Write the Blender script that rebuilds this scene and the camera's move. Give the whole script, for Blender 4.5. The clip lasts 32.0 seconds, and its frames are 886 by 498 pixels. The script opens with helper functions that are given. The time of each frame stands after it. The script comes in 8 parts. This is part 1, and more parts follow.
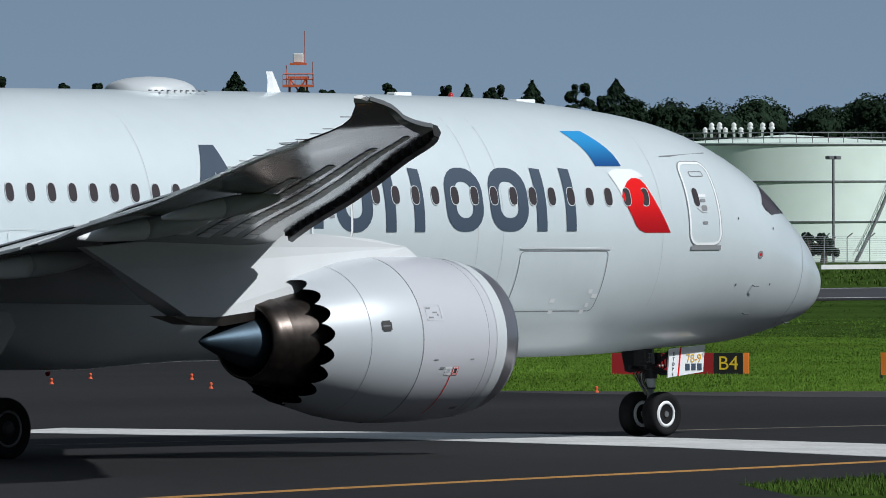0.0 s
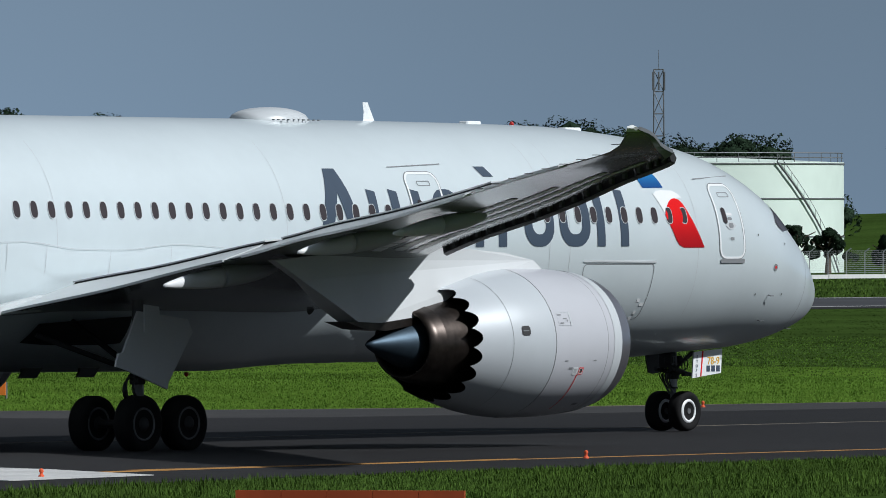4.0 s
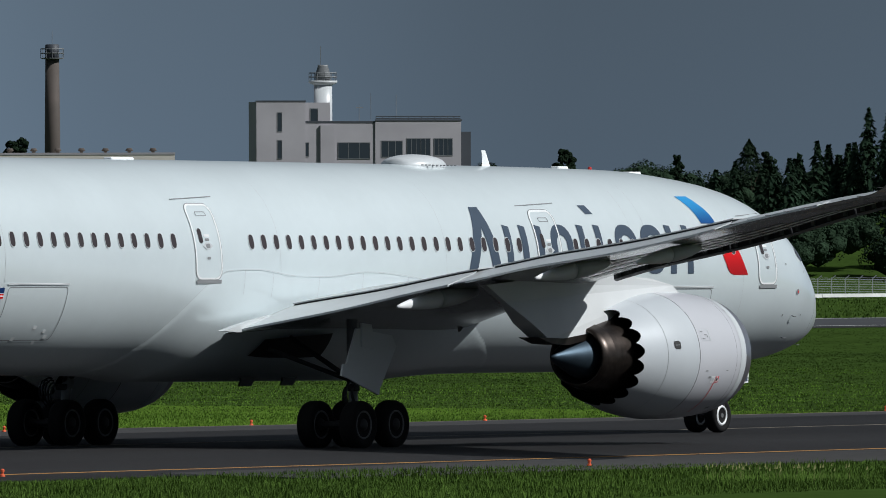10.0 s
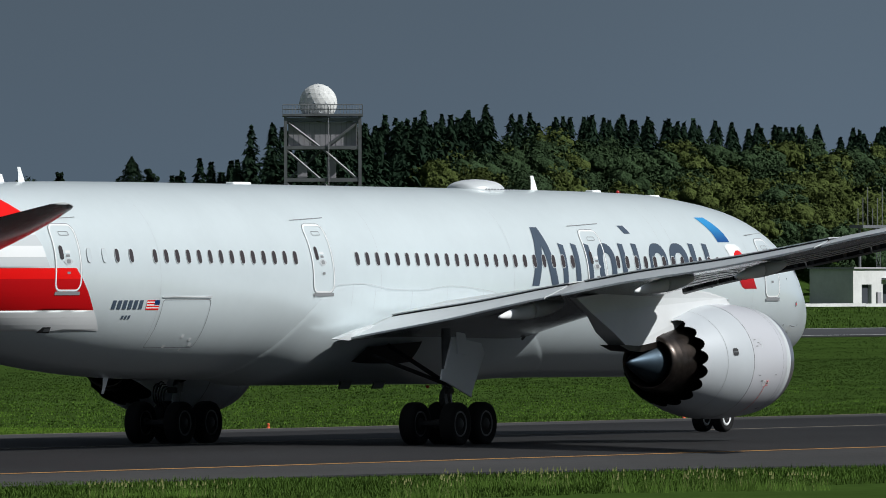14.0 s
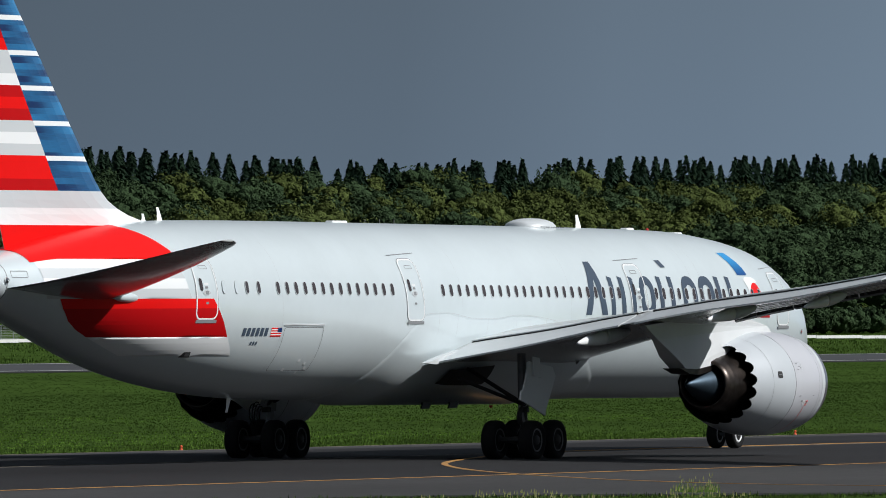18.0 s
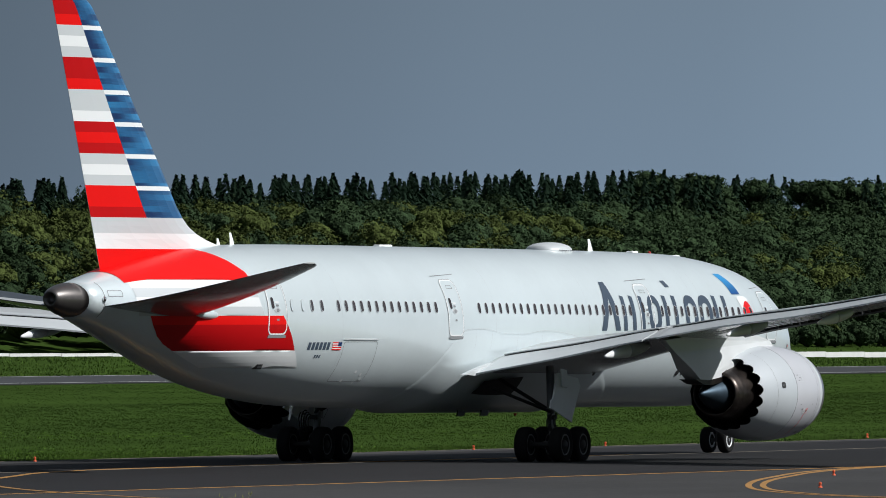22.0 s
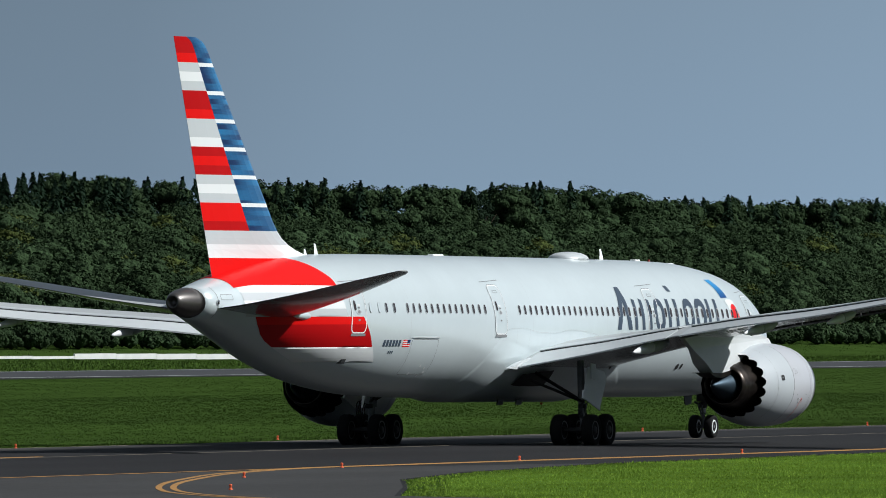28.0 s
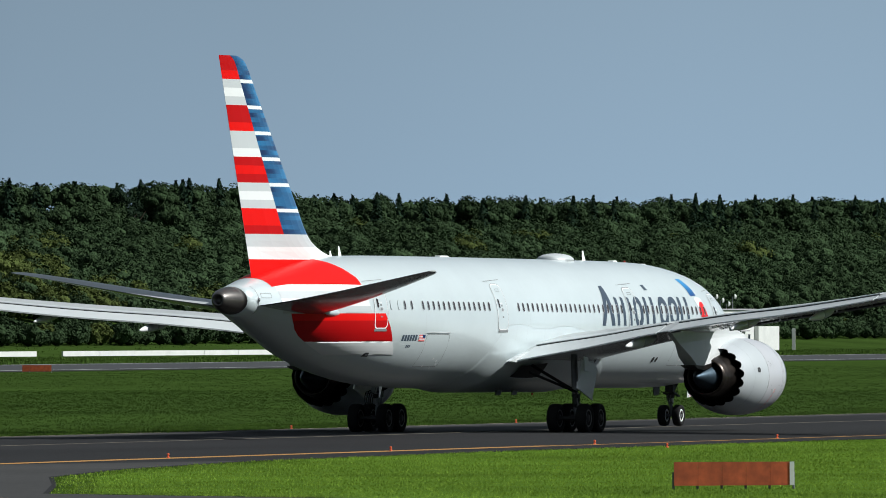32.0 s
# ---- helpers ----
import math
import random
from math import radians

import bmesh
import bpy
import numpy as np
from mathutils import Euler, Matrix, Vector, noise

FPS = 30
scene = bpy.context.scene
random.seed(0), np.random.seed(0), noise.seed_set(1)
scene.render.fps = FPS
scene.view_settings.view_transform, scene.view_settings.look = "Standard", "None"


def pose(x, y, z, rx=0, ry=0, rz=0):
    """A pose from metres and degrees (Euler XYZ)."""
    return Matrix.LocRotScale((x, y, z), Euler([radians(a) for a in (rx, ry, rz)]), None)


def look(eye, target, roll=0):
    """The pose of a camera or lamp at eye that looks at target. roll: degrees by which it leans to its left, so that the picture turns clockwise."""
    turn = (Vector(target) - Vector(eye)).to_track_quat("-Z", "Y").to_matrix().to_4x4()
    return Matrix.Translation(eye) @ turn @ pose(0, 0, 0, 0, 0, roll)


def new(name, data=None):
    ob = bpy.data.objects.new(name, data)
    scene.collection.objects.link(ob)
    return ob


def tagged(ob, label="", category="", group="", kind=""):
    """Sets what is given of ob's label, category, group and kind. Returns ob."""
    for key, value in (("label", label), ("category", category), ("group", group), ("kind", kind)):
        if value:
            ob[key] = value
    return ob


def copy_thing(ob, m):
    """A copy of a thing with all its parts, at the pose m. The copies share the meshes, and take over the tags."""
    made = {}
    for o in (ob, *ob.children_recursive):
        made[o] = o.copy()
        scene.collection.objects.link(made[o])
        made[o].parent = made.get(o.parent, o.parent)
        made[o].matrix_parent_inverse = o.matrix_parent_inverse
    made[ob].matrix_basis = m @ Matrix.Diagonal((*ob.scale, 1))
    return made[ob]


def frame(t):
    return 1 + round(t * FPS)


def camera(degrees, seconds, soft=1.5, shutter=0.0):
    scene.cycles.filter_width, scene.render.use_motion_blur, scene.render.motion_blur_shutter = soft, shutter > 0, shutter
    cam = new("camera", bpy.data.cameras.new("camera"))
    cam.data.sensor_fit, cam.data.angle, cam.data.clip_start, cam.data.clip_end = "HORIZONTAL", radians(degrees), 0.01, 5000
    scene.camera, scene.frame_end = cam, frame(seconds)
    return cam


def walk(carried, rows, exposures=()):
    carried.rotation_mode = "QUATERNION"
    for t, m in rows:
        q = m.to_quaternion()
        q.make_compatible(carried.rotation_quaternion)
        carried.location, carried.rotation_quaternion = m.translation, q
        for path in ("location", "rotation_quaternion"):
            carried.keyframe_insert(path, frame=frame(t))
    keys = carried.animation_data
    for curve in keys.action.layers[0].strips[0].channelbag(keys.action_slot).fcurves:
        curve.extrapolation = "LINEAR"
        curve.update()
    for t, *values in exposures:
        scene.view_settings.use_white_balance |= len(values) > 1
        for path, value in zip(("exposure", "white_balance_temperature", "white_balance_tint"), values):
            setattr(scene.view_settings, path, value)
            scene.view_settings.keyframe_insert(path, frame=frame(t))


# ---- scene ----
cam = camera(4.2065, 32.0, soft=0.9, shutter=0.0)

EYE = Vector((0.0, 0.0, 5.134))
LEAN = -0.174
# seconds, turn to the right of +y and tilt of the camera, degrees
PAN = [
    (0.0, 47.6646, -0.1804),
    (0.5, 48.2680, -0.1665),
    (1.0, 48.8458, -0.1540),
    (1.5, 49.4699, -0.1427),
    (2.0, 50.1012, -0.1321),
    (2.5, 50.7195, -0.1249),
    (3.0, 51.2631, -0.1229),
    (3.5, 51.7914, -0.1133),
    (5.5, 53.8611, -0.0516),
    (6.0, 54.2953, -0.0422),
    (6.5, 54.7044, -0.0343),
    (7.0, 55.1306, -0.0267),
    (7.5, 55.5832, -0.0127),
    (8.0, 56.0718, 0.0069),
    (8.5, 56.5920, 0.0141),
    (9.0, 57.0395, 0.0224),
    (9.5, 57.4345, 0.0321),
    (10.0, 57.8458, 0.0452),
    (10.5, 58.2718, 0.0559),
    (11.0, 58.6607, 0.0618),
    (11.5, 59.0240, 0.0681),
    (12.0, 59.3538, 0.0749),
    (12.5, 59.6894, 0.0822),
    (13.0, 60.0702, 0.0944),
    (13.5, 60.4442, 0.1069),
    (14.0, 60.7782, 0.1188),
    (14.5, 61.0816, 0.1271),
    (16.5, 62.3406, 0.1918),
    (17.0, 62.6296, 0.2248),
    (17.5, 62.8971, 0.2461),
    (18.0, 63.1655, 0.2630),
    (18.5, 63.4362, 0.2748),
    (19.0, 63.7121, 0.2865),
    (19.5, 63.9602, 0.2964),
    (20.0, 64.2208, 0.3121),
    (20.5, 64.5137, 0.3220),
    (21.0, 64.7988, 0.3308),
    (21.5, 65.0771, 0.3358),
    (22.0, 65.3524, 0.3424),
    (22.5, 65.5944, 0.3477),
    (23.0, 65.8446, 0.3486),
    (23.5, 66.1156, 0.3501),
    (24.0, 66.3778, 0.3505),
    (24.5, 66.6542, 0.3491),
    (25.0, 66.8968, 0.3477),
    (25.5, 67.1075, 0.3481),
    (26.0, 67.3117, 0.3473),
    (26.5, 67.4890, 0.3461),
    (28.5, 68.3876, 0.3447),
    (29.0, 68.6136, 0.3454),
    (29.5, 68.8444, 0.3449),
    (30.0, 69.0713, 0.3413),
    (30.5, 69.2816, 0.3405),
    (31.0, 69.4407, 0.3406),
    (31.5, 69.6193, 0.3356),
    (32.0, 69.8198, 0.3273),
]


def facing(turn, tilt):
    a, b = radians(turn), radians(tilt)
    way = Vector((math.sin(a) * math.cos(b), math.cos(a) * math.cos(b), math.sin(b)))
    return look(EYE, EYE + 100 * way, LEAN)


# seconds, stops, white balance
EXPOSURES = [(0.0, -0.4, 6000, 10), (5.0, -0.38, 6000, 10), (6.0, -0.34, 6050, 10), (7.0, -0.2, 6100, 10), (8.0, -0.24, 6150, 10), (10.0, -0.36, 6150, 10), (13.0, -0.25, 6200, 10), (20.0, -0.18, 6250, 12), (24.0, -0.24, 6200, 10), (26.0, -0.30, 6150, 10), (28.0, -0.15, 6150, 9), (32.0, 0.02, 6250, 7)]
walk(cam, [(t, facing(a, b)) for t, a, b in PAN], EXPOSURES)

# seconds, place of the nose on the ground and heading to the left of +x
TAXI = [
    (0.0, 209.059, 179.815, -1.285),
    (0.5, 213.768, 179.856, -1.264),
    (1.0, 218.429, 179.906, -1.249),
    (1.5, 223.215, 179.938, -1.215),
    (2.0, 228.051, 179.966, -1.170),
    (2.5, 232.904, 179.996, -1.122),
    (3.0, 237.756, 180.030, -1.070),
    (3.5, 242.596, 180.071, -1.008),
    (5.5, 262.134, 180.286, -0.603),
    (6.0, 267.037, 180.331, -0.562),
    (6.5, 271.948, 180.372, -0.533),
    (7.0, 276.872, 180.409, -0.513),
    (7.5, 281.814, 180.444, -0.492),
    (8.0, 286.754, 180.483, -0.457),
    (8.5, 291.707, 180.525, -0.401),
    (9.0, 296.665, 180.576, -0.331),
    (9.5, 301.625, 180.636, -0.261),
    (10.0, 306.597, 180.704, -0.189),
    (10.5, 311.591, 180.777, -0.108),
    (11.0, 316.608, 180.855, -0.024),
    (11.5, 321.642, 180.943, 0.062),
    (12.0, 326.671, 181.048, 0.151),
    (12.5, 331.717, 181.166, 0.247),
    (13.0, 336.786, 181.297, 0.349),
    (13.5, 341.856, 181.445, 0.450),
    (14.0, 346.941, 181.604, 0.552),
    (14.5, 352.052, 181.769, 0.657),
    (16.5, 372.733, 182.583, 0.983),
    (17.0, 377.914, 182.748, 0.977),
    (17.5, 383.109, 182.900, 0.953),
    (18.0, 388.321, 183.038, 0.908),
    (18.5, 393.546, 183.164, 0.844),
    (19.0, 398.776, 183.281, 0.760),
    (19.5, 404.013, 183.391, 0.669),
    (20.0, 409.274, 183.492, 0.583),
    (20.5, 414.551, 183.586, 0.497),
    (21.0, 419.844, 183.674, 0.418),
    (21.5, 425.146, 183.758, 0.344),
    (22.0, 430.459, 183.833, 0.272),
    (22.5, 435.787, 183.898, 0.196),
    (23.0, 441.109, 183.957, 0.110),
    (23.5, 446.444, 184.010, 0.027),
    (24.0, 451.798, 184.059, -0.044),
    (24.5, 457.164, 184.110, -0.103),
    (25.0, 462.540, 184.164, -0.151),
    (25.5, 467.932, 184.218, -0.185),
    (26.0, 473.335, 184.273, -0.207),
    (26.5, 478.743, 184.331, -0.225),
    (28.5, 500.592, 184.520, -0.313),
    (29.0, 505.999, 184.575, -0.312),
    (29.5, 511.410, 184.626, -0.304),
    (30.0, 516.830, 184.671, -0.290),
    (30.5, 522.248, 184.714, -0.277),
    (31.0, 527.670, 184.755, -0.260),
    (31.5, 533.089, 184.797, -0.246),
    (32.0, 538.520, 184.834, -0.231),
]

# ---- daylight ----
SUN_WAY = Vector((0.16, -0.73, 0.655)).normalized()
world = bpy.data.worlds.new("sky")
scene.world = world
world.use_nodes = True
wn = world.node_tree
wn.nodes.clear()
w_out = wn.nodes.new("ShaderNodeOutputWorld")
w_bg = wn.nodes.new("ShaderNodeBackground")
w_sky = wn.nodes.new("ShaderNodeTexSky")
w_sky.sky_type = "NISHITA"
w_sky.sun_disc = False
w_sky.sun_elevation = math.asin(SUN_WAY.z)
w_sky.sun_rotation = math.atan2(SUN_WAY.x, SUN_WAY.y)
w_sky.air_density, w_sky.dust_density, w_sky.ozone_density = 1.0, 3.0, 1.0
w_dim = wn.nodes.new("ShaderNodeMixRGB")
w_dim.blend_type = "MULTIPLY"
w_dim.inputs[0].default_value = 1.0
w_dim.inputs[2].default_value = (0.10, 0.10, 0.10, 1)
# a grey-blue haze over the horizon, deeper overhead
w_co = wn.nodes.new("ShaderNodeTexCoord")
w_sep = wn.nodes.new("ShaderNodeSeparateXYZ")
w_ramp = wn.nodes.new("ShaderNodeValToRGB")
w_ramp.color_ramp.elements[0].position = 0.0
w_ramp.color_ramp.elements[0].color = (0.180, 0.250, 0.325, 1)
w_ramp.color_ramp.elements[1].position = 0.06
w_ramp.color_ramp.elements[1].color = (0.115, 0.150, 0.185, 1)
w_top = w_ramp.color_ramp.elements.new(0.35)
w_top.color = (0.13, 0.15, 0.175, 1)
w_zenith = w_ramp.color_ramp.elements.new(0.9)
w_zenith.color = (0.17, 0.19, 0.21, 1)
w_mix = wn.nodes.new("ShaderNodeMixRGB")
w_mix.inputs[0].default_value = 0.94
wn.links.new(w_sky.outputs[0], w_dim.inputs[1])
wn.links.new(w_co.outputs["Generated"], w_sep.inputs[0])
wn.links.new(w_sep.outputs[2], w_ramp.inputs[0])
wn.links.new(w_dim.outputs[0], w_mix.inputs[1])
# the haze is paler towards the east and deeper north of it, in place of exposure shifts
w_way = wn.nodes.new("ShaderNodeValToRGB")
w_way.color_ramp.interpolation = "EASE"
for place, value in ((0.90, 0.96), (0.76, 1.62), (0.812, 1.24), (0.836, 0.82), (0.852, 0.60), (0.872, 0.64), (0.89, 0.74), (0.915, 1.22), (0.929, 1.58), (0.948, 1.85)):
    e = w_way.color_ramp.elements.new(place)
    e.color = (value / 3, value / 3, value / 3, 1)
w_way.color_ramp.elements[0].color = (0.31, 0.31, 0.31, 1)
w_way.color_ramp.elements[-1].color = (0.66, 0.66, 0.66, 1)
w_twice = wn.nodes.new("ShaderNodeVectorMath")
w_twice.operation = "SCALE"
w_twice.inputs["Scale"].default_value = 3.0
w_haze = wn.nodes.new("ShaderNodeVectorMath")
w_haze.operation = "MULTIPLY"
wn.links.new(w_sep.outputs[0], w_way.inputs[0])
wn.links.new(w_way.outputs[0], w_twice.inputs[0])
wn.links.new(w_twice.outputs[0], w_haze.inputs[0])
wn.links.new(w_ramp.outputs[0], w_haze.inputs[1])
wn.links.new(w_haze.outputs[0], w_mix.inputs[2])
wn.links.new(w_mix.outputs[0], w_bg.inputs[0])
wn.links.new(w_bg.outputs[0], w_out.inputs[0])
w_bg.inputs[1].default_value = 1.0

sun_data = bpy.data.lights.new("sun", "SUN")
sun_data.energy, sun_data.angle, sun_data.color = 5.0, radians(1.0), (1.0, 0.98, 0.925)
sun = new("sun", sun_data)
sun.matrix_world = look(SUN_WAY * 100, (0, 0, 0))

# ---- materials ----
def mat(name, colour, rough=0.5, metal=0.0, grain=0.0, grain_scale=5.0, stain=0.0, stain_scale=0.4, bump=0.0, bump_scale=30.0,
        glow=None, coat=0.0, per_object=0.0, stretch=(1, 1, 1), island=0.0, sheen=0.5, relief=0.02):
    """A surface with fine grain, broad stains and relief; scales are in features per metre."""
    m = bpy.data.materials.new(name)
    m.use_nodes = True
    t = m.node_tree
    b = t.nodes["Principled BSDF"]
    b.inputs["Base Color"].default_value = (*colour, 1)
    b.inputs["Roughness"].default_value = rough
    b.inputs["Metallic"].default_value = metal
    b.inputs["Specular IOR Level"].default_value = sheen
    if coat:
        b.inputs["Coat Weight"].default_value = coat
        b.inputs["Coat Roughness"].default_value = 0.08
    if glow:
        b.inputs["Emission Color"].default_value = (*colour, 1)
        b.inputs["Emission Strength"].default_value = glow
    if grain or stain or bump or per_object or island:
        co = t.nodes.new("ShaderNodeTexCoord")
        mp = t.nodes.new("ShaderNodeMapping")
        mp.inputs["Scale"].default_value = stretch
        t.links.new(co.outputs["Object"], mp.inputs[0])
        last = None

        def noise_node(scale, detail):
            n = t.nodes.new("ShaderNodeTexNoise")
            n.inputs["Scale"].default_value = scale
            n.inputs["Detail"].default_value = detail
            t.links.new(mp.outputs[0], n.inputs["Vector"])
            return n.outputs["Fac"]

        value = t.nodes.new("ShaderNodeValue")
        value.outputs[0].default_value = 1.0
        last = value.outputs[0]

        def times(src, lo, hi):
            nonlocal last
            r = t.nodes.new("ShaderNodeMapRange")
            r.inputs["From Min"].default_value, r.inputs["From Max"].default_value = 0.25, 0.75
            r.inputs["To Min"].default_value, r.inputs["To Max"].default_value = lo, hi
            t.links.new(src, r.inputs["Value"])
            k = t.nodes.new("ShaderNodeMath")
            k.operation = "MULTIPLY"
            t.links.new(last, k.inputs[0])
            t.links.new(r.outputs[0], k.inputs[1])
            last = k.outputs[0]

        if grain:
            times(noise_node(grain_scale, 6), 1 - grain, 1 + grain)
        if stain:
            times(noise_node(stain_scale, 3), 1 - stain, 1 + stain)
        if per_object:
            oi = t.nodes.new("ShaderNodeObjectInfo")
            times(oi.outputs["Random"], 1 - per_object, 1 + per_object)
        if island:
            ge = t.nodes.new("ShaderNodeNewGeometry")
            times(ge.outputs["Random Per Island"], 1 - island, 1 + island)
        v = t.nodes.new("ShaderNodeVectorMath")
        v.operation = "SCALE"
        v.inputs[0].default_value = colour
        t.links.new(last, v.inputs["Scale"])
        t.links.new(v.outputs[0], b.inputs["Base Color"])
        if bump:
            bn = t.nodes.new("ShaderNodeBump")
            bn.inputs["Strength"].default_value = bump
            bn.inputs["Distance"].default_value = relief
            t.links.new(noise_node(bump_scale, 4), bn.inputs["Height"])
            t.links.new(bn.outputs[0], b.inputs["Normal"])
    return m


PAINT = mat("silver_paint", (0.69, 0.765, 0.79), 0.32, 0.25, stain=0.03, stain_scale=0.5, grain=0.012, grain_scale=3, coat=0.4)
PYLON = mat("pale_pylon_paint", (0.66, 0.68, 0.69), 0.42, stain=0.05, stain_scale=0.8, coat=0.15)
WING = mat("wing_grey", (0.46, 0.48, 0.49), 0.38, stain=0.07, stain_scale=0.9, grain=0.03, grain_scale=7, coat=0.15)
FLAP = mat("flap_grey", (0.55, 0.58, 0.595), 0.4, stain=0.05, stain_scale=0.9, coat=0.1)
# darker than the wing grey: shade under the wing is put into the colour
WING_LOW_SHADE = mat("shaded_wing_underside", (0.15, 0.15, 0.155), 0.25, 0.3, stain=0.16, stain_scale=1.2, grain=0.08, grain_scale=5, coat=0.4)
NACELLE = mat("nacelle_grey", (0.51, 0.52, 0.555), 0.36, stain=0.04, stain_scale=0.7, coat=0.2)
NACELLE_BACK = mat("reverser_grey", (0.53, 0.565, 0.595), 0.38, 0.1, stain=0.04, stain_scale=0.7, coat=0.2)
LIP = mat("bare_lip", (0.42, 0.41, 0.44), 0.3, 0.85)
LIP_DARK = mat("dull_titanium", (0.14, 0.13, 0.125), 0.38, 0.85, stain=0.2, stain_scale=1.5)
CHROME = mat("polished_lip", (0.8, 0.8, 0.8), 0.12, 1.0)
WHITE = mat("white_paint", (0.80, 0.82, 0.83), 0.35)
PALE = mat("pale_grey_paint", (0.55, 0.58, 0.60), 0.35)
RED = mat("red_paint", (0.72, 0.006, 0.005), 0.42, sheen=0.12)
DEEP_RED = mat("deep_red_paint", (0.45, 0.004, 0.006), 0.42, sheen=0.12)
DEEP_BLUE = mat("dark_blue_paint", (0.007, 0.033, 0.13), 0.35, coat=0.1)


def fin_blue():
    """Streaked blue bands, each fading along the fin's chord from dark to bright or back."""
    m = mat("banded_blue_paint", (0.02, 0.12, 0.32), 0.33, coat=0.15)
    t = m.node_tree
    nodes, links = t.nodes, t.links

    def calc(op, a, b, c=0.0):
        k = nodes.new("ShaderNodeMath")
        k.operation = op
        for i, v in enumerate((a, b, c)):
            if isinstance(v, (int, float)):
                k.inputs[i].default_value = v
            else:
                links.new(v, k.inputs[i])
        return k.outputs[0]

    co = nodes.new("ShaderNodeTexCoord")
    sep = nodes.new("ShaderNodeSeparateXYZ")
    links.new(co.outputs["Object"], sep.inputs[0])
    up = calc("SUBTRACT", sep.outputs[2], 10.0)
    aft = calc("SUBTRACT", calc("MULTIPLY_ADD", up, -0.967, -53.55), sep.outputs[0])
    share = calc("DIVIDE", aft, calc("MULTIPLY_ADD", up, -0.282, 3.14))
    step = calc("FLOOR", calc("MULTIPLY_ADD", sep.outputs[2], 5.05, 0.8), 0.0)
    chance = nodes.new("ShaderNodeTexWhiteNoise")
    chance.noise_dimensions = "1D"
    links.new(step, chance.inputs["W"])
    tint = nodes.new("ShaderNodeSeparateColor")
    links.new(chance.outputs["Color"], tint.inputs[0])
    slope = calc("MULTIPLY_ADD", tint.outputs[0], -2.6, 0.7)
    fade = calc("MULTIPLY", calc("SUBTRACT", share, 0.5), slope)
    streak = nodes.new("ShaderNodeTexNoise")
    streak.inputs["Scale"].default_value, streak.inputs["Detail"].default_value = 3.0, 5
    mp = nodes.new("ShaderNodeMapping")
    mp.inputs["Scale"].default_value = (0.6, 1, 9)
    links.new(co.outputs["Object"], mp.inputs[0])
    links.new(mp.outputs[0], streak.inputs["Vector"])
    total = calc("ADD", calc("MULTIPLY_ADD", tint.outputs[1], 0.45, 0.22), calc("ADD", fade, calc("MULTIPLY_ADD", streak.outputs["Fac"], 0.5, -0.25)))
    ramp = nodes.new("ShaderNodeValToRGB")
    ramp.color_ramp.elements[0].color = (0.006, 0.026, 0.10, 1)
    ramp.color_ramp.elements[1].color = (0.028, 0.20, 0.43, 1)
    links.new(total, ramp.inputs[0])
    links.new(ramp.outputs[0], t.nodes["Principled BSDF"].inputs["Base Color"])
    return m


def graded(name, low, high, z0, z1):
    """Paint that fades from one colour to another with height on the body."""
    m = mat(name, high, 0.35, sheen=0.3)
    t = m.node_tree
    co = t.nodes.new("ShaderNodeTexCoord")
    sep = t.nodes.new("ShaderNodeSeparateXYZ")
    t.links.new(co.outputs["Object"], sep.inputs[0])
    r = t.nodes.new("ShaderNodeMapRange")
    r.interpolation_type = "SMOOTHSTEP"
    r.inputs["From Min"].default_value, r.inputs["From Max"].default_value = z0, z1
    t.links.new(sep.outputs[2], r.inputs["Value"])
    mix = t.nodes.new("ShaderNodeMixRGB")
    mix.inputs[1].default_value, mix.inputs[2].default_value = (*low, 1), (*high, 1)
    t.links.new(r.outputs[0], mix.inputs[0])
    t.links.new(mix.outputs[0], t.nodes["Principled BSDF"].inputs["Base Color"])
    return m


FIN_BLUE = fin_blue()
EMBLEM_BLUE = graded("fading_blue_paint", (0.008, 0.06, 0.22), (0.03, 0.27, 0.58), 6.05, 6.85)
EMBLEM_RED = graded("fading_red_paint", (0.36, 0.004, 0.008), (0.72, 0.006, 0.006), 4.6, 5.6)
SLATE = mat("slate_paint", (0.056, 0.078, 0.112), 0.4, sheen=0.3, stain=0.05)
SEAM = mat("panel_seam", (0.22, 0.23, 0.24), 0.6)
GLASS_DARK = mat("dark_window", (0.05, 0.042, 0.045), 0.12)
GLASS_COCK = mat("cockpit_glass", (0.05, 0.034, 0.038), 0.08)
HOT_METAL = mat("heat_stained_metal", (0.075, 0.062, 0.055), 0.34, 0.9, stain=0.4, stain_scale=1.5, grain=0.15, grain_scale=6)
CONE_METAL = mat("blued_metal", (0.05, 0.075, 0.10), 0.5, 0.8, stain=0.25, stain_scale=1.2)
DUCT = mat("duct_black", (0.022, 0.022, 0.024), 0.6)
TYRE = mat("tyre_rubber", (0.011, 0.011, 0.0115), 0.85, sheen=0.2, grain=0.2, grain_scale=20)
RIM = mat("rim_metal", (0.42, 0.42, 0.43), 0.4, 0.6, grain=0.1)
GEAR = mat("gear_grey", (0.17, 0.175, 0.18), 0.45, 0.2, stain=0.25, stain_scale=3)
RUSTY_HUB = mat("heat_browned_hub", (0.06, 0.045, 0.035), 0.5, 0.4, stain=0.4, stain_scale=8)
HOSE = mat("black_hose", (0.015, 0.015, 0.016), 0.55)
BEACON = mat("beacon_red", (0.42, 0.03, 0.025), 0.15)
AMBER = mat("yellow_letter", (0.75, 0.42, 0.02), 0.4)
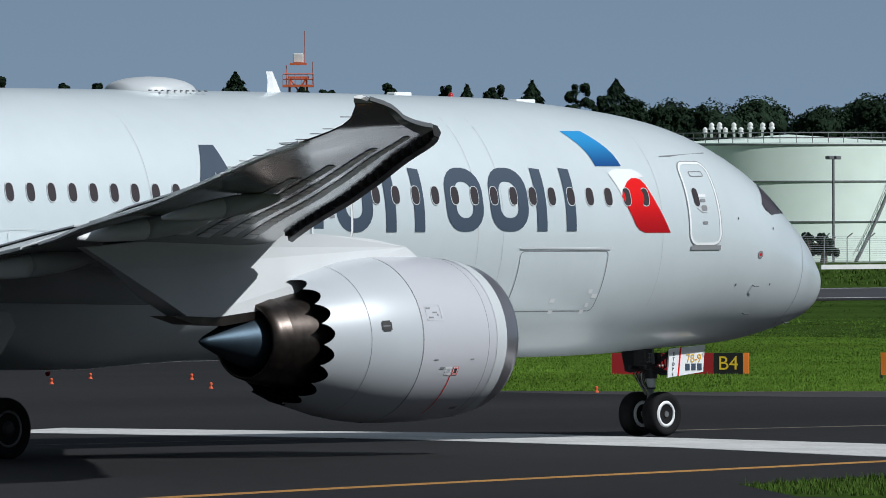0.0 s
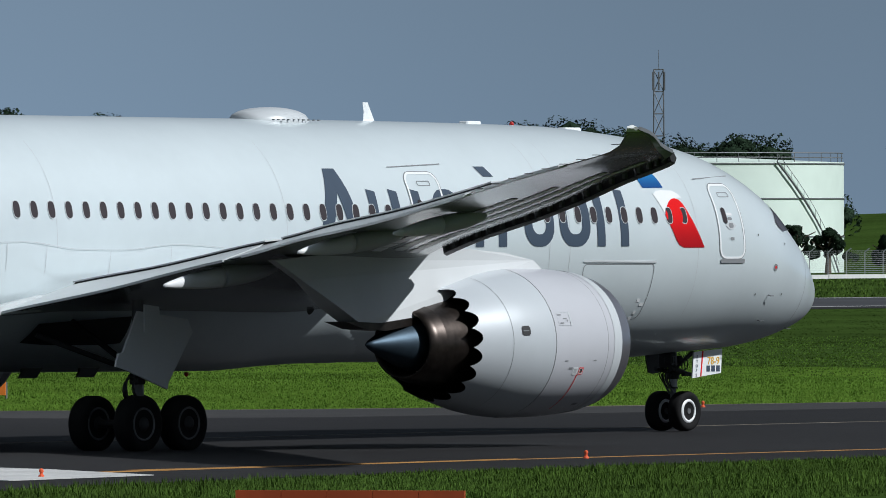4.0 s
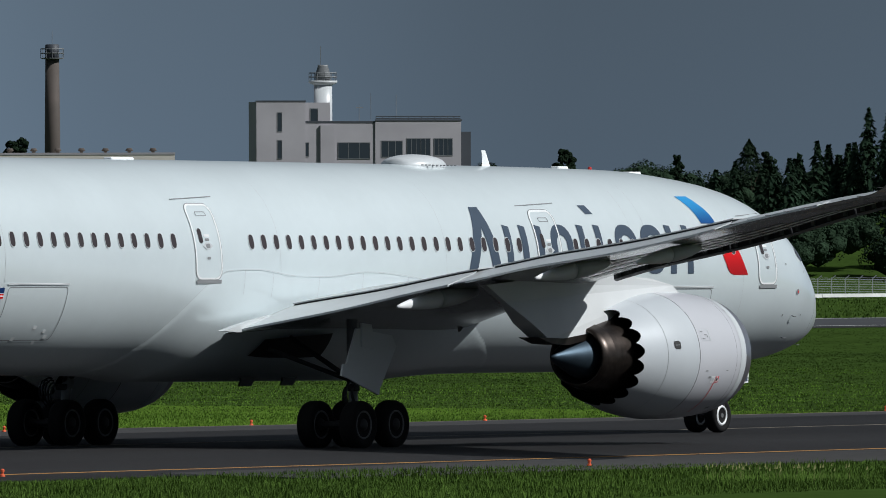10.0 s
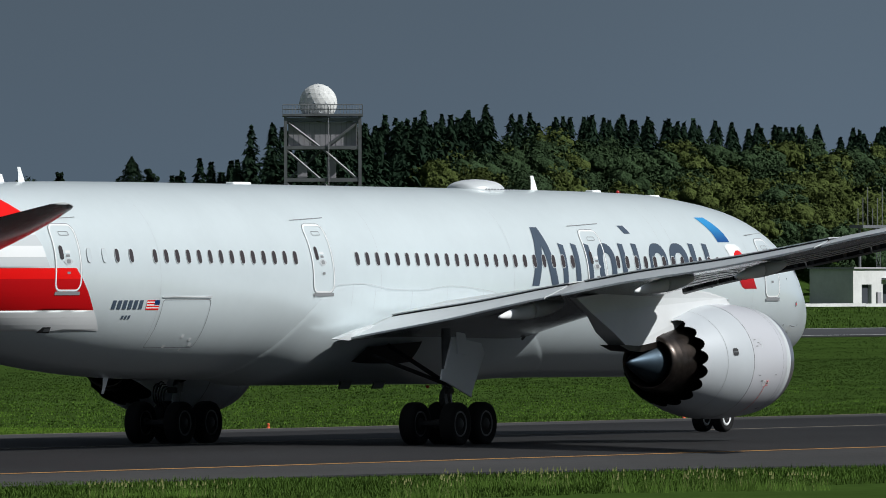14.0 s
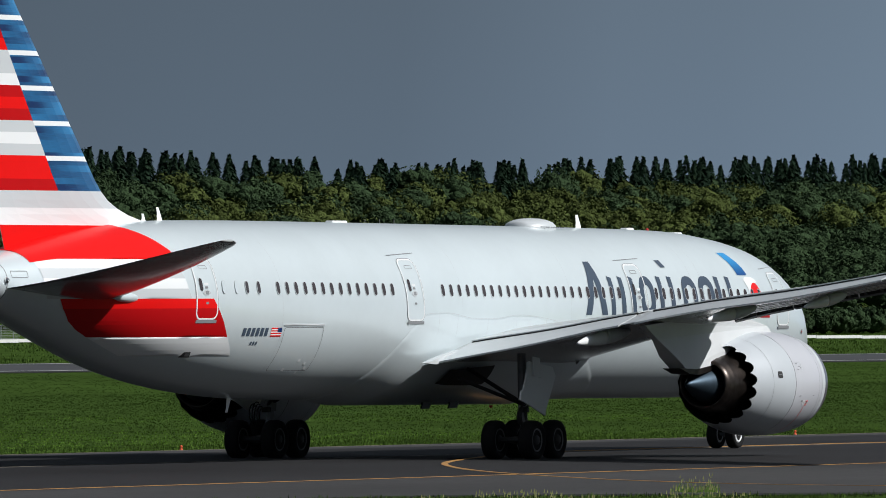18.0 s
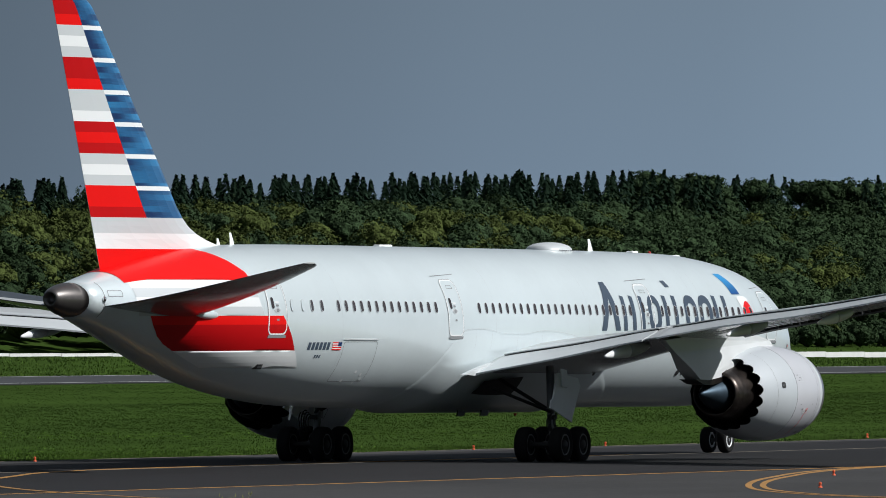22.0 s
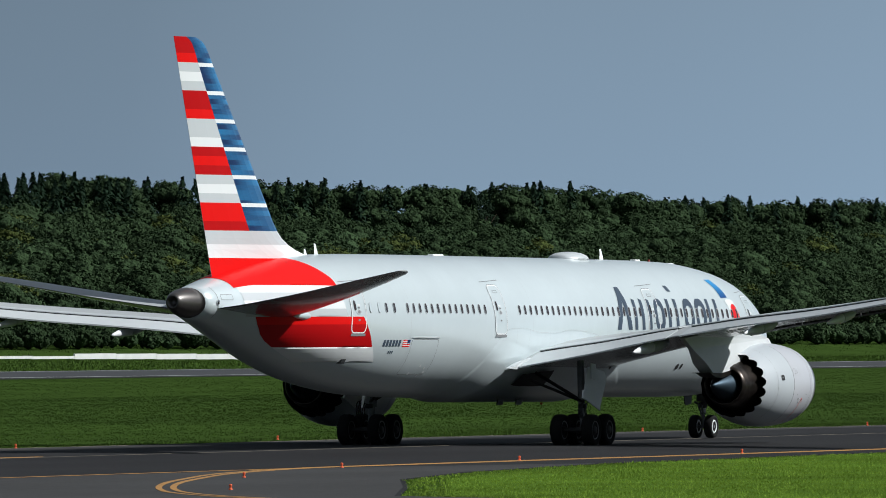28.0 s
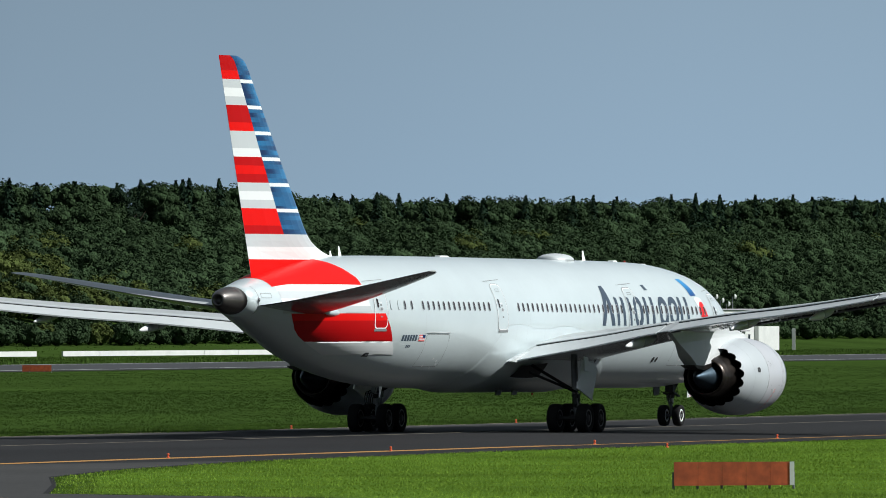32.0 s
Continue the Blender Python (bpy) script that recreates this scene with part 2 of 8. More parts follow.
ASPHALT = mat("asphalt", (0.020, 0.0195, 0.0205), 0.9, sheen=0.15, grain=0.22, grain_scale=3.5, stain=0.34, stain_scale=0.06, bump=0.5, bump_scale=14, stretch=(0.35, 1, 1))
ASPHALT_OLD = mat("worn_asphalt", (0.050, 0.049, 0.049), 0.9, sheen=0.15, grain=0.18, grain_scale=2.5, stain=0.2, stain_scale=0.09, bump=0.5, bump_scale=14, stretch=(0.5, 1, 1))
RUNWAY = mat("runway_asphalt", (0.055, 0.057, 0.062), 0.9, sheen=0.15, grain=0.12, grain_scale=1.0, stain=0.15, stain_scale=0.04)
LINE_WHITE = mat("white_marking", (0.55, 0.55, 0.54), 0.7, grain=0.2, grain_scale=6, stain=0.15, stain_scale=0.5)
LINE_FADED = mat("faded_marking", (0.13, 0.115, 0.09), 0.8, grain=0.5, grain_scale=3, stain=0.4, stain_scale=0.5)
LINE_YELLOW = mat("yellow_marking", (0.38, 0.19, 0.045), 0.7, grain=0.2, grain_scale=6, stain=0.2, stain_scale=0.5)
SOIL_LIGHT = mat("mown_turf", (0.075, 0.135, 0.018), 0.95, sheen=0.0, grain=0.2, grain_scale=1.5, stain=0.25, stain_scale=0.08, bump=0.8, bump_scale=5)
# turf green is lowered, partly for cloud shade over the field
SOIL = mat("turf", (0.037, 0.067, 0.014), 0.95, sheen=0.0, grain=0.2, grain_scale=1.5, stain=0.25, stain_scale=0.05, bump=0.8, bump_scale=5)
BLADE_BRIGHT = mat("mown_grass_blade", (0.19, 0.30, 0.036), 0.8, sheen=0.05, island=0.12, stain=0.3, stain_scale=0.08)
BLADE = mat("grass_blade", (0.10, 0.185, 0.025), 0.8, sheen=0.05, island=0.16, stain=0.3, stain_scale=0.06)
BLADE_MID = mat("wild_grass_blade", (0.058, 0.105, 0.018), 0.85, sheen=0.05, island=0.2, stain=0.35, stain_scale=0.15)
STRAW = mat("dry_stalk", (0.16, 0.17, 0.07), 0.9, sheen=0.05, island=0.2)
# darker than the verge blades: cloud shade is put into this green
BLADE_SHADED = mat("cloud_shaded_grass_blade", (0.038, 0.071, 0.0145), 0.85, sheen=0.05, island=0.14, stain=0.3, stain_scale=0.05)
# bluish lift in this green stands in for haze over the far slope
LEAF = mat("broadleaf", (0.034, 0.056, 0.027), 0.9, sheen=0.0, island=0.12, stain=0.35, stain_scale=0.05, grain=0.25, grain_scale=0.9, bump=1.0, bump_scale=1.5, relief=0.8)
# paler leaf tone, with the yellow sunlight on the slope mixed into it
LEAF_PALE = mat("sunlit_pale_broadleaf", (0.062, 0.081, 0.025), 0.9, sheen=0.0, island=0.12, stain=0.3, stain_scale=0.08, grain=0.25, grain_scale=0.9, bump=1.0, bump_scale=1.5, relief=0.8)
FAR_LEAF = mat("dark_broadleaf", (0.022, 0.038, 0.023), 0.9, sheen=0.0, island=0.15, stain=0.3, stain_scale=0.08, grain=0.25, grain_scale=0.9, bump=1.0, bump_scale=1.5, relief=0.6)
NEEDLE = mat("conifer", (0.019, 0.036, 0.022), 0.9, sheen=0.0, island=0.2)
BARK = mat("bark", (0.10, 0.075, 0.055), 0.9, grain=0.3, grain_scale=4)
BEIGE = mat("beige_wall", (0.54, 0.50, 0.455), 0.8, stain=0.12, stain_scale=0.25, grain=0.06, grain_scale=3)
BEIGE_LIGHT = mat("cream_wall", (0.68, 0.64, 0.585), 0.8, stain=0.08, stain_scale=0.2)
GREY_WALL = mat("grey_wall", (0.36, 0.35, 0.38), 0.8, stain=0.1, stain_scale=0.2)
DARK_STEEL = mat("dark_cladding", (0.045, 0.052, 0.065), 0.6, stain=0.15, stain_scale=0.3)
STEEL = mat("grey_steel", (0.17, 0.18, 0.19), 0.55, 0.3, stain=0.2, stain_scale=0.8)
BROWN = mat("chimney_brown", (0.085, 0.070, 0.062), 0.8, stain=0.2, stain_scale=0.3)
TANK_GREEN = mat("tank_green", (0.72, 0.84, 0.76), 0.6, stain=0.08, stain_scale=0.2)
TANK_TEAL = mat("tank_teal", (0.70, 0.83, 0.78), 0.6, stain=0.1, stain_scale=0.2)
ORANGE = mat("orange_steel", (0.62, 0.13, 0.05), 0.6)
BOARD = mat("orange_board", (0.93, 0.24, 0.03), 0.6, stain=0.1, stain_scale=1)
BOARD_NEAR = mat("dull_orange_board", (0.55, 0.10, 0.025), 0.65, grain=0.1, grain_scale=3, stain=0.15, stain_scale=1)
BOARD_OLD = mat("weathered_red_board", (0.45, 0.09, 0.03), 0.7, grain=0.25, grain_scale=4, stain=0.25, stain_scale=1.2)
SIGN_RED = mat("sign_red", (0.36, 0.012, 0.02), 0.5)
SIGN_BLACK = mat("sign_black", (0.012, 0.012, 0.012), 0.5)
SIGN_YELLOW = mat("sign_yellow", (0.8, 0.55, 0.03), 0.5)
ROOF_WHITE = mat("white_cowl", (0.66, 0.67, 0.66), 0.65, stain=0.12, stain_scale=0.3, grain=0.05, grain_scale=2)
LAMP_ORANGE = mat("marker_orange", (0.75, 0.12, 0.04), 0.5)
PANE = mat("pane", (0.03, 0.04, 0.05), 0.1)
FENCE = mat("fence_grey", (0.25, 0.27, 0.28), 0.6)


# ---- mesh helpers ----
def mesh_object(name, verts, faces, material, parent=None, label="", smooth=False, materials=None, indices=None):
    me = bpy.data.meshes.new(name)
    me.from_pydata([tuple(map(float, v)) for v in verts], [], [tuple(map(int, f)) for f in faces])
    for m in materials or [material]:
        me.materials.append(m)
    if indices is not None:
        me.polygons.foreach_set("material_index", indices)
    if smooth:
        me.polygons.foreach_set("use_smooth", [True] * len(me.polygons))
    me.update()
    ob = new(name, me)
    if parent is not None:
        ob.parent = parent
    if label:
        ob["label"] = label
    return ob


def soup(name, verts, tri, material):
    """A mesh of many loose triangles from arrays."""
    me = bpy.data.meshes.new(name)
    n, k = len(verts), len(tri)
    me.vertices.add(n)
    me.vertices.foreach_set("co", np.asarray(verts, np.float32).ravel())
    me.loops.add(3 * k)
    me.loops.foreach_set("vertex_index", np.asarray(tri, np.int32).ravel())
    me.polygons.add(k)
    me.polygons.foreach_set("loop_start", np.arange(0, 3 * k, 3, dtype=np.int32))
    me.materials.append(material)
    me.update(calc_edges=True)
    return me


def part(name, bm, material, parent, label=""):
    """Links a bmesh as one mesh object under a thing or a part."""
    me = bpy.data.meshes.new(name)
    bmesh.ops.recalc_face_normals(bm, faces=bm.faces[:])
    bm.to_mesh(me)
    bm.free()
    me.materials.append(material)
    ob = new(name, me)
    if parent is not None:
        ob.parent = parent
    if label:
        ob["label"] = label
    return ob


def box(bm, lo, hi, bevel=0.0):
    lo, hi = Vector(lo), Vector(hi)
    mid, size = (lo + hi) / 2, hi - lo
    r = bmesh.ops.create_cube(bm, size=1.0, matrix=Matrix.Translation(mid) @ Matrix.Diagonal((*size, 1)))
    if bevel:
        edges = list({e for v in r["verts"] for e in v.link_edges})
        bmesh.ops.bevel(bm, geom=edges, offset=bevel, segments=1, affect="EDGES", profile=0.5)
    return bm


def boxes(*list_of):
    bm = bmesh.new()
    for b in list_of:
        box(bm, *b)
    return bm


def rod(bm, a, b, r, sides=8, r2=None):
    a, b = Vector(a), Vector(b)
    d = b - a
    m = Matrix.Translation((a + b) / 2) @ d.to_track_quat("Z", "Y").to_matrix().to_4x4()
    bmesh.ops.create_cone(bm, cap_ends=True, segments=sides, radius1=r, radius2=r if r2 is None else r2, depth=d.length, matrix=m)
    return bm


def rods(list_of, r, sides=6):
    bm = bmesh.new()
    for a, b in list_of:
        rod(bm, a, b, r, sides)
    return bm


def smooth_curve(xs, ys):
    """A monotone cubic through the points, as a function."""
    xs, ys = np.asarray(xs, float), np.asarray(ys, float)
    h, d = np.diff(xs), np.diff(ys) / np.diff(xs)
    m = np.zeros_like(ys)
    m[0], m[-1] = d[0], d[-1]
    for i in range(1, len(xs) - 1):
        if d[i - 1] * d[i] > 0:
            w1, w2 = 2 * h[i] + h[i - 1], h[i] + 2 * h[i - 1]
            m[i] = (w1 + w2) / (w1 / d[i - 1] + w2 / d[i])

    def f(x):
        x = np.clip(np.asarray(x, float), xs[0], xs[-1])
        i = np.clip(np.searchsorted(xs, x, side="right") - 1, 0, len(xs) - 2)
        t = (x - xs[i]) / h[i]
        return ((1 + 2 * t) * (1 - t) ** 2 * ys[i] + t * (1 - t) ** 2 * h[i] * m[i]
                + t * t * (3 - 2 * t) * ys[i + 1] + t * t * (t - 1) * h[i] * m[i + 1])

    return f


def lettering(text, height, matrix, material, parent, name="lettering", align="CENTER"):
    """Text of the built-in font as a thin mesh; reads along local x, stands along local y."""
    cu = bpy.data.curves.new(name, "FONT")
    cu.body, cu.size, cu.align_x, cu.align_y, cu.extrude = text, height / 0.69, align, "CENTER", 0.004
    tmp = bpy.data.objects.new(name, cu)
    scene.collection.objects.link(tmp)
    me = bpy.data.meshes.new_from_object(tmp.evaluated_get(bpy.context.evaluated_depsgraph_get()))
    bpy.data.objects.remove(tmp)
    me.materials.clear()
    me.materials.append(material)
    ob = new(name, me)
    ob.parent = parent
    ob.matrix_basis = matrix
    return ob


# ---- ground ----
def lift(x, y):
    """Height of the ground: level airfield, a low bank towards the woods and a wooded slope behind it."""
    q = x / np.maximum(y, 1.0)

    def ease(v):
        v = np.clip(v, 0, 1)
        return v * v * (3 - 2 * v)

    bank = np.interp(q, [1.2, 1.5, 1.92, 2.1, 2.27, 2.43, 2.6], [0.0, 0.3, 1.0, 0.6, 0.1, -0.4, -0.5]) * ease((y - 540) / 110)
    rise = np.interp(q, [1.9, 2.1, 2.27, 2.6], [0.0, 0.3, 1.9, 2.4]) * ease((y - 655) / 45)
    start = np.interp(q, [2.0, 2.15], [735, 700])
    s = np.clip((y - start) / (790 - start), 0, 1.1) * np.clip((q - 1.64) / 0.16, 0, 1)
    return bank + rise + (16.2 - 1.0 * rise) * s * (1.3 - 0.3 * s)


def build_ground():
    xs = np.concatenate([[-4000, -1500, -400, 0], np.linspace(150, 700, 24), np.linspace(760, 2600, 70), [3000, 3800, 4600]])
    ys = np.concatenate([[-3000, -800, -200, 0, 60], np.linspace(100, 300, 12), np.linspace(330, 900, 58), [1000, 1300, 2000, 3000]])
    gx, gy = np.meshgrid(xs, ys)
    gz = lift(gx, gy)
    v = np.stack([gx, gy, gz], -1).reshape(-1, 3)
    w = len(xs)
    f = [(j * w + i, j * w + i + 1, j * w + w + i + 1, j * w + w + i) for j in range(len(ys) - 1) for i in range(w - 1)]
    g = mesh_object("ground", v, f, SOIL, smooth=True)
    return tagged(g, "mown green airfield turf reaching to the horizon", "ground", kind="structure")


def slab(name, outline, z, material, label, category="marking", kind="structure", parent=None):
    """A thin layer on the ground from its outline, with real thickness."""
    bm = bmesh.new()
    vs = [bm.verts.new((x, y, z)) for x, y in outline]
    f = bm.faces.new(vs)
    r = bmesh.ops.extrude_face_region(bm, geom=[f])
    for e in r["geom"]:
        if isinstance(e, bmesh.types.BMVert):
            e.co.z = -0.05
    ob = part(name, bm, material, parent, label)
    if parent is None:
        tagged(ob, label, category, kind=kind)
    return ob


def ribbon(points, width):
    """Outline of a painted line along points."""
    p = [Vector(q) for q in points]
    left, right = [], []
    for i, q in enumerate(p):
        d = (p[min(i + 1, len(p) - 1)] - p[max(i - 1, 0)]).normalized()
        n = Vector((-d.y, d.x)) * width / 2
        left.append(tuple(q + n))
        right.append(tuple(q - n))
    return left + right[::-1]


def arc(points, n=8):
    """A soft curve through points."""
    t = np.arange(len(points))
    fx, fy = smooth_curve(t, [p[0] for p in points]), smooth_curve(t, [p[1] for p in points])
    u = np.linspace(0, len(points) - 1, n * (len(points) - 1) + 1)
    return list(zip(fx(u).tolist(), fy(u).tolist()))


build_ground()
FAR_EDGE = [(420, 400), (345, 327), (297.5, 279.5), (265.5, 249), (256.5, 239.5), (253.5, 232), (255.5, 222), (264, 213.5), (275, 207), (300, 202.5), (340, 200), (420, 198.5), (620, 197.5), (1200, 197)]
taxiway = slab("taxiway", [(-200, 100), (158, 100), (163, 140), (170, 147.5), (185, 152.5), (200, 155.2), (220, 156.5), (246, 156.5), (262, 151.5), (285, 145), (298, 128), (298, 60), (318, 60), (321, 122), (327, 132.5), (345, 139.5), (362, 146.5), (380, 151.5), (404, 155.8),
                (430, 157.5), (1200, 157)] + FAR_EDGE[::-1] + [(150, 420), (-200, 420)], 0.03, ASPHALT, "dark grey asphalt taxiway with rubber streaks", "taxiway")
slab("link_taxiway", [(236, 152), (268, 152), (288, 145.5), (300, 130), (300, 62), (317.8, 62), (320.8, 122), (326.8, 132.6), (344.8, 139.6), (361.8, 146.6), (379.8, 151.6), (403.6, 155.9), (392, 160.4), (340, 160.6), (260, 160.4), (240, 159)],
     0.034, ASPHALT_OLD, "paler worn asphalt of the joining taxiway", "taxiway")
slab("shoulder", [(253.5, 232), (255.5, 222), (264, 213.5), (275, 207), (300, 202.5), (340, 200), (420, 198.5), (620, 197.5), (620, 195.2), (420, 196), (340, 196.4), (300, 196.6), (284, 197), (270, 199), (256, 202.2), (251.3, 206.8), (249.8, 214), (250.8, 224)], 0.033, ASPHALT_OLD, "paler grey asphalt shoulder along the turf", "taxiway")
slab("runway", [(-600, 452), (4000, 452), (4000, 512), (-600, 512)], 0.03, RUNWAY, "grey asphalt runway beyond the grass", "runway")
slab("runway_shoulder", [(-600, 443), (4000, 443), (4000, 451.9), (-600, 451.9)], 0.025, ASPHALT, "dark asphalt shoulder of the runway", "runway")
slab("runway_line", [(-600, 454), (4000, 454), (4000, 455), (-600, 455)], 0.036, LINE_WHITE, "white painted runway edge line", "marking")
slab("runway_line", [(-600, 509), (4000, 509), (4000, 510), (-600, 510)], 0.036, LINE_WHITE, "white painted runway edge line", "marking")
slab("edge_line", ribbon([(198, 161.3), (1200, 161.3)], 0.18), 0.04, LINE_YELLOW, "thin yellow taxiway edge line")
slab("edge_line", ribbon(arc([(256, 222), (268, 211), (285, 205), (320, 201), (420, 198.9), (1200, 197.6)], 5), 0.16), 0.04, LINE_FADED, "thin faded taxiway edge line")
slab("centre_line", ribbon([(-200, 184.4), (1200, 184.4)], 0.13), 0.04, LINE_FADED, "thin faded taxiway centre line")
slab("white_band", [(199.5, 196), (204.5, 198.5), (205, 184), (200.5, 170), (197.6, 163), (194.3, 157.6), (188.5, 156.7), (190.5, 162), (195, 171), (199, 184)], 0.042, LINE_WHITE, "broad faded white painted band on the asphalt")
LOOP = [(452, 161.9), (432, 161.8), (411, 161.9), (393, 161.7), (377, 158.9), (362, 154.2), (353.5, 151.2), (345.6, 148.1), (338.4, 145.0), (333, 142.4), (328, 139.5), (324, 136.7), (318, 131), (312.5, 121), (309.5, 105)]
slab("turn_line", ribbon(arc(LOOP, 5), 0.2), 0.044, LINE_YELLOW, "double yellow curved turning line")
slab("turn_line", ribbon(arc([(x + 0.25, y - 0.38) for x, y in LOOP], 5), 0.2), 0.044, LINE_YELLOW, "double yellow curved turning line")
slab("turn_line", ribbon(arc([(420, 184.9), (392, 185.2), (377, 185.0), (367, 183.2), (357.7, 179.8), (350.5, 177.0), (344.8, 174.4), (337.8, 170.6), (328.9, 165.0), (318.8, 157.3), (312.6, 151.8), (306.5, 143), (304, 128)], 5), 0.2), 0.046, LINE_YELLOW, "yellow curved turning line")
slab("turn_line", ribbon(arc([(150, 246), (215, 262), (240, 253), (262, 258)], 5), 0.2), 0.046, LINE_YELLOW, "yellow curved line on the crossing taxiway")
slab("turn_line", ribbon(arc([(160, 226), (205, 214), (232, 232), (262, 268)], 5), 0.2), 0.046, LINE_YELLOW, "yellow curved line on the crossing taxiway")
slab("turf_strip", [(362, 345), (346, 330), (296.5, 280.5), (264.5, 250), (255.5, 240), (252.5, 232), (254.5, 222), (263, 213), (274, 208), (300, 203.4), (345, 200.9), (352, 230), (372, 330)], 0.012, SOIL_LIGHT, "mown bright turf at the taxiway corner", "turf")
slab("turf_strip", [(319, 60), (322, 121), (328, 131.5), (346, 138.5), (363, 145.5), (381, 150.5), (405, 154.8), (430, 156.5), (560, 156.5), (560, 60)], 0.012, SOIL_LIGHT, "mown bright turf beside the loop", "turf")
for shift in (0.0, 0.35):
    slab("edge_line", ribbon(arc([(140, 142.6 + shift), (150, 146.4 + shift), (162.6, 150.8 + shift), (180, 155.9 + shift), (197.7, 160.5 + shift), (212, 161.3 + shift)], 5), 0.12), 0.041, LINE_YELLOW, "thin double yellow taxiway edge line")


# ---- airliner ----
# stations in metres aft of the nose; the body's x points ahead, its right side is -y
ST = [-0.70, -0.53, -0.18, 0.33, 1.12, 2.13, 3.27, 5, 6.5, 8, 10, 12, 16, 26, 40, 43, 46, 49, 52, 55, 58, 60, 61.5, 62.3]
def body_curve(values):
    """A soft curve along the body, blunt at the nose."""
    u, val = np.sqrt(np.array(ST) + 0.7), np.array(values)
    u, val = np.concatenate([-u[4:0:-1], u]), np.concatenate([2 * val[0] - val[4:0:-1], val])
    fine = np.linspace(u[0], u[-1], 1000)
    y = smooth_curve(u, val)(fine)
    for _ in range(220):
        y[1:-1] = 0.25 * y[:-2] + 0.5 * y[1:-1] + 0.25 * y[2:]
    return lambda s: np.interp(np.sqrt(np.maximum(np.asarray(s, float) + 0.7, 0)), fine, y)


TOP = body_curve( [3.42, 3.93, 4.20, 4.74, 5.18, 5.88, 6.46, 7.08, 7.34, 7.49, 7.64, 7.69, 7.74, 7.80, 7.86, 7.87, 7.87, 7.84, 7.74, 7.46, 7.02, 6.68, 6.42, 6.28])
LOW = body_curve( [3.42, 3.10, 2.74, 2.56, 2.39, 2.19, 2.08, 2.01, 1.91, 1.87, 1.86, 1.87, 1.89, 1.95, 2.04, 2.09, 2.25, 2.55, 3.02, 3.75, 4.56, 5.06, 5.40, 5.56])
WID = body_curve( [0.0, 0.52, 0.83, 1.12, 1.59, 2.00, 2.44, 2.70, 2.77, 2.83, 2.87, 2.88, 2.88, 2.88, 2.88, 2.87, 2.82, 2.67, 2.38, 1.97, 1.46, 1.07, 0.72, 0.50])


def side_y(s, z):
    """Half width of the fuselage at station s and height z."""
    lo, hi = LOW(s), TOP(s)
    mid, h = (lo + hi) / 2, (hi - lo) / 2
    u = np.clip(1 - np.abs((z - mid) / h) ** 2.08, 0, 1)
    return WID(s) * u ** (1 / 2.08)


def loft(rings, close_ends=True):
    n = len(rings[0])
    verts = [p for r in rings for p in r]
    faces = [(i * n + j, i * n + (j + 1) % n, (i + 1) * n + (j + 1) % n, (i + 1) * n + j) for i in range(len(rings) - 1) for j in range(n)]
    if close_ends:
        faces += [tuple(range(n))[::-1], tuple((len(rings) - 1) * n + j for j in range(n))]
    return verts, faces


def spans(polys, z):
    xs = []
    for p in polys:
        for (x1, z1), (x2, z2) in zip(p, p[1:] + p[:1]):
            if (z1 <= z) != (z2 <= z):
                xs.append(x1 + (z - z1) * (x2 - x1) / (z2 - z1))
    return sorted(xs)


def decal(name, polys, material, parent, off=0.012, step=0.07, long=0.6, label="", sides=(-1,)):
    """A thin painted area on the fuselage: outlines in station and height, laid on the curved skin."""
    if isinstance(polys[0][0], (int, float)):
        polys = [polys]
    zs = sorted({z for p in polys for _, z in p})
    rows = []
    for a, b in zip(zs, zs[1:]):
        if b - a < 1e-6:
            continue
        k = max(1, math.ceil((b - a) / step))
        rows += [(a + (b - a) * i / k, a + (b - a) * (i + 1) / k) for i in range(k)]
    made = None
    for side in sides:
        verts, faces, seen = [], [], {}

        def vertex(s, z):
            key = (round(s, 3), round(z, 3))
            if key not in seen:
                seen[key] = len(verts)
                verts.append((-s, side * (float(side_y(s, z)) + off), z))
            return seen[key]

        for a, b in rows:
            e = (b - a) * 1e-4
            lo, hi = spans(polys, a + e), spans(polys, b - e)
            for i in range(0, min(len(lo), len(hi)) - 1, 2):
                k = max(1, math.ceil(max(lo[i + 1] - lo[i], hi[i + 1] - hi[i]) / long))
                cut = [[vertex(r[i] + (r[i + 1] - r[i]) * j / k, z) for z, r in ((a, lo), (b, hi))] for j in range(k + 1)]
                for p, q in zip(cut, cut[1:]):
                    face = list(dict.fromkeys((p[0], q[0], q[1], p[1])))
                    if len(face) > 2:
                        faces.append(face if side > 0 else face[::-1])
        me = bpy.data.meshes.new(name)
        me.from_pydata(verts, [], faces)
        me.materials.append(material)
        me.polygons.foreach_set("use_smooth", [True] * len(me.polygons))
        ob = new(name, me)
        ob.parent = parent
        if label:
            ob["label"] = label
        made = made or ob
    return made


def rounded(s0, s1, z0, z1, r, lean=0.0, n=5):
    """Outline of a rounded rectangle; lean shifts its top along the body."""
    pts = []
    for cx, cz, a0 in ((s1 - r, z1 - r, 0), (s0 + r, z1 - r, 90), (s0 + r, z0 + r, 180), (s1 - r, z0 + r, 270)):
        for i in range(n + 1):
            a = radians(a0 + 90 * i / n)
            z = cz + r * math.sin(a)
            pts.append((cx + r * math.cos(a) + lean * (z - z0) / (z1 - z0), z))
    return pts


def win_z(s):
    return 5.43 + 0.0068 * (s - 7.8)


airliner = tagged(new("airliner"), "silver-grey wide-body airliner with red, white and blue striped tail, taxiing", "airplane")


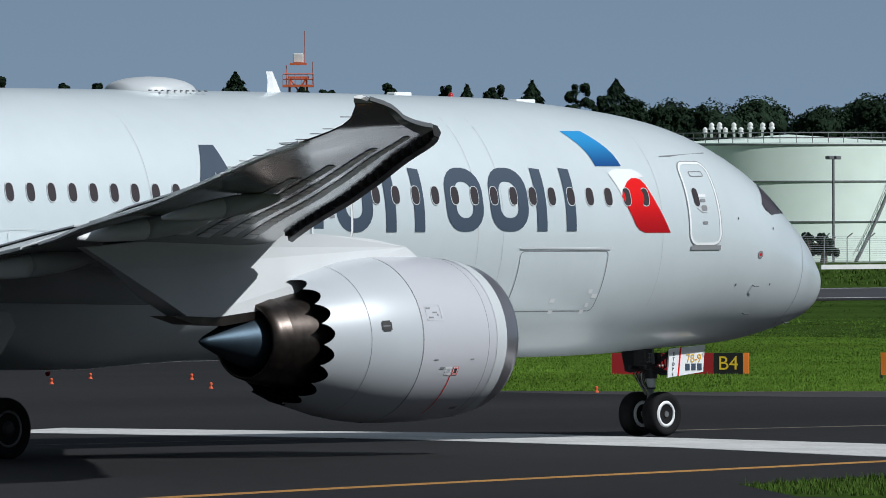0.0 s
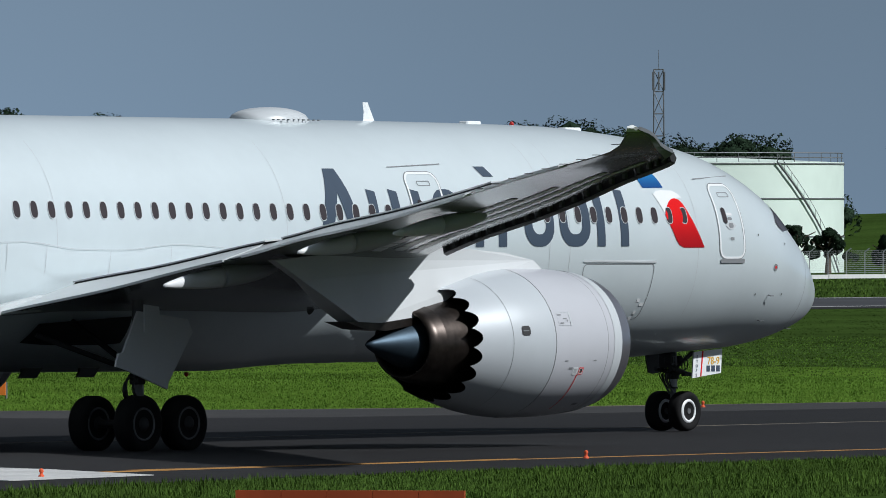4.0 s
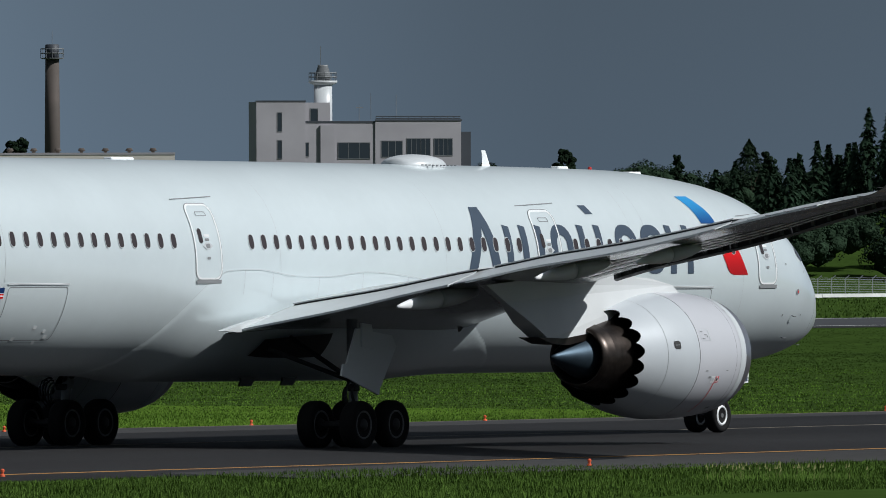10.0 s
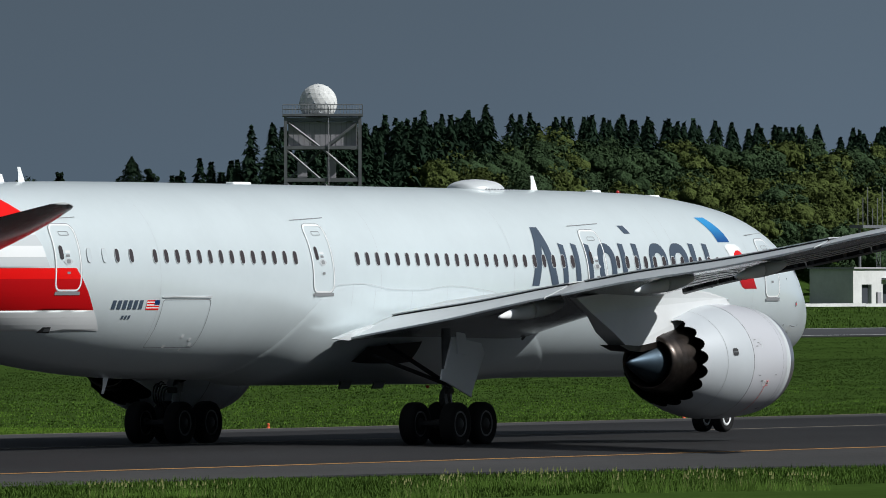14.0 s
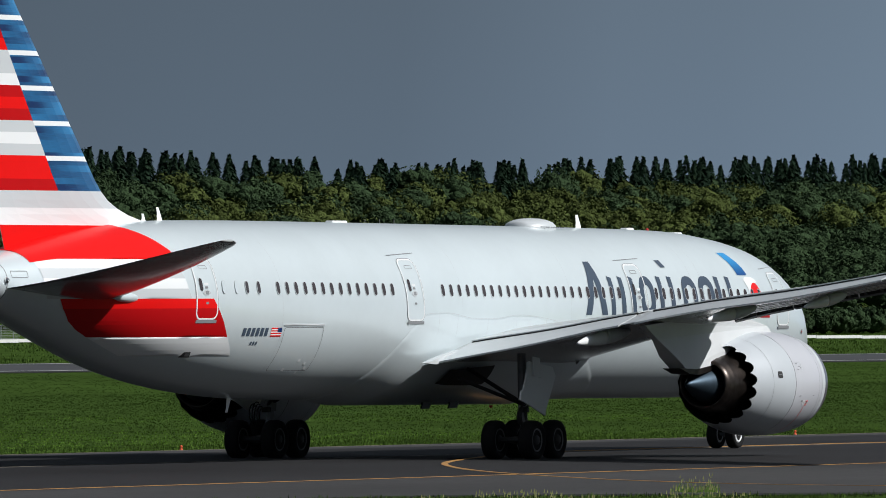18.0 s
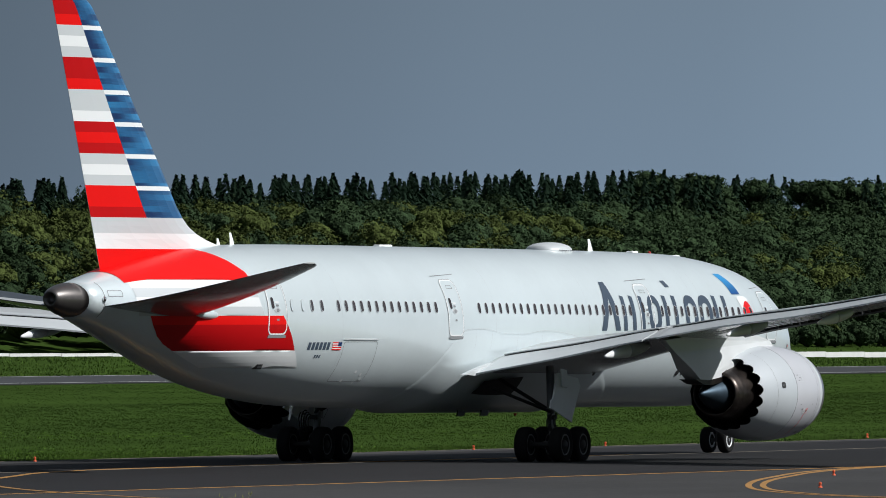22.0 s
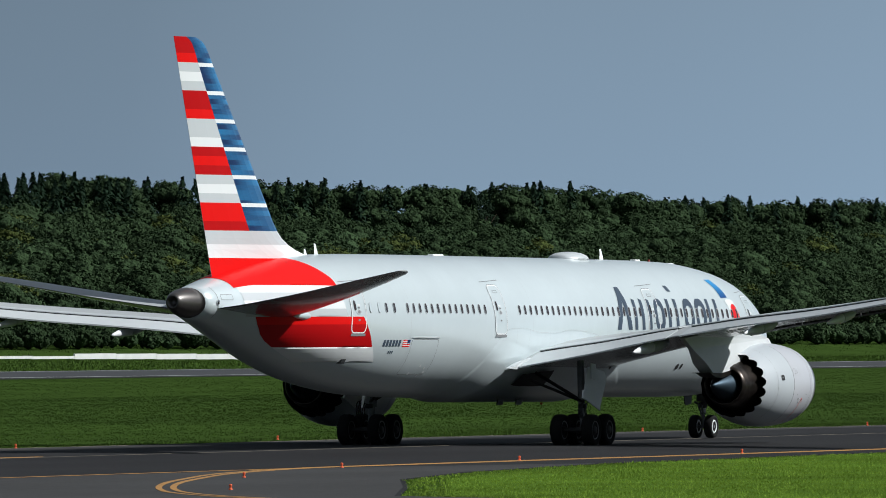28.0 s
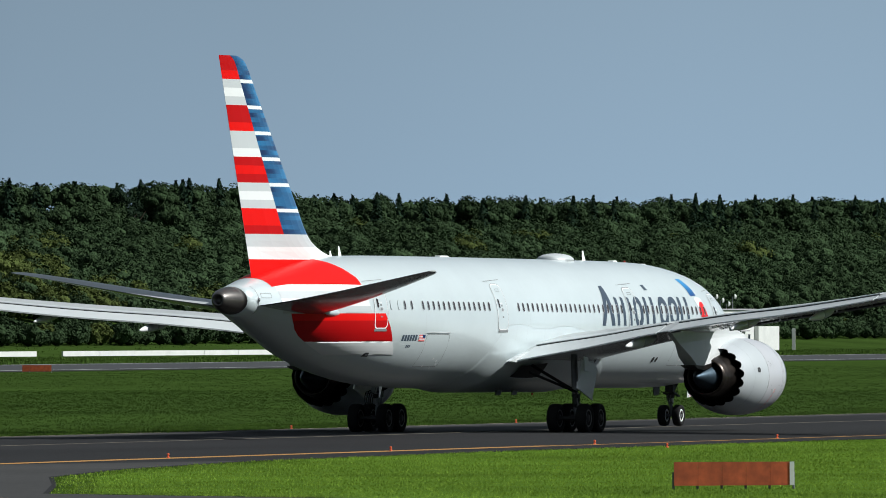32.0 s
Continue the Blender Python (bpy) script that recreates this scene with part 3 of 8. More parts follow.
def build_fuselage():
    st = np.unique(np.round(np.concatenate([np.linspace(0, 1, 16) ** 2 * 2.3 - 0.7, np.linspace(1.6, 12, 22), np.linspace(12, 43, 26), np.linspace(43, 61.2, 30)]), 3))
    rings = []
    for s in st:
        lo, hi, w = float(LOW(s)), float(TOP(s)), max(float(WID(s)), 0.004)
        mid, h = (lo + hi) / 2, max((hi - lo) / 2, 0.004)
        ring = []
        for a in np.linspace(0, 2 * math.pi, 72, endpoint=False):
            c, d = math.cos(a), math.sin(a)
            e = 2 / 2.08
            ring.append((-s, w * math.copysign(abs(c) ** e, c), mid + h * math.copysign(abs(d) ** e, d)))
        rings.append(ring)
    v, f = loft(rings)
    return mesh_object("fuselage", v, f, PAINT, airliner, "silver-grey painted fuselage", smooth=True)


fuselage = build_fuselage()


FAIR_S = [17.6, 19, 21, 23, 25, 27.5, 29.5, 31, 33, 34.3, 35.3, 36.3, 37.3, 38.3, 39.6]
FAIR_Z = [1.6, 2.3, 3.2, 4.15, 4.62, 4.78, 4.66, 4.68, 4.86, 4.84, 4.5, 3.85, 3.05, 2.2, 1.5]


def build_belly():
    """The shallow fairing round the wing roots: the body's section pushed out a little below a curved edge."""
    st = np.linspace(17.6, 39.6, 111)
    edge = smooth_curve(FAIR_S, FAIR_Z)
    rings = []
    for s in st:
        lo, hi, w = float(LOW(s)), float(TOP(s)), float(WID(s))
        mid, h, top = (lo + hi) / 2, (hi - lo) / 2, float(edge(s))
        ring = []
        for a in np.linspace(math.pi, 2 * math.pi, 90):
            c, d = math.cos(a), math.sin(a)
            y, z = w * math.copysign(abs(c) ** 0.9615, c), mid + h * math.copysign(abs(d) ** 0.9615, d)
            t = min(1.0, max(0.0, (top - z) / 0.10))
            u = min(1.0, max(0.0, (top - z) / 2.2)) * min(1.0, max(0.0, (s - 17.6) / 3)) * min(1.0, max(0.0, (39.6 - s) / 4))
            out = -0.03 + 0.046 * t * t * (3 - 2 * t) + 0.17 * u * u
            ring.append((-s, y + out * c, z + out * d))
        ring += [(-s, w * 0.5, mid), (-s, -w * 0.5, mid)]
        rings.append(ring)
    v, f = loft(rings)
    mesh_object("belly_fairing", v, f, PAINT, airliner, "grey wing-to-body fairing under the fuselage", smooth=True)


build_belly()


# wing: distance from the centre line against leading edge, trailing edge, height and thickness ratio
WY = [2.2, 3.2, 6.0, 9.6, 13, 17, 20.5, 24, 26, 27.6, 28.8, 29.2, 29.35, 29.6, 29.85]
W_LE = smooth_curve(WY, [20.7, 21.5, 23.7, 26.5, 29.1, 32.2, 35.0, 37.7, 39.2, 40.7, 42.35, 43.2, 43.5, 44.05, 44.85])
W_TE = smooth_curve(WY, [34.0, 33.9, 33.7, 33.75, 35.4, 37.7, 39.75, 41.7, 42.8, 43.65, 44.35, 44.5, 44.58, 44.82, 45.1])
W_Z = smooth_curve(WY, [3.06, 3.26, 3.75, 4.43, 4.87, 5.24, 5.66, 6.15, 6.39, 6.58, 6.73, 6.88, 6.99, 7.12, 7.24])
W_T = smooth_curve(WY, [0.11, 0.11, 0.105, 0.098, 0.093, 0.09, 0.09, 0.085, 0.08, 0.075, 0.07, 0.065, 0.06, 0.055, 0.05])


def airfoil(n=14):
    """Unit chord section from the trailing edge over the top and back."""
    t = np.array([0, 0.006, 0.025, 0.06, 0.11, 0.18, 0.28, 0.4, 0.52, 0.64, 0.74, 0.80, 0.88, 0.95, 1.0])
    y = 5 * (0.2969 * np.sqrt(t) - 0.126 * t - 0.3516 * t ** 2 + 0.2843 * t ** 3 - 0.1036 * t ** 4)
    top = [(x, h * 1.0) for x, h in zip(t, y)]
    low = [(x, -h * 0.7) for x, h in zip(t, y)]
    return top[::-1] + low[1:-1]


SECTION = airfoil()


W_D = smooth_curve(WY, [0.33, 0.31, 0.26, 0.20, 0.17, 0.16, 0.13, 0.08, 0.06, 0.04, 0.03, 0.02, 0.02, 0.01, 0.01])


W_UP = smooth_curve([2.2, 6, 9, 13, 17, 20.5, 24, 26, 27.6, 28.8, 29.85], [0.0, 0.0, -0.14, -0.05, 0.03, 0.03, 0.09, 0.13, 0.13, 0.03, 0.0])


def mean_line(y, x):
    """Height of the wing's mean line at the share x of the chord; the flaps droop behind 0.8."""
    c = float(W_TE(y) - W_LE(y))
    return float(W_Z(y)) + float(W_D(y)) * min(1.0, (1 - x) / 0.2) + 0.016 * c * math.sin(math.pi * min(1.0, x / 0.8)) + 0.006 * c * max(0, 0.8 - x) + float(W_UP(y)) * max(0, 0.8 - x)


def wing_ring(y, side):
    le, te, th = float(W_LE(y)), float(W_TE(y)), float(W_T(y))
    c = te - le
    return [(-(le + x * c), side * y, mean_line(y, x) + h * th * c) for x, h in SECTION]


def wing_point(y, x, side, up=0.0):
    """A point at the share x of the chord from the leading edge, on the mean line."""
    le, te = float(W_LE(y)), float(W_TE(y))
    return Vector((-(le + x * (te - le)), side * y, mean_line(y, x) + up))


def wing_top(y, x, side, up=0.0):
    """A point on the upper skin."""
    c = float(W_TE(y) - W_LE(y))
    h = 5 * (0.2969 * math.sqrt(x) - 0.126 * x - 0.3516 * x ** 2 + 0.2843 * x ** 3 - 0.1036 * x ** 4)
    return wing_point(y, x, side, h * float(W_T(y)) * c + up)


def build_wing(side):
    ys = np.unique(np.concatenate([np.linspace(2.2, 24, 28), np.linspace(24, 29.85, 18)]))
    rings = [wing_ring(y, side) for y in ys]
    v, f = loft(rings)
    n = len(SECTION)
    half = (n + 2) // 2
    # lower faces take the grey that has underside shade in its colour
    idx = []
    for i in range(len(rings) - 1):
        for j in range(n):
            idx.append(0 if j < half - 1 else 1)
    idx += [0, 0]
    wing = mesh_object("wing", v, f, WING, airliner, "light grey swept wing with upturned tip", smooth=True, materials=[WING, WING_LOW_SHADE], indices=idx)
    # lowered slats with dark hollow backs and pale lower lips
    for y0, y1 in ((10.7, 13.9), (14.0, 17.5), (17.6, 21.1), (21.2, 24.6), (24.7, 27.35)):
        rows = []
        for y in np.linspace(y0, y1, 6):
            p = wing_point(y, 0.0, side)
            rows.append([tuple(p + Vector((dx, 0, dz))) for dx, dz in ((0.02, 0.07), (0.18, 0.03), (0.28, -0.10), (0.22, -0.20), (0.08, -0.155), (0.05, -0.05))])
        v, f = loft(rows)
        idx = [[0, 0, 0, 1, 1, 1][k % 6] for k in range(30)] + [1, 1]
        slat = mesh_object("slat", v, f, PAINT, wing, "lowered slat with a dark hollow back", materials=[PAINT, DUCT], indices=idx)
        v = []
        for y in np.linspace(y0, y1, 6):
            p = wing_point(y, 0.0, side)
            v += [tuple(p + Vector((0.22, 0, -0.205))), tuple(p + Vector((0.08, 0, -0.16))), tuple(p + Vector((0.06, 0, -0.175))), tuple(p + Vector((0.20, 0, -0.22)))]
        f = [(4 * i + j, 4 * i + (j + 1) % 4, 4 * i + 4 + (j + 1) % 4, 4 * i + 4 + j) for i in range(5) for j in range(4)]
        mesh_object("slat_lip", v, f, STEEL, slat)
        for y in np.linspace(y0 + 0.4, y1 - 0.4, 4):
            p = wing_point(y, 0.0, side)
            part("slat_rib", boxes((tuple(p + Vector((-0.08, -0.04, -0.15))), tuple(p + Vector((0.06, 0.04, -0.01))))), STEEL, slat)
    # access panels of the lower skin
    for row, x in enumerate((0.16, 0.26, 0.36, 0.46)):
        for y in np.arange(11.0 + 0.25 * (row % 2), 26.5 - 2.0 * row, 0.66):
            def skin(yy, xx, down=0.012):
                c = float(W_TE(yy) - W_LE(yy))
                h = 5 * (0.2969 * math.sqrt(xx) - 0.126 * xx - 0.3516 * xx ** 2 + 0.2843 * xx ** 3 - 0.1036 * xx ** 4)
                return tuple(wing_point(yy, xx, side, -0.7 * h * float(W_T(yy)) * c - down))
            k = 0.006 * math.sin(y * 7.3 + row)
            v = [skin(y - 0.29, x - 0.026, 0.014 + k), skin(y + 0.29, x - 0.026, 0.014 - k), skin(y + 0.31, x + 0.002, 0.016), skin(y + 0.29, x + 0.030, 0.014), skin(y - 0.29, x + 0.030, 0.014), skin(y - 0.31, x + 0.002, 0.016)]
            mesh_object("access_panel", v, [(0, 1, 2, 3, 4, 5)], WHITE, wing)
    # dark worn leading edge of the raked tip and its pale cap
    v = []
    for y in np.linspace(27.4, 29.8, 16):
        c = float(W_TE(y) - W_LE(y))
        v += [tuple(wing_point(y, 0.0, side) + Vector((0.05, 0, 0.03))), tuple(wing_point(y, 0.0, side) + Vector((0.06, 0, -0.05))), tuple(wing_point(y, 0.10, side, -0.06 * c - 0.015))]
    mesh_object("tip_leading_edge", v, [(3 * i + j, 3 * i + j + 1, 3 * i + 4 + j, 3 * i + 3 + j) for i in range(15) for j in range(2)], STEEL, wing, "dark worn leading edge of the tip")
    v, f = loft([[tuple(wing_point(y, x, side, z)) for x, z in ((-0.05, 0), (0.3, 0.03), (1.04, 0.02), (1.04, -0.02), (0.3, -0.045))] for y in (29.68, 29.78, 29.86)])
    mesh_object("tip_cap", v, f, WHITE, wing, "white tip cap with the lamp")
    return wing


wings = [build_wing(s) for s in (-1, 1)]


def build_flap_fairing(y, le, te, z, w, side):
    """A canoe-shaped flap track fairing with a pale tail."""
    def rings(a, b, k=12):
        out = []
        for t in np.linspace(a, b, k):
            r = math.sin(math.pi * min(0.985, 0.03 + 0.94 * t) ** 0.8) ** 0.7
            x = le + (te - le) * t
            out.append([(-x, side * (y + w * r * math.cos(q)), z - 0.36 + 0.38 * (1 - t) + w * 1.25 * r * math.sin(q)) for q in np.linspace(0, 2 * math.pi, 14, endpoint=False)])
        return out
    v, f = loft(rings(0, 0.49))
    ob = mesh_object("flap_fairing", v, f, FLAP, airliner, "grey canoe-shaped flap fairing", smooth=True)
    v, f = loft(rings(0.50, 1.0))
    mesh_object("fairing_tail", v, f, WHITE, ob, "white tail of the fairing", smooth=True)


for side in (-1, 1):
    build_flap_fairing(8.35, 30.5, 34.5, float(W_Z(8.35)), 0.20, side)
    build_flap_fairing(14.0, 32.9, 36.6, float(W_Z(14.0)), 0.18, side)
    build_flap_fairing(18.3, 35.3, 38.55, float(W_Z(18.25)), 0.165, side)


def lathe(profile, centre, sides=48, flat=1.0, start=0.0):
    """Rings round the x axis: profile of (x aft, radius)."""
    cx, cy, cz = centre
    return [[(cx - x, cy + r * math.cos(a), cz + r * flat * math.sin(a)) for a in np.linspace(start, start + 2 * math.pi, sides, endpoint=False)] for x, r in profile]


def build_engine(side):
    c = (0, -9.6 if side < 0 else 9.25, 2.46)
    fl = 0.93
    prof = [(22.2, 1.30), (21.2, 1.36), (20.95, 1.44), (20.85, 1.53), (20.9, 1.62), (21.05, 1.68), (21.4, 1.755)]
    v, f = loft(lathe(prof, c, 64, fl), False)
    eng = mesh_object("engine", v, f, LIP, airliner, "turbofan engine with grey cowling", smooth=True)
    v, f = loft(lathe([(21.4, 1.757), (21.9, 1.82), (22.6, 1.87), (23.35, 1.885), (24.02, 1.874)], c, 64, fl), False)
    mesh_object("fan_cowl", v, f, NACELLE, eng, "lavender-grey fan cowl", smooth=True)
    v, f = loft(lathe([(24.05, 1.872), (24.6, 1.82), (25.1, 1.735), (25.6, 1.605)], c, 64, fl), False)
    mesh_object("reverser_cowl", v, f, NACELLE_BACK, eng, "pale grey reverser cowl", smooth=True)
    v, f = loft(lathe([(24.02, 1.868), (24.05, 1.866)], c, 64, fl), False)
    mesh_object("cowl_seam", v, f, SEAM, eng)
    # scalloped nozzle
    n, per = 18, 10
    ring_a, ring_b = [], []
    for i in range(n * per):
        a = 2 * math.pi * i / (n * per) + 0.06
        x = 26.22 + 0.27 * (1 - math.sin(math.pi * (i % per) / per) ** 0.8)
        for ring, xx, r in ((ring_a, 25.6, 1.605), (ring_b, x, 1.605 - (x - 25.6) * 0.26)):
            ring.append((c[0] - xx, c[1] + r * math.cos(a), c[2] + r * fl * math.sin(a)))
    v, f = loft([ring_a, ring_b], False)
    inner = [[(x, c[1] + (y - c[1]) * 0.985, c[2] + (z - c[2]) * 0.985) for x, y, z in r] for r in (ring_a, ring_b)]
    mesh_object("chevron_nozzle", v, f, NACELLE_BACK, eng, "scalloped grey nozzle edge", smooth=True)
    v2, f2 = loft(inner, False)
    mesh_object("nozzle_lining", v2, f2, DUCT, eng, "black inner lining of the nozzle", smooth=True)
    v, f = loft(lathe([(25.65, 1.56), (24.6, 1.58), (24.4, 1.1)], c, 48, fl), False)
    mesh_object("bypass_duct", v, f, DUCT, eng, "black bypass duct", smooth=True)
    v, f = loft(lathe([(24.4, 1.22), (25.4, 1.22), (26.1, 1.13), (26.6, 1.04), (27.0, 0.96)], c, 48, fl), False)
    mesh_object("core_cowl", v, f, HOT_METAL, eng, "heat-stained metal core cowl", smooth=True)
    v, f = loft(lathe([(26.98, 0.985), (27.2, 0.92), (27.42, 0.86), (27.44, 0.80), (27.0, 0.76)], c, 48, fl), False)
    mesh_object("core_nozzle", v, f, HOT_METAL, eng, "brown metal core nozzle ring", smooth=True)
    v, f = loft(lathe([(26.6, 0.70), (27.15, 0.67), (27.55, 0.54), (28.1, 0.34), (28.6, 0.13), (28.76, 0.03)], c, 40, fl))
    mesh_object("exhaust_cone", v, f, CONE_METAL, eng, "blue-grey pointed exhaust cone", smooth=True)
    v, f = loft(lathe([(22.3, 1.32), (22.35, 0.3), (22.3, 0.05)], c, 40, fl))
    mesh_object("fan", v, f, DUCT, eng, "dark fan face", smooth=True)
    # pylon
    out = [(32.2, 4.42), (31.2, 3.95), (30.2, 3.38), (29.3, 2.94), (28.6, 2.88), (27.6, 2.98), (26.7, 3.18), (25.9, 3.6), (24.4, 3.95), (23.2, 4.05), (22.5, 4.12), (22.9, 4.38), (24.0, 4.56), (25.5, 4.66), (27.5, 4.75)]
    rings = []
    for off, sc in ((-0.30, 1.0), (0.30, 1.0)):
        rings.append([(-x, c[1] + off * (0.35 if x > 31 else 1.0), z) for x, z in out])
    v, f = loft(rings)
    py = mesh_object("pylon", v, f, PYLON, airliner, "grey engine pylon")
    v, f = loft([[(-x, c[1] + off, z) for x, z in [(29.9, 3.0), (29.2, 2.82), (28.4, 2.78), (27.4, 2.9), (26.75, 3.12), (27.6, 3.06), (28.6, 2.96), (29.4, 2.99)]] for off in (-0.33, 0.33)])
    mesh_object("heat_shield", v, f, HOT_METAL, py, "bronze heat shield under the pylon")
    return eng


engines = [build_engine(s) for s in (-1, 1)]


def build_fin():
    te = lambda z: 58.72 + (z - 6.98) * 0.395
    le = smooth_curve([6.9, 7.5, 7.75, 8.05, 8.45, 8.8, 10, 13, 15.2, 15.8, 16.12, 16.3], [46.5, 47.8, 49.0, 50.6, 51.8, 52.35, 53.55, 56.45, 58.58, 59.15, 59.6, 60.3])
    cut = lambda z: le(z) + (te(z) - le(z)) * (0.475 + 0.03 * (z - 8.7) / 7.5)
    top = 16.31
    lines = [8.74 + 1.093 * (k + t) for k in range(7) for t in (0.333, 0.5, 0.667, 0.86)]
    zs = sorted(z for z in set([6.9, 7.2, 7.45, 7.66, 8.0, 8.2, 8.45, 16.15, 16.24, 16.3] + [round(8.74 + 1.093 * k, 3) for k in range(7)] + [round(z, 3) for z in lines]) if z <= 16.3)
    verts, faces, idx = [], [], []
    cols = 12
    for side in (-1, 1):
        for z in zs:
            a, b, m = float(le(z)), te(z), float(cut(z))
            c = b - a
            for x in [a + (m - a) * q for q in (0, 0.05, 0.18, 0.38, 0.62, 0.84, 1.0)] + [m + (b - m) * q for q in (0.0, 0.4, 0.75, 0.9, 1.0)]:
                u = (x - a) / c
                th = 0.105 * 5 * (0.2969 * math.sqrt(u) - 0.126 * u - 0.3516 * u * u + 0.2843 * u ** 3 - 0.1015 * u ** 4) * min(c, 7.0)
                verts.append((-x, side * max(th, 0.0), z))
    n = len(zs)
    mats = [PAINT, RED, DEEP_RED, WHITE, PALE, FIN_BLUE, LIP_DARK]

    def paint(z, col):
        if z < 7.66:
            return 1
        if z < 8.2:
            return 3 if col > 0 else 0
        if z < 8.74:
            return 4 if col > 0 else 0
        k = int((z - 8.74) / 1.093)
        t = (z - 8.74) / 1.093 - k
        if col >= 6:
            third = min(2, int(t * 3))
            light = {0: (0, 1, 1), 1: (0, 1, 0), 2: (0, 1, 0), 3: (1, 0, 0), 4: (1, 0, 0), 5: (0, 1, 0), 6: (1, 0, 0)}[k][third]
            return (1 if light else 2) if k % 2 == 0 else (3 if light else 4)
        if col == 0:
            return 6
        return 3 if t > 0.86 and k < 6 else 5
    for side in (0, 1):
        o = side * n * cols
        for i in range(n - 1):
            for j in range(cols - 1):
                q = (o + i * cols + j, o + i * cols + j + 1, o + (i + 1) * cols + j + 1, o + (i + 1) * cols + j)
                faces.append(q if side == 0 else q[::-1])
                idx.append(paint((zs[i] + zs[i + 1]) / 2, j))
    o = n * cols
    for j in range(cols - 1):
        faces.append(((n - 1) * cols + j, (n - 1) * cols + j + 1, o + (n - 1) * cols + j + 1, o + (n - 1) * cols + j))
        idx.append(1 if j >= 6 else 5)
    for i in range(n - 1):
        faces.append((i * cols + cols - 1, o + i * cols + cols - 1, o + (i + 1) * cols + cols - 1, (i + 1) * cols + cols - 1))
        idx.append(4)
    mesh_object("tail_fin", verts, faces, RED, airliner, "swept tail fin in red, white and blue stripes", smooth=False, materials=mats, indices=idx)


build_fin()


def build_stabiliser(side):
    ys = np.concatenate([np.linspace(0.6, 9.0, 10), [9.25, 9.4, 9.5]])
    le = smooth_curve([0.6, 1.85, 8.7, 9.2, 9.5], [53.6, 54.5, 60.2, 60.8, 61.6])
    te = smooth_curve([0.6, 2, 9.5], [60.2, 60.5, 62.5])
    zz = smooth_curve([0.6, 1.85, 9.5], [5.25, 5.45, 7.1])
    rings = []
    for y in ys:
        a, c = float(le(y)), float(te(y) - le(y))
        tilt = 0.42 * (1 - y / 9.5)
        rings.append([(-(a + x * c), side * y, float(zz(y)) + h * 0.1 * c + tilt * x) for x, h in SECTION])
    v, f = loft(rings)
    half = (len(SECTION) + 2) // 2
    # tailplane's lower faces use the same shade-darkened grey
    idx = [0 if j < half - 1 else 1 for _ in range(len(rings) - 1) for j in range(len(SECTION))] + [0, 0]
    mesh_object("stabiliser", v, f, WING, airliner, "grey horizontal tailplane", smooth=True, materials=[WING, WING_LOW_SHADE], indices=idx)


for s in (-1, 1):
    build_stabiliser(s)


def wheel_mesh(r, w):
    """Tyre, rim and hub round the local y axis."""
    prof = [(-w / 2 * 0.72, r * 0.60), (-w / 2 * 0.95, r * 0.70), (-w / 2, r * 0.84), (-w / 2 * 0.86, r * 0.95), (-w / 2 * 0.5, r), (w / 2 * 0.5, r), (w / 2 * 0.86, r * 0.95), (w / 2, r * 0.84), (w / 2 * 0.95, r * 0.70), (w / 2 * 0.72, r * 0.60)]
    rings = [[(q * math.cos(a), y, q * math.sin(a)) for a in np.linspace(0, 2 * math.pi, 40, endpoint=False)] for y, q in prof]
    return loft(rings, True)


wheels = []


_bm = bmesh.new()
rod(_bm, (0, -0.03, 0), (0, 0.03, 0), 0.035, 6)
bolt_mesh = bpy.data.meshes.new("wheel_bolt")
_bm.to_mesh(bolt_mesh)
_bm.free()
bolt_mesh.materials.append(RIM)


def build_wheel(x, y, r, w, rim_material, z=None, ring=((0.60, 0.70), (0.585, 0.80), (0.54, 0.80), (0.50, 0.66)), dish=((0.52, 0.52), (0.30, 0.60), (0.22, 0.88), (0.12, 0.95), (0.02, 0.95)), hub_material=None):
    axle = Vector((x, y, z or r))
    v, f = wheel_mesh(r, w)
    wheel = mesh_object("wheel", v, f, TYRE, airliner, "black rubber aircraft tyre on a metal rim", smooth=True)
    wheel.location = axle
    for s in (-1, 1):
        v, f = loft([[(q * r * math.cos(a), s * d * w / 2, q * r * math.sin(a)) for a in np.linspace(0, 2 * math.pi, 32, endpoint=False)] for q, d in ring], False)
        mesh_object("rim", v, f, rim_material, wheel, "metal wheel rim", smooth=True)
        v, f = loft([[(q * r * math.cos(a), s * d * w / 2, q * r * math.sin(a)) for a in np.linspace(0, 2 * math.pi, 20, endpoint=False)] for q, d in dish])
        mesh_object("hub", v, f, hub_material or HOSE, wheel, "dark wheel hub", smooth=True)
        for k in range(5):
            a = 2 * math.pi * k / 5
            lug = new("wheel_bolt", bolt_mesh)
            lug.parent = wheel
            lug.location = (0.34 * r * math.cos(a), s * (dish[1][1] - 0.03) * w / 2, 0.34 * r * math.sin(a))
    wheels.append((wheel, axle, r))


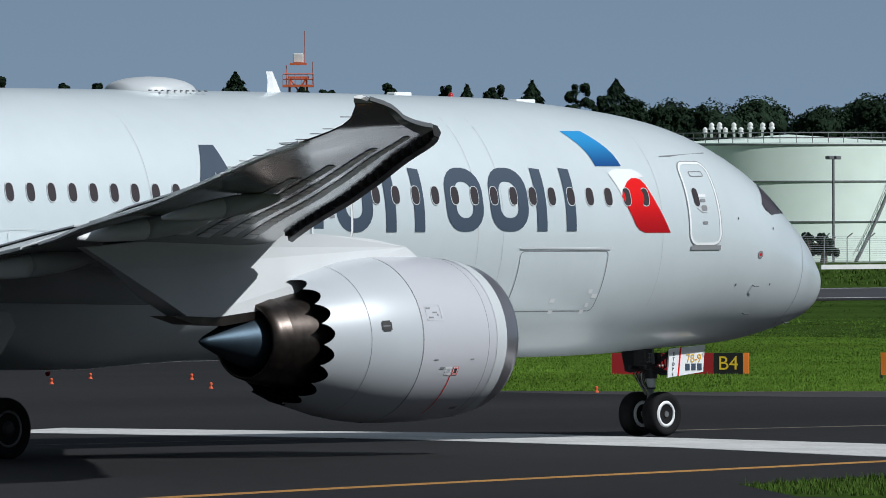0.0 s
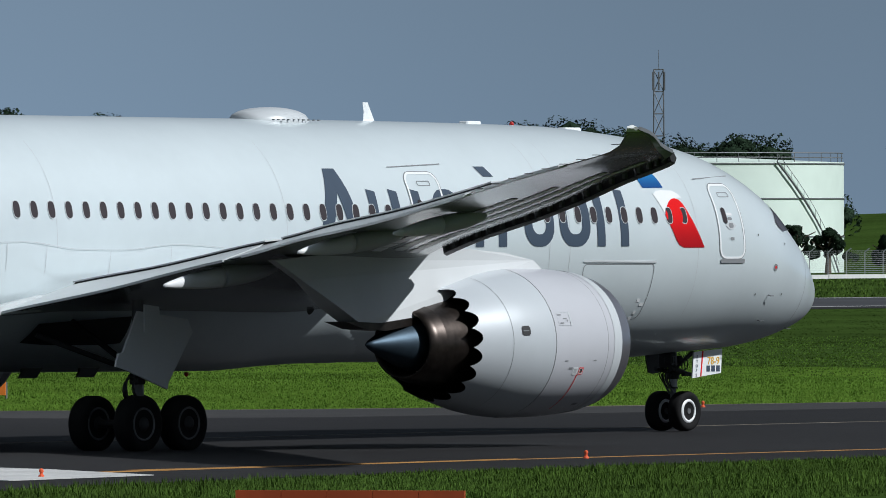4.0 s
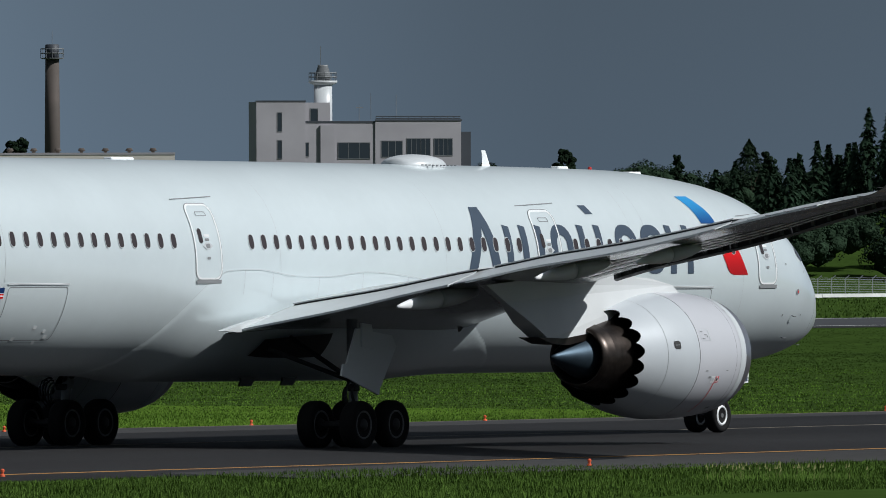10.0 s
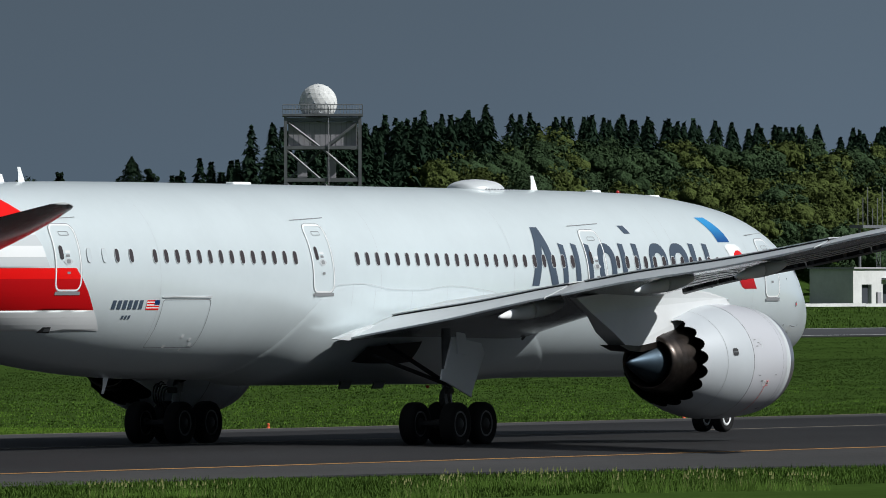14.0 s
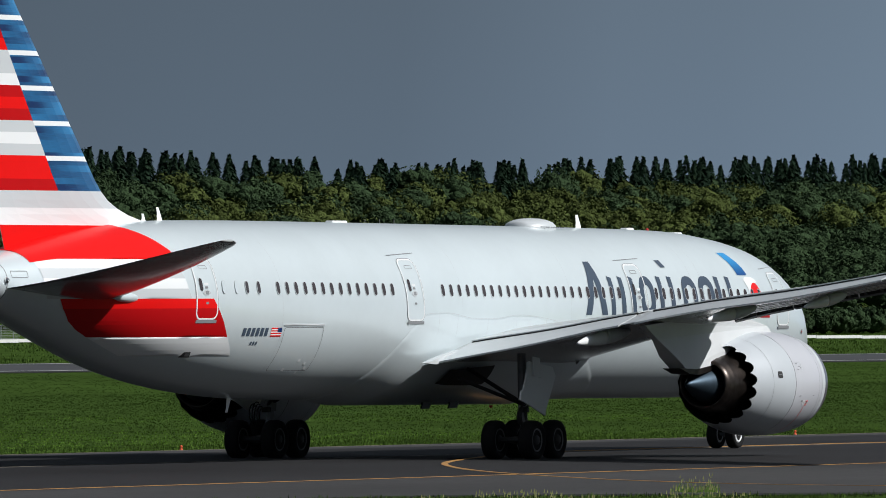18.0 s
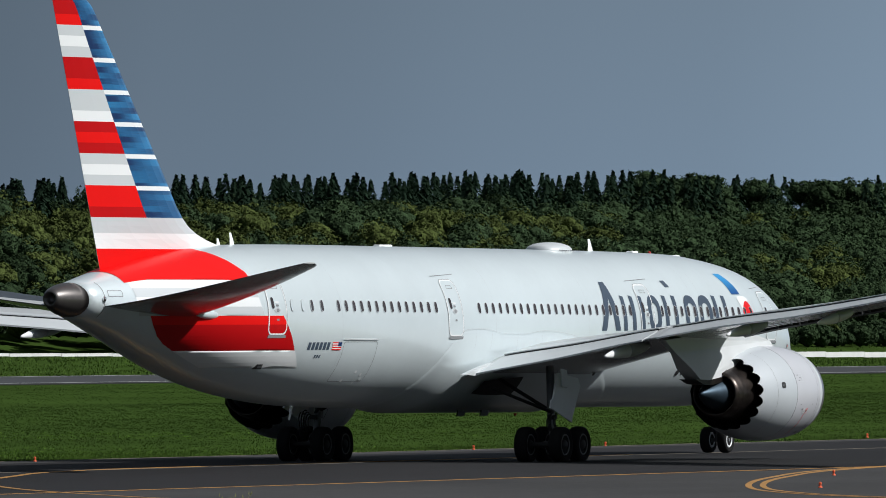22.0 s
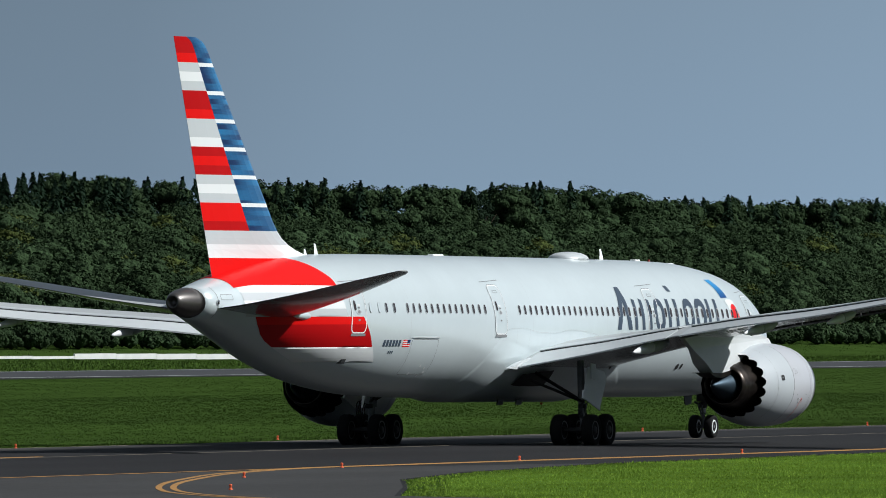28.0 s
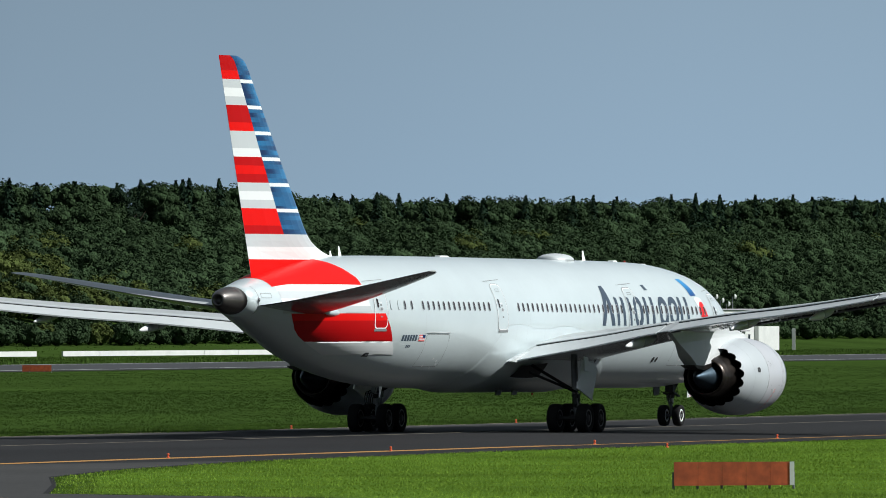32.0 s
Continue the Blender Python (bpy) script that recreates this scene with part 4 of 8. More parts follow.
def build_main_gear(side):
    yc = -4.85 if side < 0 else 4.65
    bm = bmesh.new()
    rod(bm, (-31.23, yc, 0.75), (-31.15, yc - side * 0.1, 2.0), 0.13, 12)
    rod(bm, (-31.15, yc - side * 0.1, 1.6), (-31.0, yc - side * 0.2, 3.5), 0.15, 12)
    leg = part("main_gear_leg", bm, GEAR, airliner, "grey main landing gear strut")
    bm = bmesh.new()
    rod(bm, (-30.43, yc, 0.65), (-32.1, yc, 0.65), 0.13, 10)
    for x in (-30.46, -32.08):
        rod(bm, (x, yc - 0.68, 0.65), (x, yc + 0.68, 0.65), 0.10, 10)
    part("bogie", bm, HOSE, leg, "bogie beam with two axles")
    # braces are black in place of the deep shade around them
    bm = bmesh.new()
    rod(bm, (-31.2, yc, 1.8), (-33.0, yc - side * 1.6, 2.7), 0.06, 8)
    rod(bm, (-31.2, yc, 1.8), (-31.0, yc - side * 2.2, 3.0), 0.07, 8)
    part("side_brace", bm, HOSE, leg, "folding side braces")
    for k in range(6):
        r, y = 0.24 + 0.045 * (k % 4), yc + side * (0.02 + 0.07 * k)
        p = [(-31.58 + r * math.cos(a), y, 1.42 + 0.02 * k + 1.1 * r * math.sin(a)) for a in np.linspace(radians(70), radians(255), 9)]
        part("brake_hose", rods(list(zip(p, p[1:])), 0.022, 6), HOSE, leg, "black looped brake hose")
    part("clamp_block", boxes(((-31.42, yc - 0.15, 1.55), (-31.14, yc + 0.15, 1.72), 0.03)), HOSE, leg, "dark hose clamp block")
    out = [(31.78, 3.25), (32.45, 2.3), (32.62, 2.28), (32.76, 1.98), (32.43, 1.90), (31.0, 1.44), (30.93, 1.6), (29.88, 2.75), (30.03, 3.05)]
    rings = [[(-x, yc + side * (0.60 - 0.12 * (z - 1.5) + t), z) for x, z in out] for t in (0, 0.06)]
    v, f = loft(rings)
    mesh_object("gear_door", v, f, WHITE, airliner, "pale grey main gear door panel")
    rings = [[(-x, yc + side * (0.68 - 0.12 * (z - 1.5) + t), z) for x, z in [(31.6, 3.4), (31.7, 2.75), (31.1, 2.7), (31.1, 3.35)]] for t in (0, 0.05)]
    v, f = loft(rings)
    mesh_object("gear_door", v, f, WHITE, airliner, "small pale grey upper gear door")
    for x in (-30.46, -32.08):
        for y in (yc - 0.68, yc + 0.68):
            build_wheel(x, y, 0.65, 0.50, GEAR)


for s in (-1, 1):
    build_main_gear(s)


def build_nose_gear():
    x = -4.64
    bm = bmesh.new()
    rod(bm, (x - 0.02, 0, 0.5), (x, 0, 1.16), 0.075, 12)
    rod(bm, (x, 0, 1.5), (x - 0.06, 0, 2.1), 0.12, 12)
    leg = part("nose_gear_leg", bm, GEAR, airliner, "grey nose landing gear strut")
    bm = bmesh.new()
    rod(bm, (x, 0, 1.12), (x, 0, 1.37), 0.105, 14)
    part("piston_sleeve", bm, PALE, leg, "pale silver sleeve above the wheels")
    bm = bmesh.new()
    rod(bm, (x, 0, 1.34), (x, 0, 1.52), 0.16, 14)
    rod(bm, (x, 0, 1.50), (x, 0, 1.60), 0.20, 14)
    rod(bm, (x, 0, 1.10), (x, 0, 1.14), 0.125, 14)
    part("steering_collar", bm, HOSE, leg, "dark steering collar")
    bm = bmesh.new()
    rod(bm, (x - 0.02, -0.52, 0.54), (x - 0.02, 0.52, 0.54), 0.07, 10)
    part("nose_axle", bm, GEAR, leg)
    for y in (-0.24, 0.24):
        bm = bmesh.new()
        rod(bm, (x - 0.42, y, 1.60), (x + 0.1, y, 1.52), 0.055, 8)
        rod(bm, (x + 0.08, y, 1.525), (x + 0.5, y * 0.8, 1.46), 0.035, 8)
        part("steering_actuator", bm, HOSE, leg, "dark steering actuator")
    for block in (((x - 0.36, -0.20, 1.62), (x - 0.13, 0.20, 2.02), 0.03), ((x - 0.46, -0.26, 1.72), (x - 0.34, -0.06, 1.98), 0.02), ((x + 0.13, -0.12, 1.66), (x + 0.26, 0.2, 1.92), 0.03), ((x + 0.1, -0.28, 1.41), (x + 0.46, -0.16, 1.49), 0.02), ((x - 0.30, -0.30, 1.52), (x - 0.16, -0.18, 1.66), 0.02)):
        part("valve_block", boxes(block), HOSE, leg, "dark valve block on its bracket")
    bm = boxes(*[((x - 0.33 + 0.07 * k, -0.212, 1.70), (x - 0.30 + 0.07 * k, -0.20, 1.92)) for k in range(3)], *[((x - 0.345, -0.214, 1.72 + 0.09 * k), (x - 0.15, -0.202, 1.74 + 0.09 * k)) for k in range(3)])
    part("grille", bm, GEAR, leg, "grey ribbed cover")
    lines = [[(x - 0.10 - 0.05 * k, -0.16 + 0.05 * k, 1.66), (x - 0.36 - 0.03 * k, -0.2 + 0.07 * k, 1.45), (x - 0.37, -0.16 + 0.06 * k, 1.32), (x - 0.2, -0.10 + 0.04 * k, 1.12)] for k in range(5)]
    lines += [[(x + 0.14, -0.2 + 0.09 * k, 1.92 - 0.1 * k), (x + 0.30, -0.22 + 0.09 * k, 1.80 - 0.06 * k), (x + 0.36, -0.18 + 0.08 * k, 1.62 - 0.04 * k), (x + 0.16, -0.1, 1.48)] for k in range(4)]
    for p in lines:
        part("hydraulic_hose", rods(list(zip(p, p[1:])), 0.015, 6), HOSE, leg, "black looped hydraulic hose")
    bm = bmesh.new()
    for y in (-0.07, 0.07):
        rod(bm, (x - 0.06, y, 0.98), (x - 0.30, y * 0.7, 1.24), 0.03, 8)
        rod(bm, (x - 0.30, y * 0.7, 1.24), (x - 0.38, y, 1.48), 0.034, 8)
    part("torque_link", bm, GEAR, leg, "grey torque links")
    bm = bmesh.new()
    rod(bm, (x, 0.1, 1.55), (x + 0.95, 0.1, 1.99), 0.055, 8)
    rod(bm, (x, -0.1, 1.62), (x + 0.6, -0.1, 2.0), 0.035, 8)
    part("drag_brace", bm, HOSE, leg, "dark drag brace")
    for side in (-1, 1):
        out = [(5.03, 2.02), (5.1, 1.37), (3.92, 1.49), (3.86, 2.10)] if side < 0 else [(4.60, 2.04), (4.46, 1.50), (4.3, 1.46), (3.7, 1.52), (3.6, 2.06)]
        v, f = loft([[(-q, side * (0.92 + t), z) for q, z in out] for t in (0, 0.035)])
        # left door is black: shade on its inner face is put into the colour
        door = mesh_object("nose_gear_door", v, f, WHITE if side < 0 else HOSE, airliner, "white nose gear door with lettering" if side < 0 else "nose gear door coloured black for its shaded inner face")
        if side == -1:
            face = Matrix(((1, 0, 0, 0), (0, 0, -1, 0), (0, 1, 0, 0), (0, 0, 0, 1)))
            for k, ch in enumerate("ETOPS"):
                lettering(ch, 0.075, Matrix.Translation((-4.90 - 0.012 * k, -0.964, 1.90 - 0.115 * k)) @ face, SLATE, door)
            lettering("78-9", 0.19, Matrix.Translation((-4.24, -0.964, 1.79)) @ face, AMBER, door)
            stripe = [[(q, y, z) for q, z in ((-4.69, 2.05), (-4.65, 2.05), (-4.74, 1.41), (-4.78, 1.41))] for y in (-0.968, -0.952)]
            v, f = loft(stripe)
            mesh_object("red_stripe", v, f, RED, door)
            for k in range(3):
                part("bar", boxes(((-4.52 + 0.2 * k, -0.968, 1.53), (-4.38 + 0.2 * k, -0.955, 1.68))), SLATE, door)
    for y in (-0.36, 0.36):
        build_wheel(x - 0.02, y, 0.50, 0.38, WHITE, 0.54, ((0.60, 0.72), (0.55, 0.84), (0.53, 0.86), (0.455, 0.84), (0.43, 0.35)), ((0.435, 0.30), (0.26, 0.28), (0.20, 0.62), (0.13, 0.68), (0.02, 0.68)), RUSTY_HUB)


build_nose_gear()

# tail cone of bare metal
cone = []
for x, k in ((61.15, 1.0), (61.15, 1.0), (61.45, 0.92), (61.8, 0.80), (62.15, 0.65), (62.42, 0.50), (62.58, 0.39), (62.6, 0.30), (62.3, 0.28)):
    w, h, m = float(WID(61.15)) * 1.015, float(TOP(61.15) - LOW(61.15)) / 2 * 1.015, float(TOP(61.15) + LOW(61.15)) / 2
    r = 0.5 * (w + h)
    t = min(1.0, (x - 61.15) / 1.2)
    cone.append([(-x, k * (w * (1 - t) + r * t) * math.cos(a), m + 0.04 * t + k * (h * (1 - t) + r * t) * math.sin(a)) for a in np.linspace(0, 2 * math.pi, 36, endpoint=False)])
v, f = loft(cone)
mesh_object("exhaust_tail", v, f, LIP_DARK, airliner, "bare metal tail cone with exhaust opening", smooth=True)

# windows
bm = bmesh.new()
pts = [(0.12 * math.copysign(abs(math.cos(a)) ** 0.75, math.cos(a)), 0.2 * math.copysign(abs(math.sin(a)) ** 0.75, math.sin(a))) for a in np.linspace(0, 2 * math.pi, 20, endpoint=False)]
frame_mesh = bpy.data.meshes.new("window_frame")
fv = [(-x * 1.12, -0.008, z * 1.08) for x, z in pts] + [(-x, -0.010, z) for x, z in pts] + [(-x * 1.13, 0.05, z * 1.085) for x, z in pts]
n = len(pts)
ff = [(j, (j + 1) % n, n + (j + 1) % n, n + j) for j in range(n)] + [(j, 2 * n + j, 2 * n + (j + 1) % n, (j + 1) % n) for j in range(n)]
frame_mesh.from_pydata(fv, [], ff)
frame_mesh.materials.append(PALE)
pane_mesh = bpy.data.meshes.new("window")
pane_mesh.from_pydata([(-x, -0.009, z) for x, z in pts], [], [tuple(range(n))])
pane_mesh.materials.append(GLASS_DARK)
bm.free()
blank_mesh = bpy.data.meshes.new("window_plug")
blank_mesh.from_pydata([(-x, -0.009, z) for x, z in pts], [], [tuple(range(n))])
blank_mesh.materials.append(PAINT)


def add_window(s, blind=False):
    z = win_z(s)
    for side in (-1, 1):
        y = float(side_y(s, z))
        along = math.atan2(float(side_y(s + 0.2, z) - side_y(s - 0.2, z)), 0.4)
        up = math.atan2(float(side_y(s, z + 0.2) - side_y(s, z - 0.2)), 0.4)
        ob = new("window_plug" if blind else "window", blank_mesh if blind else pane_mesh)
        ob.parent = airliner
        turn = Euler((up, 0, -along)).to_matrix().to_4x4() if side < 0 else Euler((-up, 0, math.pi + along)).to_matrix().to_4x4()
        ob.matrix_basis = Matrix.Translation((-s, side * (y + 0.006), z)) @ turn
        fr = new("window_frame", frame_mesh)
        fr.parent = ob


for k in range(15):
    add_window(7.78 + 0.622 * k)
for k in range(23):
    add_window(19.5 + 0.622 * k)
for k in range(14):
    add_window(36.97 + 0.633 * k)
for s in (46.51, 47.28):
    add_window(s)
for s in (47.95, 48.75):
    add_window(s, True)


def build_door(s0, s1, z0, z1, lean, side):
    """Cabin door with its white outline, small window, handle plate and sill."""
    mid = (s0 + s1) / 2
    door = decal("door", rounded(s0, s1, z0, z1, 0.22, lean), PAINT, airliner, 0.007, label="closed cabin door with a white outline", sides=(side,))
    decal("door_outline", [rounded(s0 - 0.055, s1 + 0.055, z0 - 0.05, z1 + 0.05, 0.26, lean), rounded(s0, s1, z0, z1, 0.22, lean)], WHITE, door, 0.018, sides=(side,))
    decal("door_seam", [rounded(s0 - 0.075, s1 + 0.075, z0 - 0.07, z1 + 0.07, 0.28, lean), rounded(s0 - 0.056, s1 + 0.056, z0 - 0.051, z1 + 0.051, 0.26, lean)], SEAM, door, 0.016, sides=(side,))
    decal("door_sill", [(s0 - 0.02, z0 - 0.16), (s1 + 0.02, z0 - 0.16), (s1 + 0.02, z0 - 0.06), (s0 - 0.02, z0 - 0.06)], SEAM, door, 0.03, sides=(side,))
    zw = z0 + (z1 - z0) * 0.58
    decal("door_window", rounded(s1 - 0.38, s1 - 0.20, zw - 0.2, zw + 0.2, 0.08, 0.03), GLASS_DARK, door, 0.022, sides=(side,))
    zh = z0 + (z1 - z0) * 0.44
    decal("handle_plate", [(mid - 0.24, zh), (mid - 0.08, zh - 0.1), (mid + 0.08, zh - 0.1), (mid + 0.24, zh), (mid + 0.08, zh + 0.1), (mid - 0.08, zh + 0.1)], PALE, door, 0.02, sides=(side,))
    decal("door_handle", rounded(mid - 0.1, mid + 0.1, zh - 0.06, zh + 0.06, 0.05), SEAM, door, 0.026, sides=(side,))
    decal("placard", [rounded(mid - 0.3, mid + 0.2, z1 - 0.28, z1 - 0.16, 0.04, 0.02), rounded(mid - 0.28, mid + 0.18, z1 - 0.265, z1 - 0.175, 0.03, 0.02)], SEAM, door, 0.02, sides=(side,))
    for dz, w in ((0.28, 0.13), (0.17, 0.09), (-0.33, 0.08)):
        decal("placard", rounded(mid - w, mid + w, zh + dz - 0.035, zh + dz + 0.035, 0.02), WHITE if dz > 0.2 else SEAM, door, 0.02, step=0.1, sides=(side,))
    # rain gutter above the door
    decal("gutter", [(s0 - 0.45, z1 + 0.24), (s1 + 0.5, z1 + 0.16), (s1 + 0.5, z1 + 0.18), (s0 - 0.45, z1 + 0.26)], SEAM, door, 0.02, sides=(side,))


for side in (-1, 1):
    build_door(5.28, 6.27, 4.41, 6.17, 0.0, side)
    build_door(17.33, 18.50, 4.50, 6.44, 0.0, side)
    build_door(34.76, 35.92, 4.64, 6.58, 0.0, side)
    build_door(49.25, 50.42, 4.72, 6.56, 0.0, side)

# ---- paint and small parts of the airliner ----
# broad word on the side, as plain bars and rings
BARS = [[(22.25, 4.76), (21.80, 4.76), (21.05, 6.57), (21.50, 6.57)], [(20.95, 4.76), (20.50, 4.76), (20.86, 6.0), (21.06, 6.57), (21.45, 6.57)]]
for a in (20.18, 19.34, 18.50):
    BARS.append([(a, 4.76), (a - 0.32, 4.76), (a - 0.32, 6.02), (a, 6.08)])
for a in (16.22, 15.32, 11.42, 10.47):
    BARS.append([(a, 4.68), (a - 0.32, 4.68), (a - 0.32, 6.05), (a, 6.08)])
BARS.append([(15.42, 6.38), (15.02, 6.38), (15.22, 6.63), (15.62, 6.63)])
for b in BARS:
    decal("bar", b, SLATE, fuselage, 0.012, label="slate-blue painted bar")
for a, b in ((17.78, 16.62), (14.30, 13.12), (12.90, 11.68)):
    decal("ring", [rounded(b, a, 4.68, 6.08, 0.5), rounded(b + 0.32, a - 0.32, 4.98, 5.78, 0.24)], SLATE, fuselage, 0.012, label="slate-blue painted ring")
# emblem: blue, white and red slanted shapes
def curve_side(p, q, bow, n=7):
    return [(p[0] + (q[0] - p[0]) * t + bow * math.sin(math.pi * t), p[1] + (q[1] - p[1]) * t) for t in np.linspace(0, 1, n)]


decal("emblem_blue", curve_side((9.72, 6.90), (9.18, 6.12), -0.12) + curve_side((8.30, 6.12), (9.0, 6.90), -0.16), EMBLEM_BLUE, fuselage, 0.012, label="bright blue slanted shape")
decal("emblem_white", [(8.84, 5.96), (8.66, 6.04), (8.46, 6.06), (7.98, 6.05), (7.78, 5.98), (7.64, 5.88), (8.0, 5.84), (8.25, 5.78), (8.46, 5.62), (8.56, 5.5), (8.68, 5.72)], WHITE, fuselage, 0.012, label="white beak-like shape")
decal("emblem_red", [(8.55, 5.45), (8.44, 5.62), (8.28, 5.77), (8.10, 5.85), (7.95, 5.86), (7.80, 5.82), (7.69, 5.73), (7.0, 4.64), (7.86, 4.64), (8.06, 4.70), (8.18, 4.82)], EMBLEM_RED, fuselage, 0.013, label="red slanted shape")

# tail paint
UP_FRONT = [(51.13, 6.57), (51.2, 6.87), (51.71, 7.29), (52.17, 7.60), (52.5, 7.72)]
decal("tail_red", UP_FRONT[:-1] + [(q, float(TOP(q)) - 0.012) for q in (52.5, 53, 54, 55, 56, 57, 58, 58.8)] + [(58.73, 6.6)], RED, fuselage, 0.012, label="red painted band at the fin's foot", sides=(-1, 1))
rings = []
for q in np.linspace(52.3, 58.9, 24):
    lo, hi, w = float(LOW(q)), float(TOP(q)), float(WID(q))
    rings.append([(-q, (w + 0.014) * math.copysign(abs(math.cos(a)) ** 0.9615, math.cos(a)), (lo + hi) / 2 + ((hi - lo) / 2 + 0.014) * math.sin(a) ** 0.9615) for a in np.linspace(radians(38), radians(142), 30)])
n = len(rings[0])
mesh_object("tail_crown", [p for r in rings for p in r], [(i * n + j, (i + 1) * n + j, (i + 1) * n + j + 1, i * n + j + 1) for i in range(len(rings) - 1) for j in range(n - 1)], RED, fuselage, "red painted crown under the fin", smooth=True)
decal("tail_white", [(51.13, 6.57), (58.75, 6.6), (58.68, 6.3), (51.2, 6.3)], WHITE, fuselage, 0.011, label="white painted band", sides=(-1, 1))
decal("tail_pale", [(51.2, 6.3), (58.68, 6.3), (58.6, 5.98), (51.0, 5.98)], PALE, fuselage, 0.011, label="pale grey painted band", sides=(-1, 1))
decal("tail_white", [(51.0, 5.98), (58.6, 5.98), (58.5, 5.66), (50.9, 5.66)], WHITE, fuselage, 0.011, sides=(-1, 1))
decal("tail_pale", [(50.9, 5.66), (58.5, 5.66), (58.3, 5.34), (50.73, 5.33)], PALE, fuselage, 0.011, sides=(-1, 1))
decal("tail_red", [(57.7, 5.34), (49.45, 5.34), (49.3, 5.18), (49.15, 5.03), (57.35, 5.03)], RED, fuselage, 0.016, label="red painted band", sides=(-1, 1))
decal("tail_red", [(57.35, 5.03), (49.15, 5.03), (48.98, 4.84), (48.8, 4.65), (56.75, 4.65)], DEEP_RED, fuselage, 0.016, label="deep red painted band", sides=(-1, 1))
decal("tail_red", [(56.75, 4.65), (48.8, 4.65), (48.57, 4.38), (48.33, 4.12), (55.3, 4.13), (56.1, 4.38)], DEEP_RED, fuselage, 0.0165, label="deep red painted band", sides=(-1, 1))
decal("tail_white", [(55.3, 4.13), (48.31, 4.12), (47.95, 3.82), (47.62, 3.52), (53.1, 3.53), (54.3, 3.85)], WHITE, fuselage, 0.012, label="white painted band", sides=(-1, 1))

# bars for the registration, a small striped flag
for k in range(6):
    a = 47.46 - 0.285 * k
    decal("bar", [(a, 4.14), (a - 0.19, 4.14), (a - 0.22, 4.40), (a - 0.03, 4.40)], SLATE, fuselage, 0.012)
for k in range(3):
    a = 46.78 - 0.17 * k
    decal("bar", [(a, 3.85), (a - 0.10, 3.85), (a - 0.12, 3.96), (a - 0.02, 3.96)], SLATE, fuselage, 0.012)
for k in range(7):
    z = 4.12 + 0.04 * k
    decal("flag_stripe", [(45.62, z), (44.92, z), (44.92, z + 0.04), (45.62, z + 0.04)], RED if k % 2 == 0 else WHITE, fuselage, 0.012)
decal("flag_corner", [(45.2, 4.26), (44.92, 4.26), (44.92, 4.40), (45.2, 4.40)], DEEP_BLUE, fuselage, 0.016)


def seam_loop(name, s0, s1, z0, z1, lean=0.0):
    w = 0.018
    decal(name, [rounded(s0, s1, z0, z1, 0.12, lean, 3), rounded(s0 + w, s1 - w, z0 + w, z1 - w, 0.11, lean, 3)], SEAM, fuselage, 0.009, step=0.2)


EDGE = smooth_curve(FAIR_S, FAIR_Z)
line = [(q, float(EDGE(q))) for q in np.linspace(23.6, 38.2, 74)]
decal("fairing_seam", line + [(q, z - 0.014) for q, z in line[::-1]], PALE, fuselage, 0.024, step=0.05, label="thin dark joint along the fairing's edge")
for q in (25.4, 27.7, 29.9, 32.2, 33.6):
    decal("fairing_joint", [(q, 3.9), (q + 0.014, 3.9), (q + 0.014, float(EDGE(q)) - 0.03), (q, float(EDGE(q)) - 0.03)], PALE, fuselage, 0.035, step=0.2)
seam_loop("cargo_door", 9.05, 11.92, 2.9, 4.25)
decal("cargo_hinge", [(9.0, 4.27), (11.95, 4.29), (11.95, 4.345), (9.0, 4.325)], PALE, fuselage, 0.03, label="hinge line of the cargo door")
seam_loop("cargo_door", 42.0, 44.75, 3.0, 4.42, 0.0)
decal("cargo_hinge", [(42.0, 4.46), (44.8, 4.47), (44.8, 4.53), (42.0, 4.52)], PALE, fuselage, 0.03)
for s in (23.38, 13.3, 31.8, 44.95, 12.5, 7.25):
    decal("skin_joint", [(s, 2.6 if s > 10 else 3.0), (s + 0.012, 2.6 if s > 10 else 3.0), (s + 0.012, 7.2), (s, 7.2)], PALE, fuselage, 0.007, step=0.25)
random.seed(4)
for s, z, w in ((10.4, 3.1, 0.16), (10.3, 2.85, 0.14), (9.3, 3.3, 0.12), (9.1, 3.2, 0.16), (9.25, 3.0, 0.1), (9.3, 2.85, 0.12), (42.9, 3.3, 0.14), (42.4, 3.2, 0.12), (43.6, 3.0, 0.15), (42.2, 3.05, 0.16), (42.6, 2.9, 0.1)):
    decal("placard", [(s, z), (s + w, z), (s + w, z + 0.09), (s, z + 0.09)], WHITE, fuselage, 0.010, step=0.2)
for s, z in ((3.80, 3.45), (3.66, 2.82), (1.2, 2.60)):
    y = float(side_y(s, z))
    bm = bmesh.new()
    rod(bm, (-s, -y + 0.02, z), (-s - 0.03, -y - 0.09, z - 0.03), 0.014, 6)
    rod(bm, (-s - 0.03, -y - 0.09, z - 0.03), (-s + 0.10, -y - 0.10, z - 0.03), 0.011, 6)
    part("probe", bm, STEEL, fuselage, "small dark air-data probe")
for s, z in ((4.45, 3.46), (3.10, 3.46), (4.55, 4.95), (3.05, 4.72)):
    decal("sensor", rounded(s - 0.02, s + 0.02, z - 0.025, z + 0.025, 0.01), DUCT, fuselage, 0.012)
decal("static_port", rounded(3.60, 3.80, 4.05, 4.22, 0.08), SEAM, fuselage, 0.012, label="dark ringed port")
decal("static_port", rounded(3.66, 3.74, 4.10, 4.17, 0.03), RED, fuselage, 0.018)
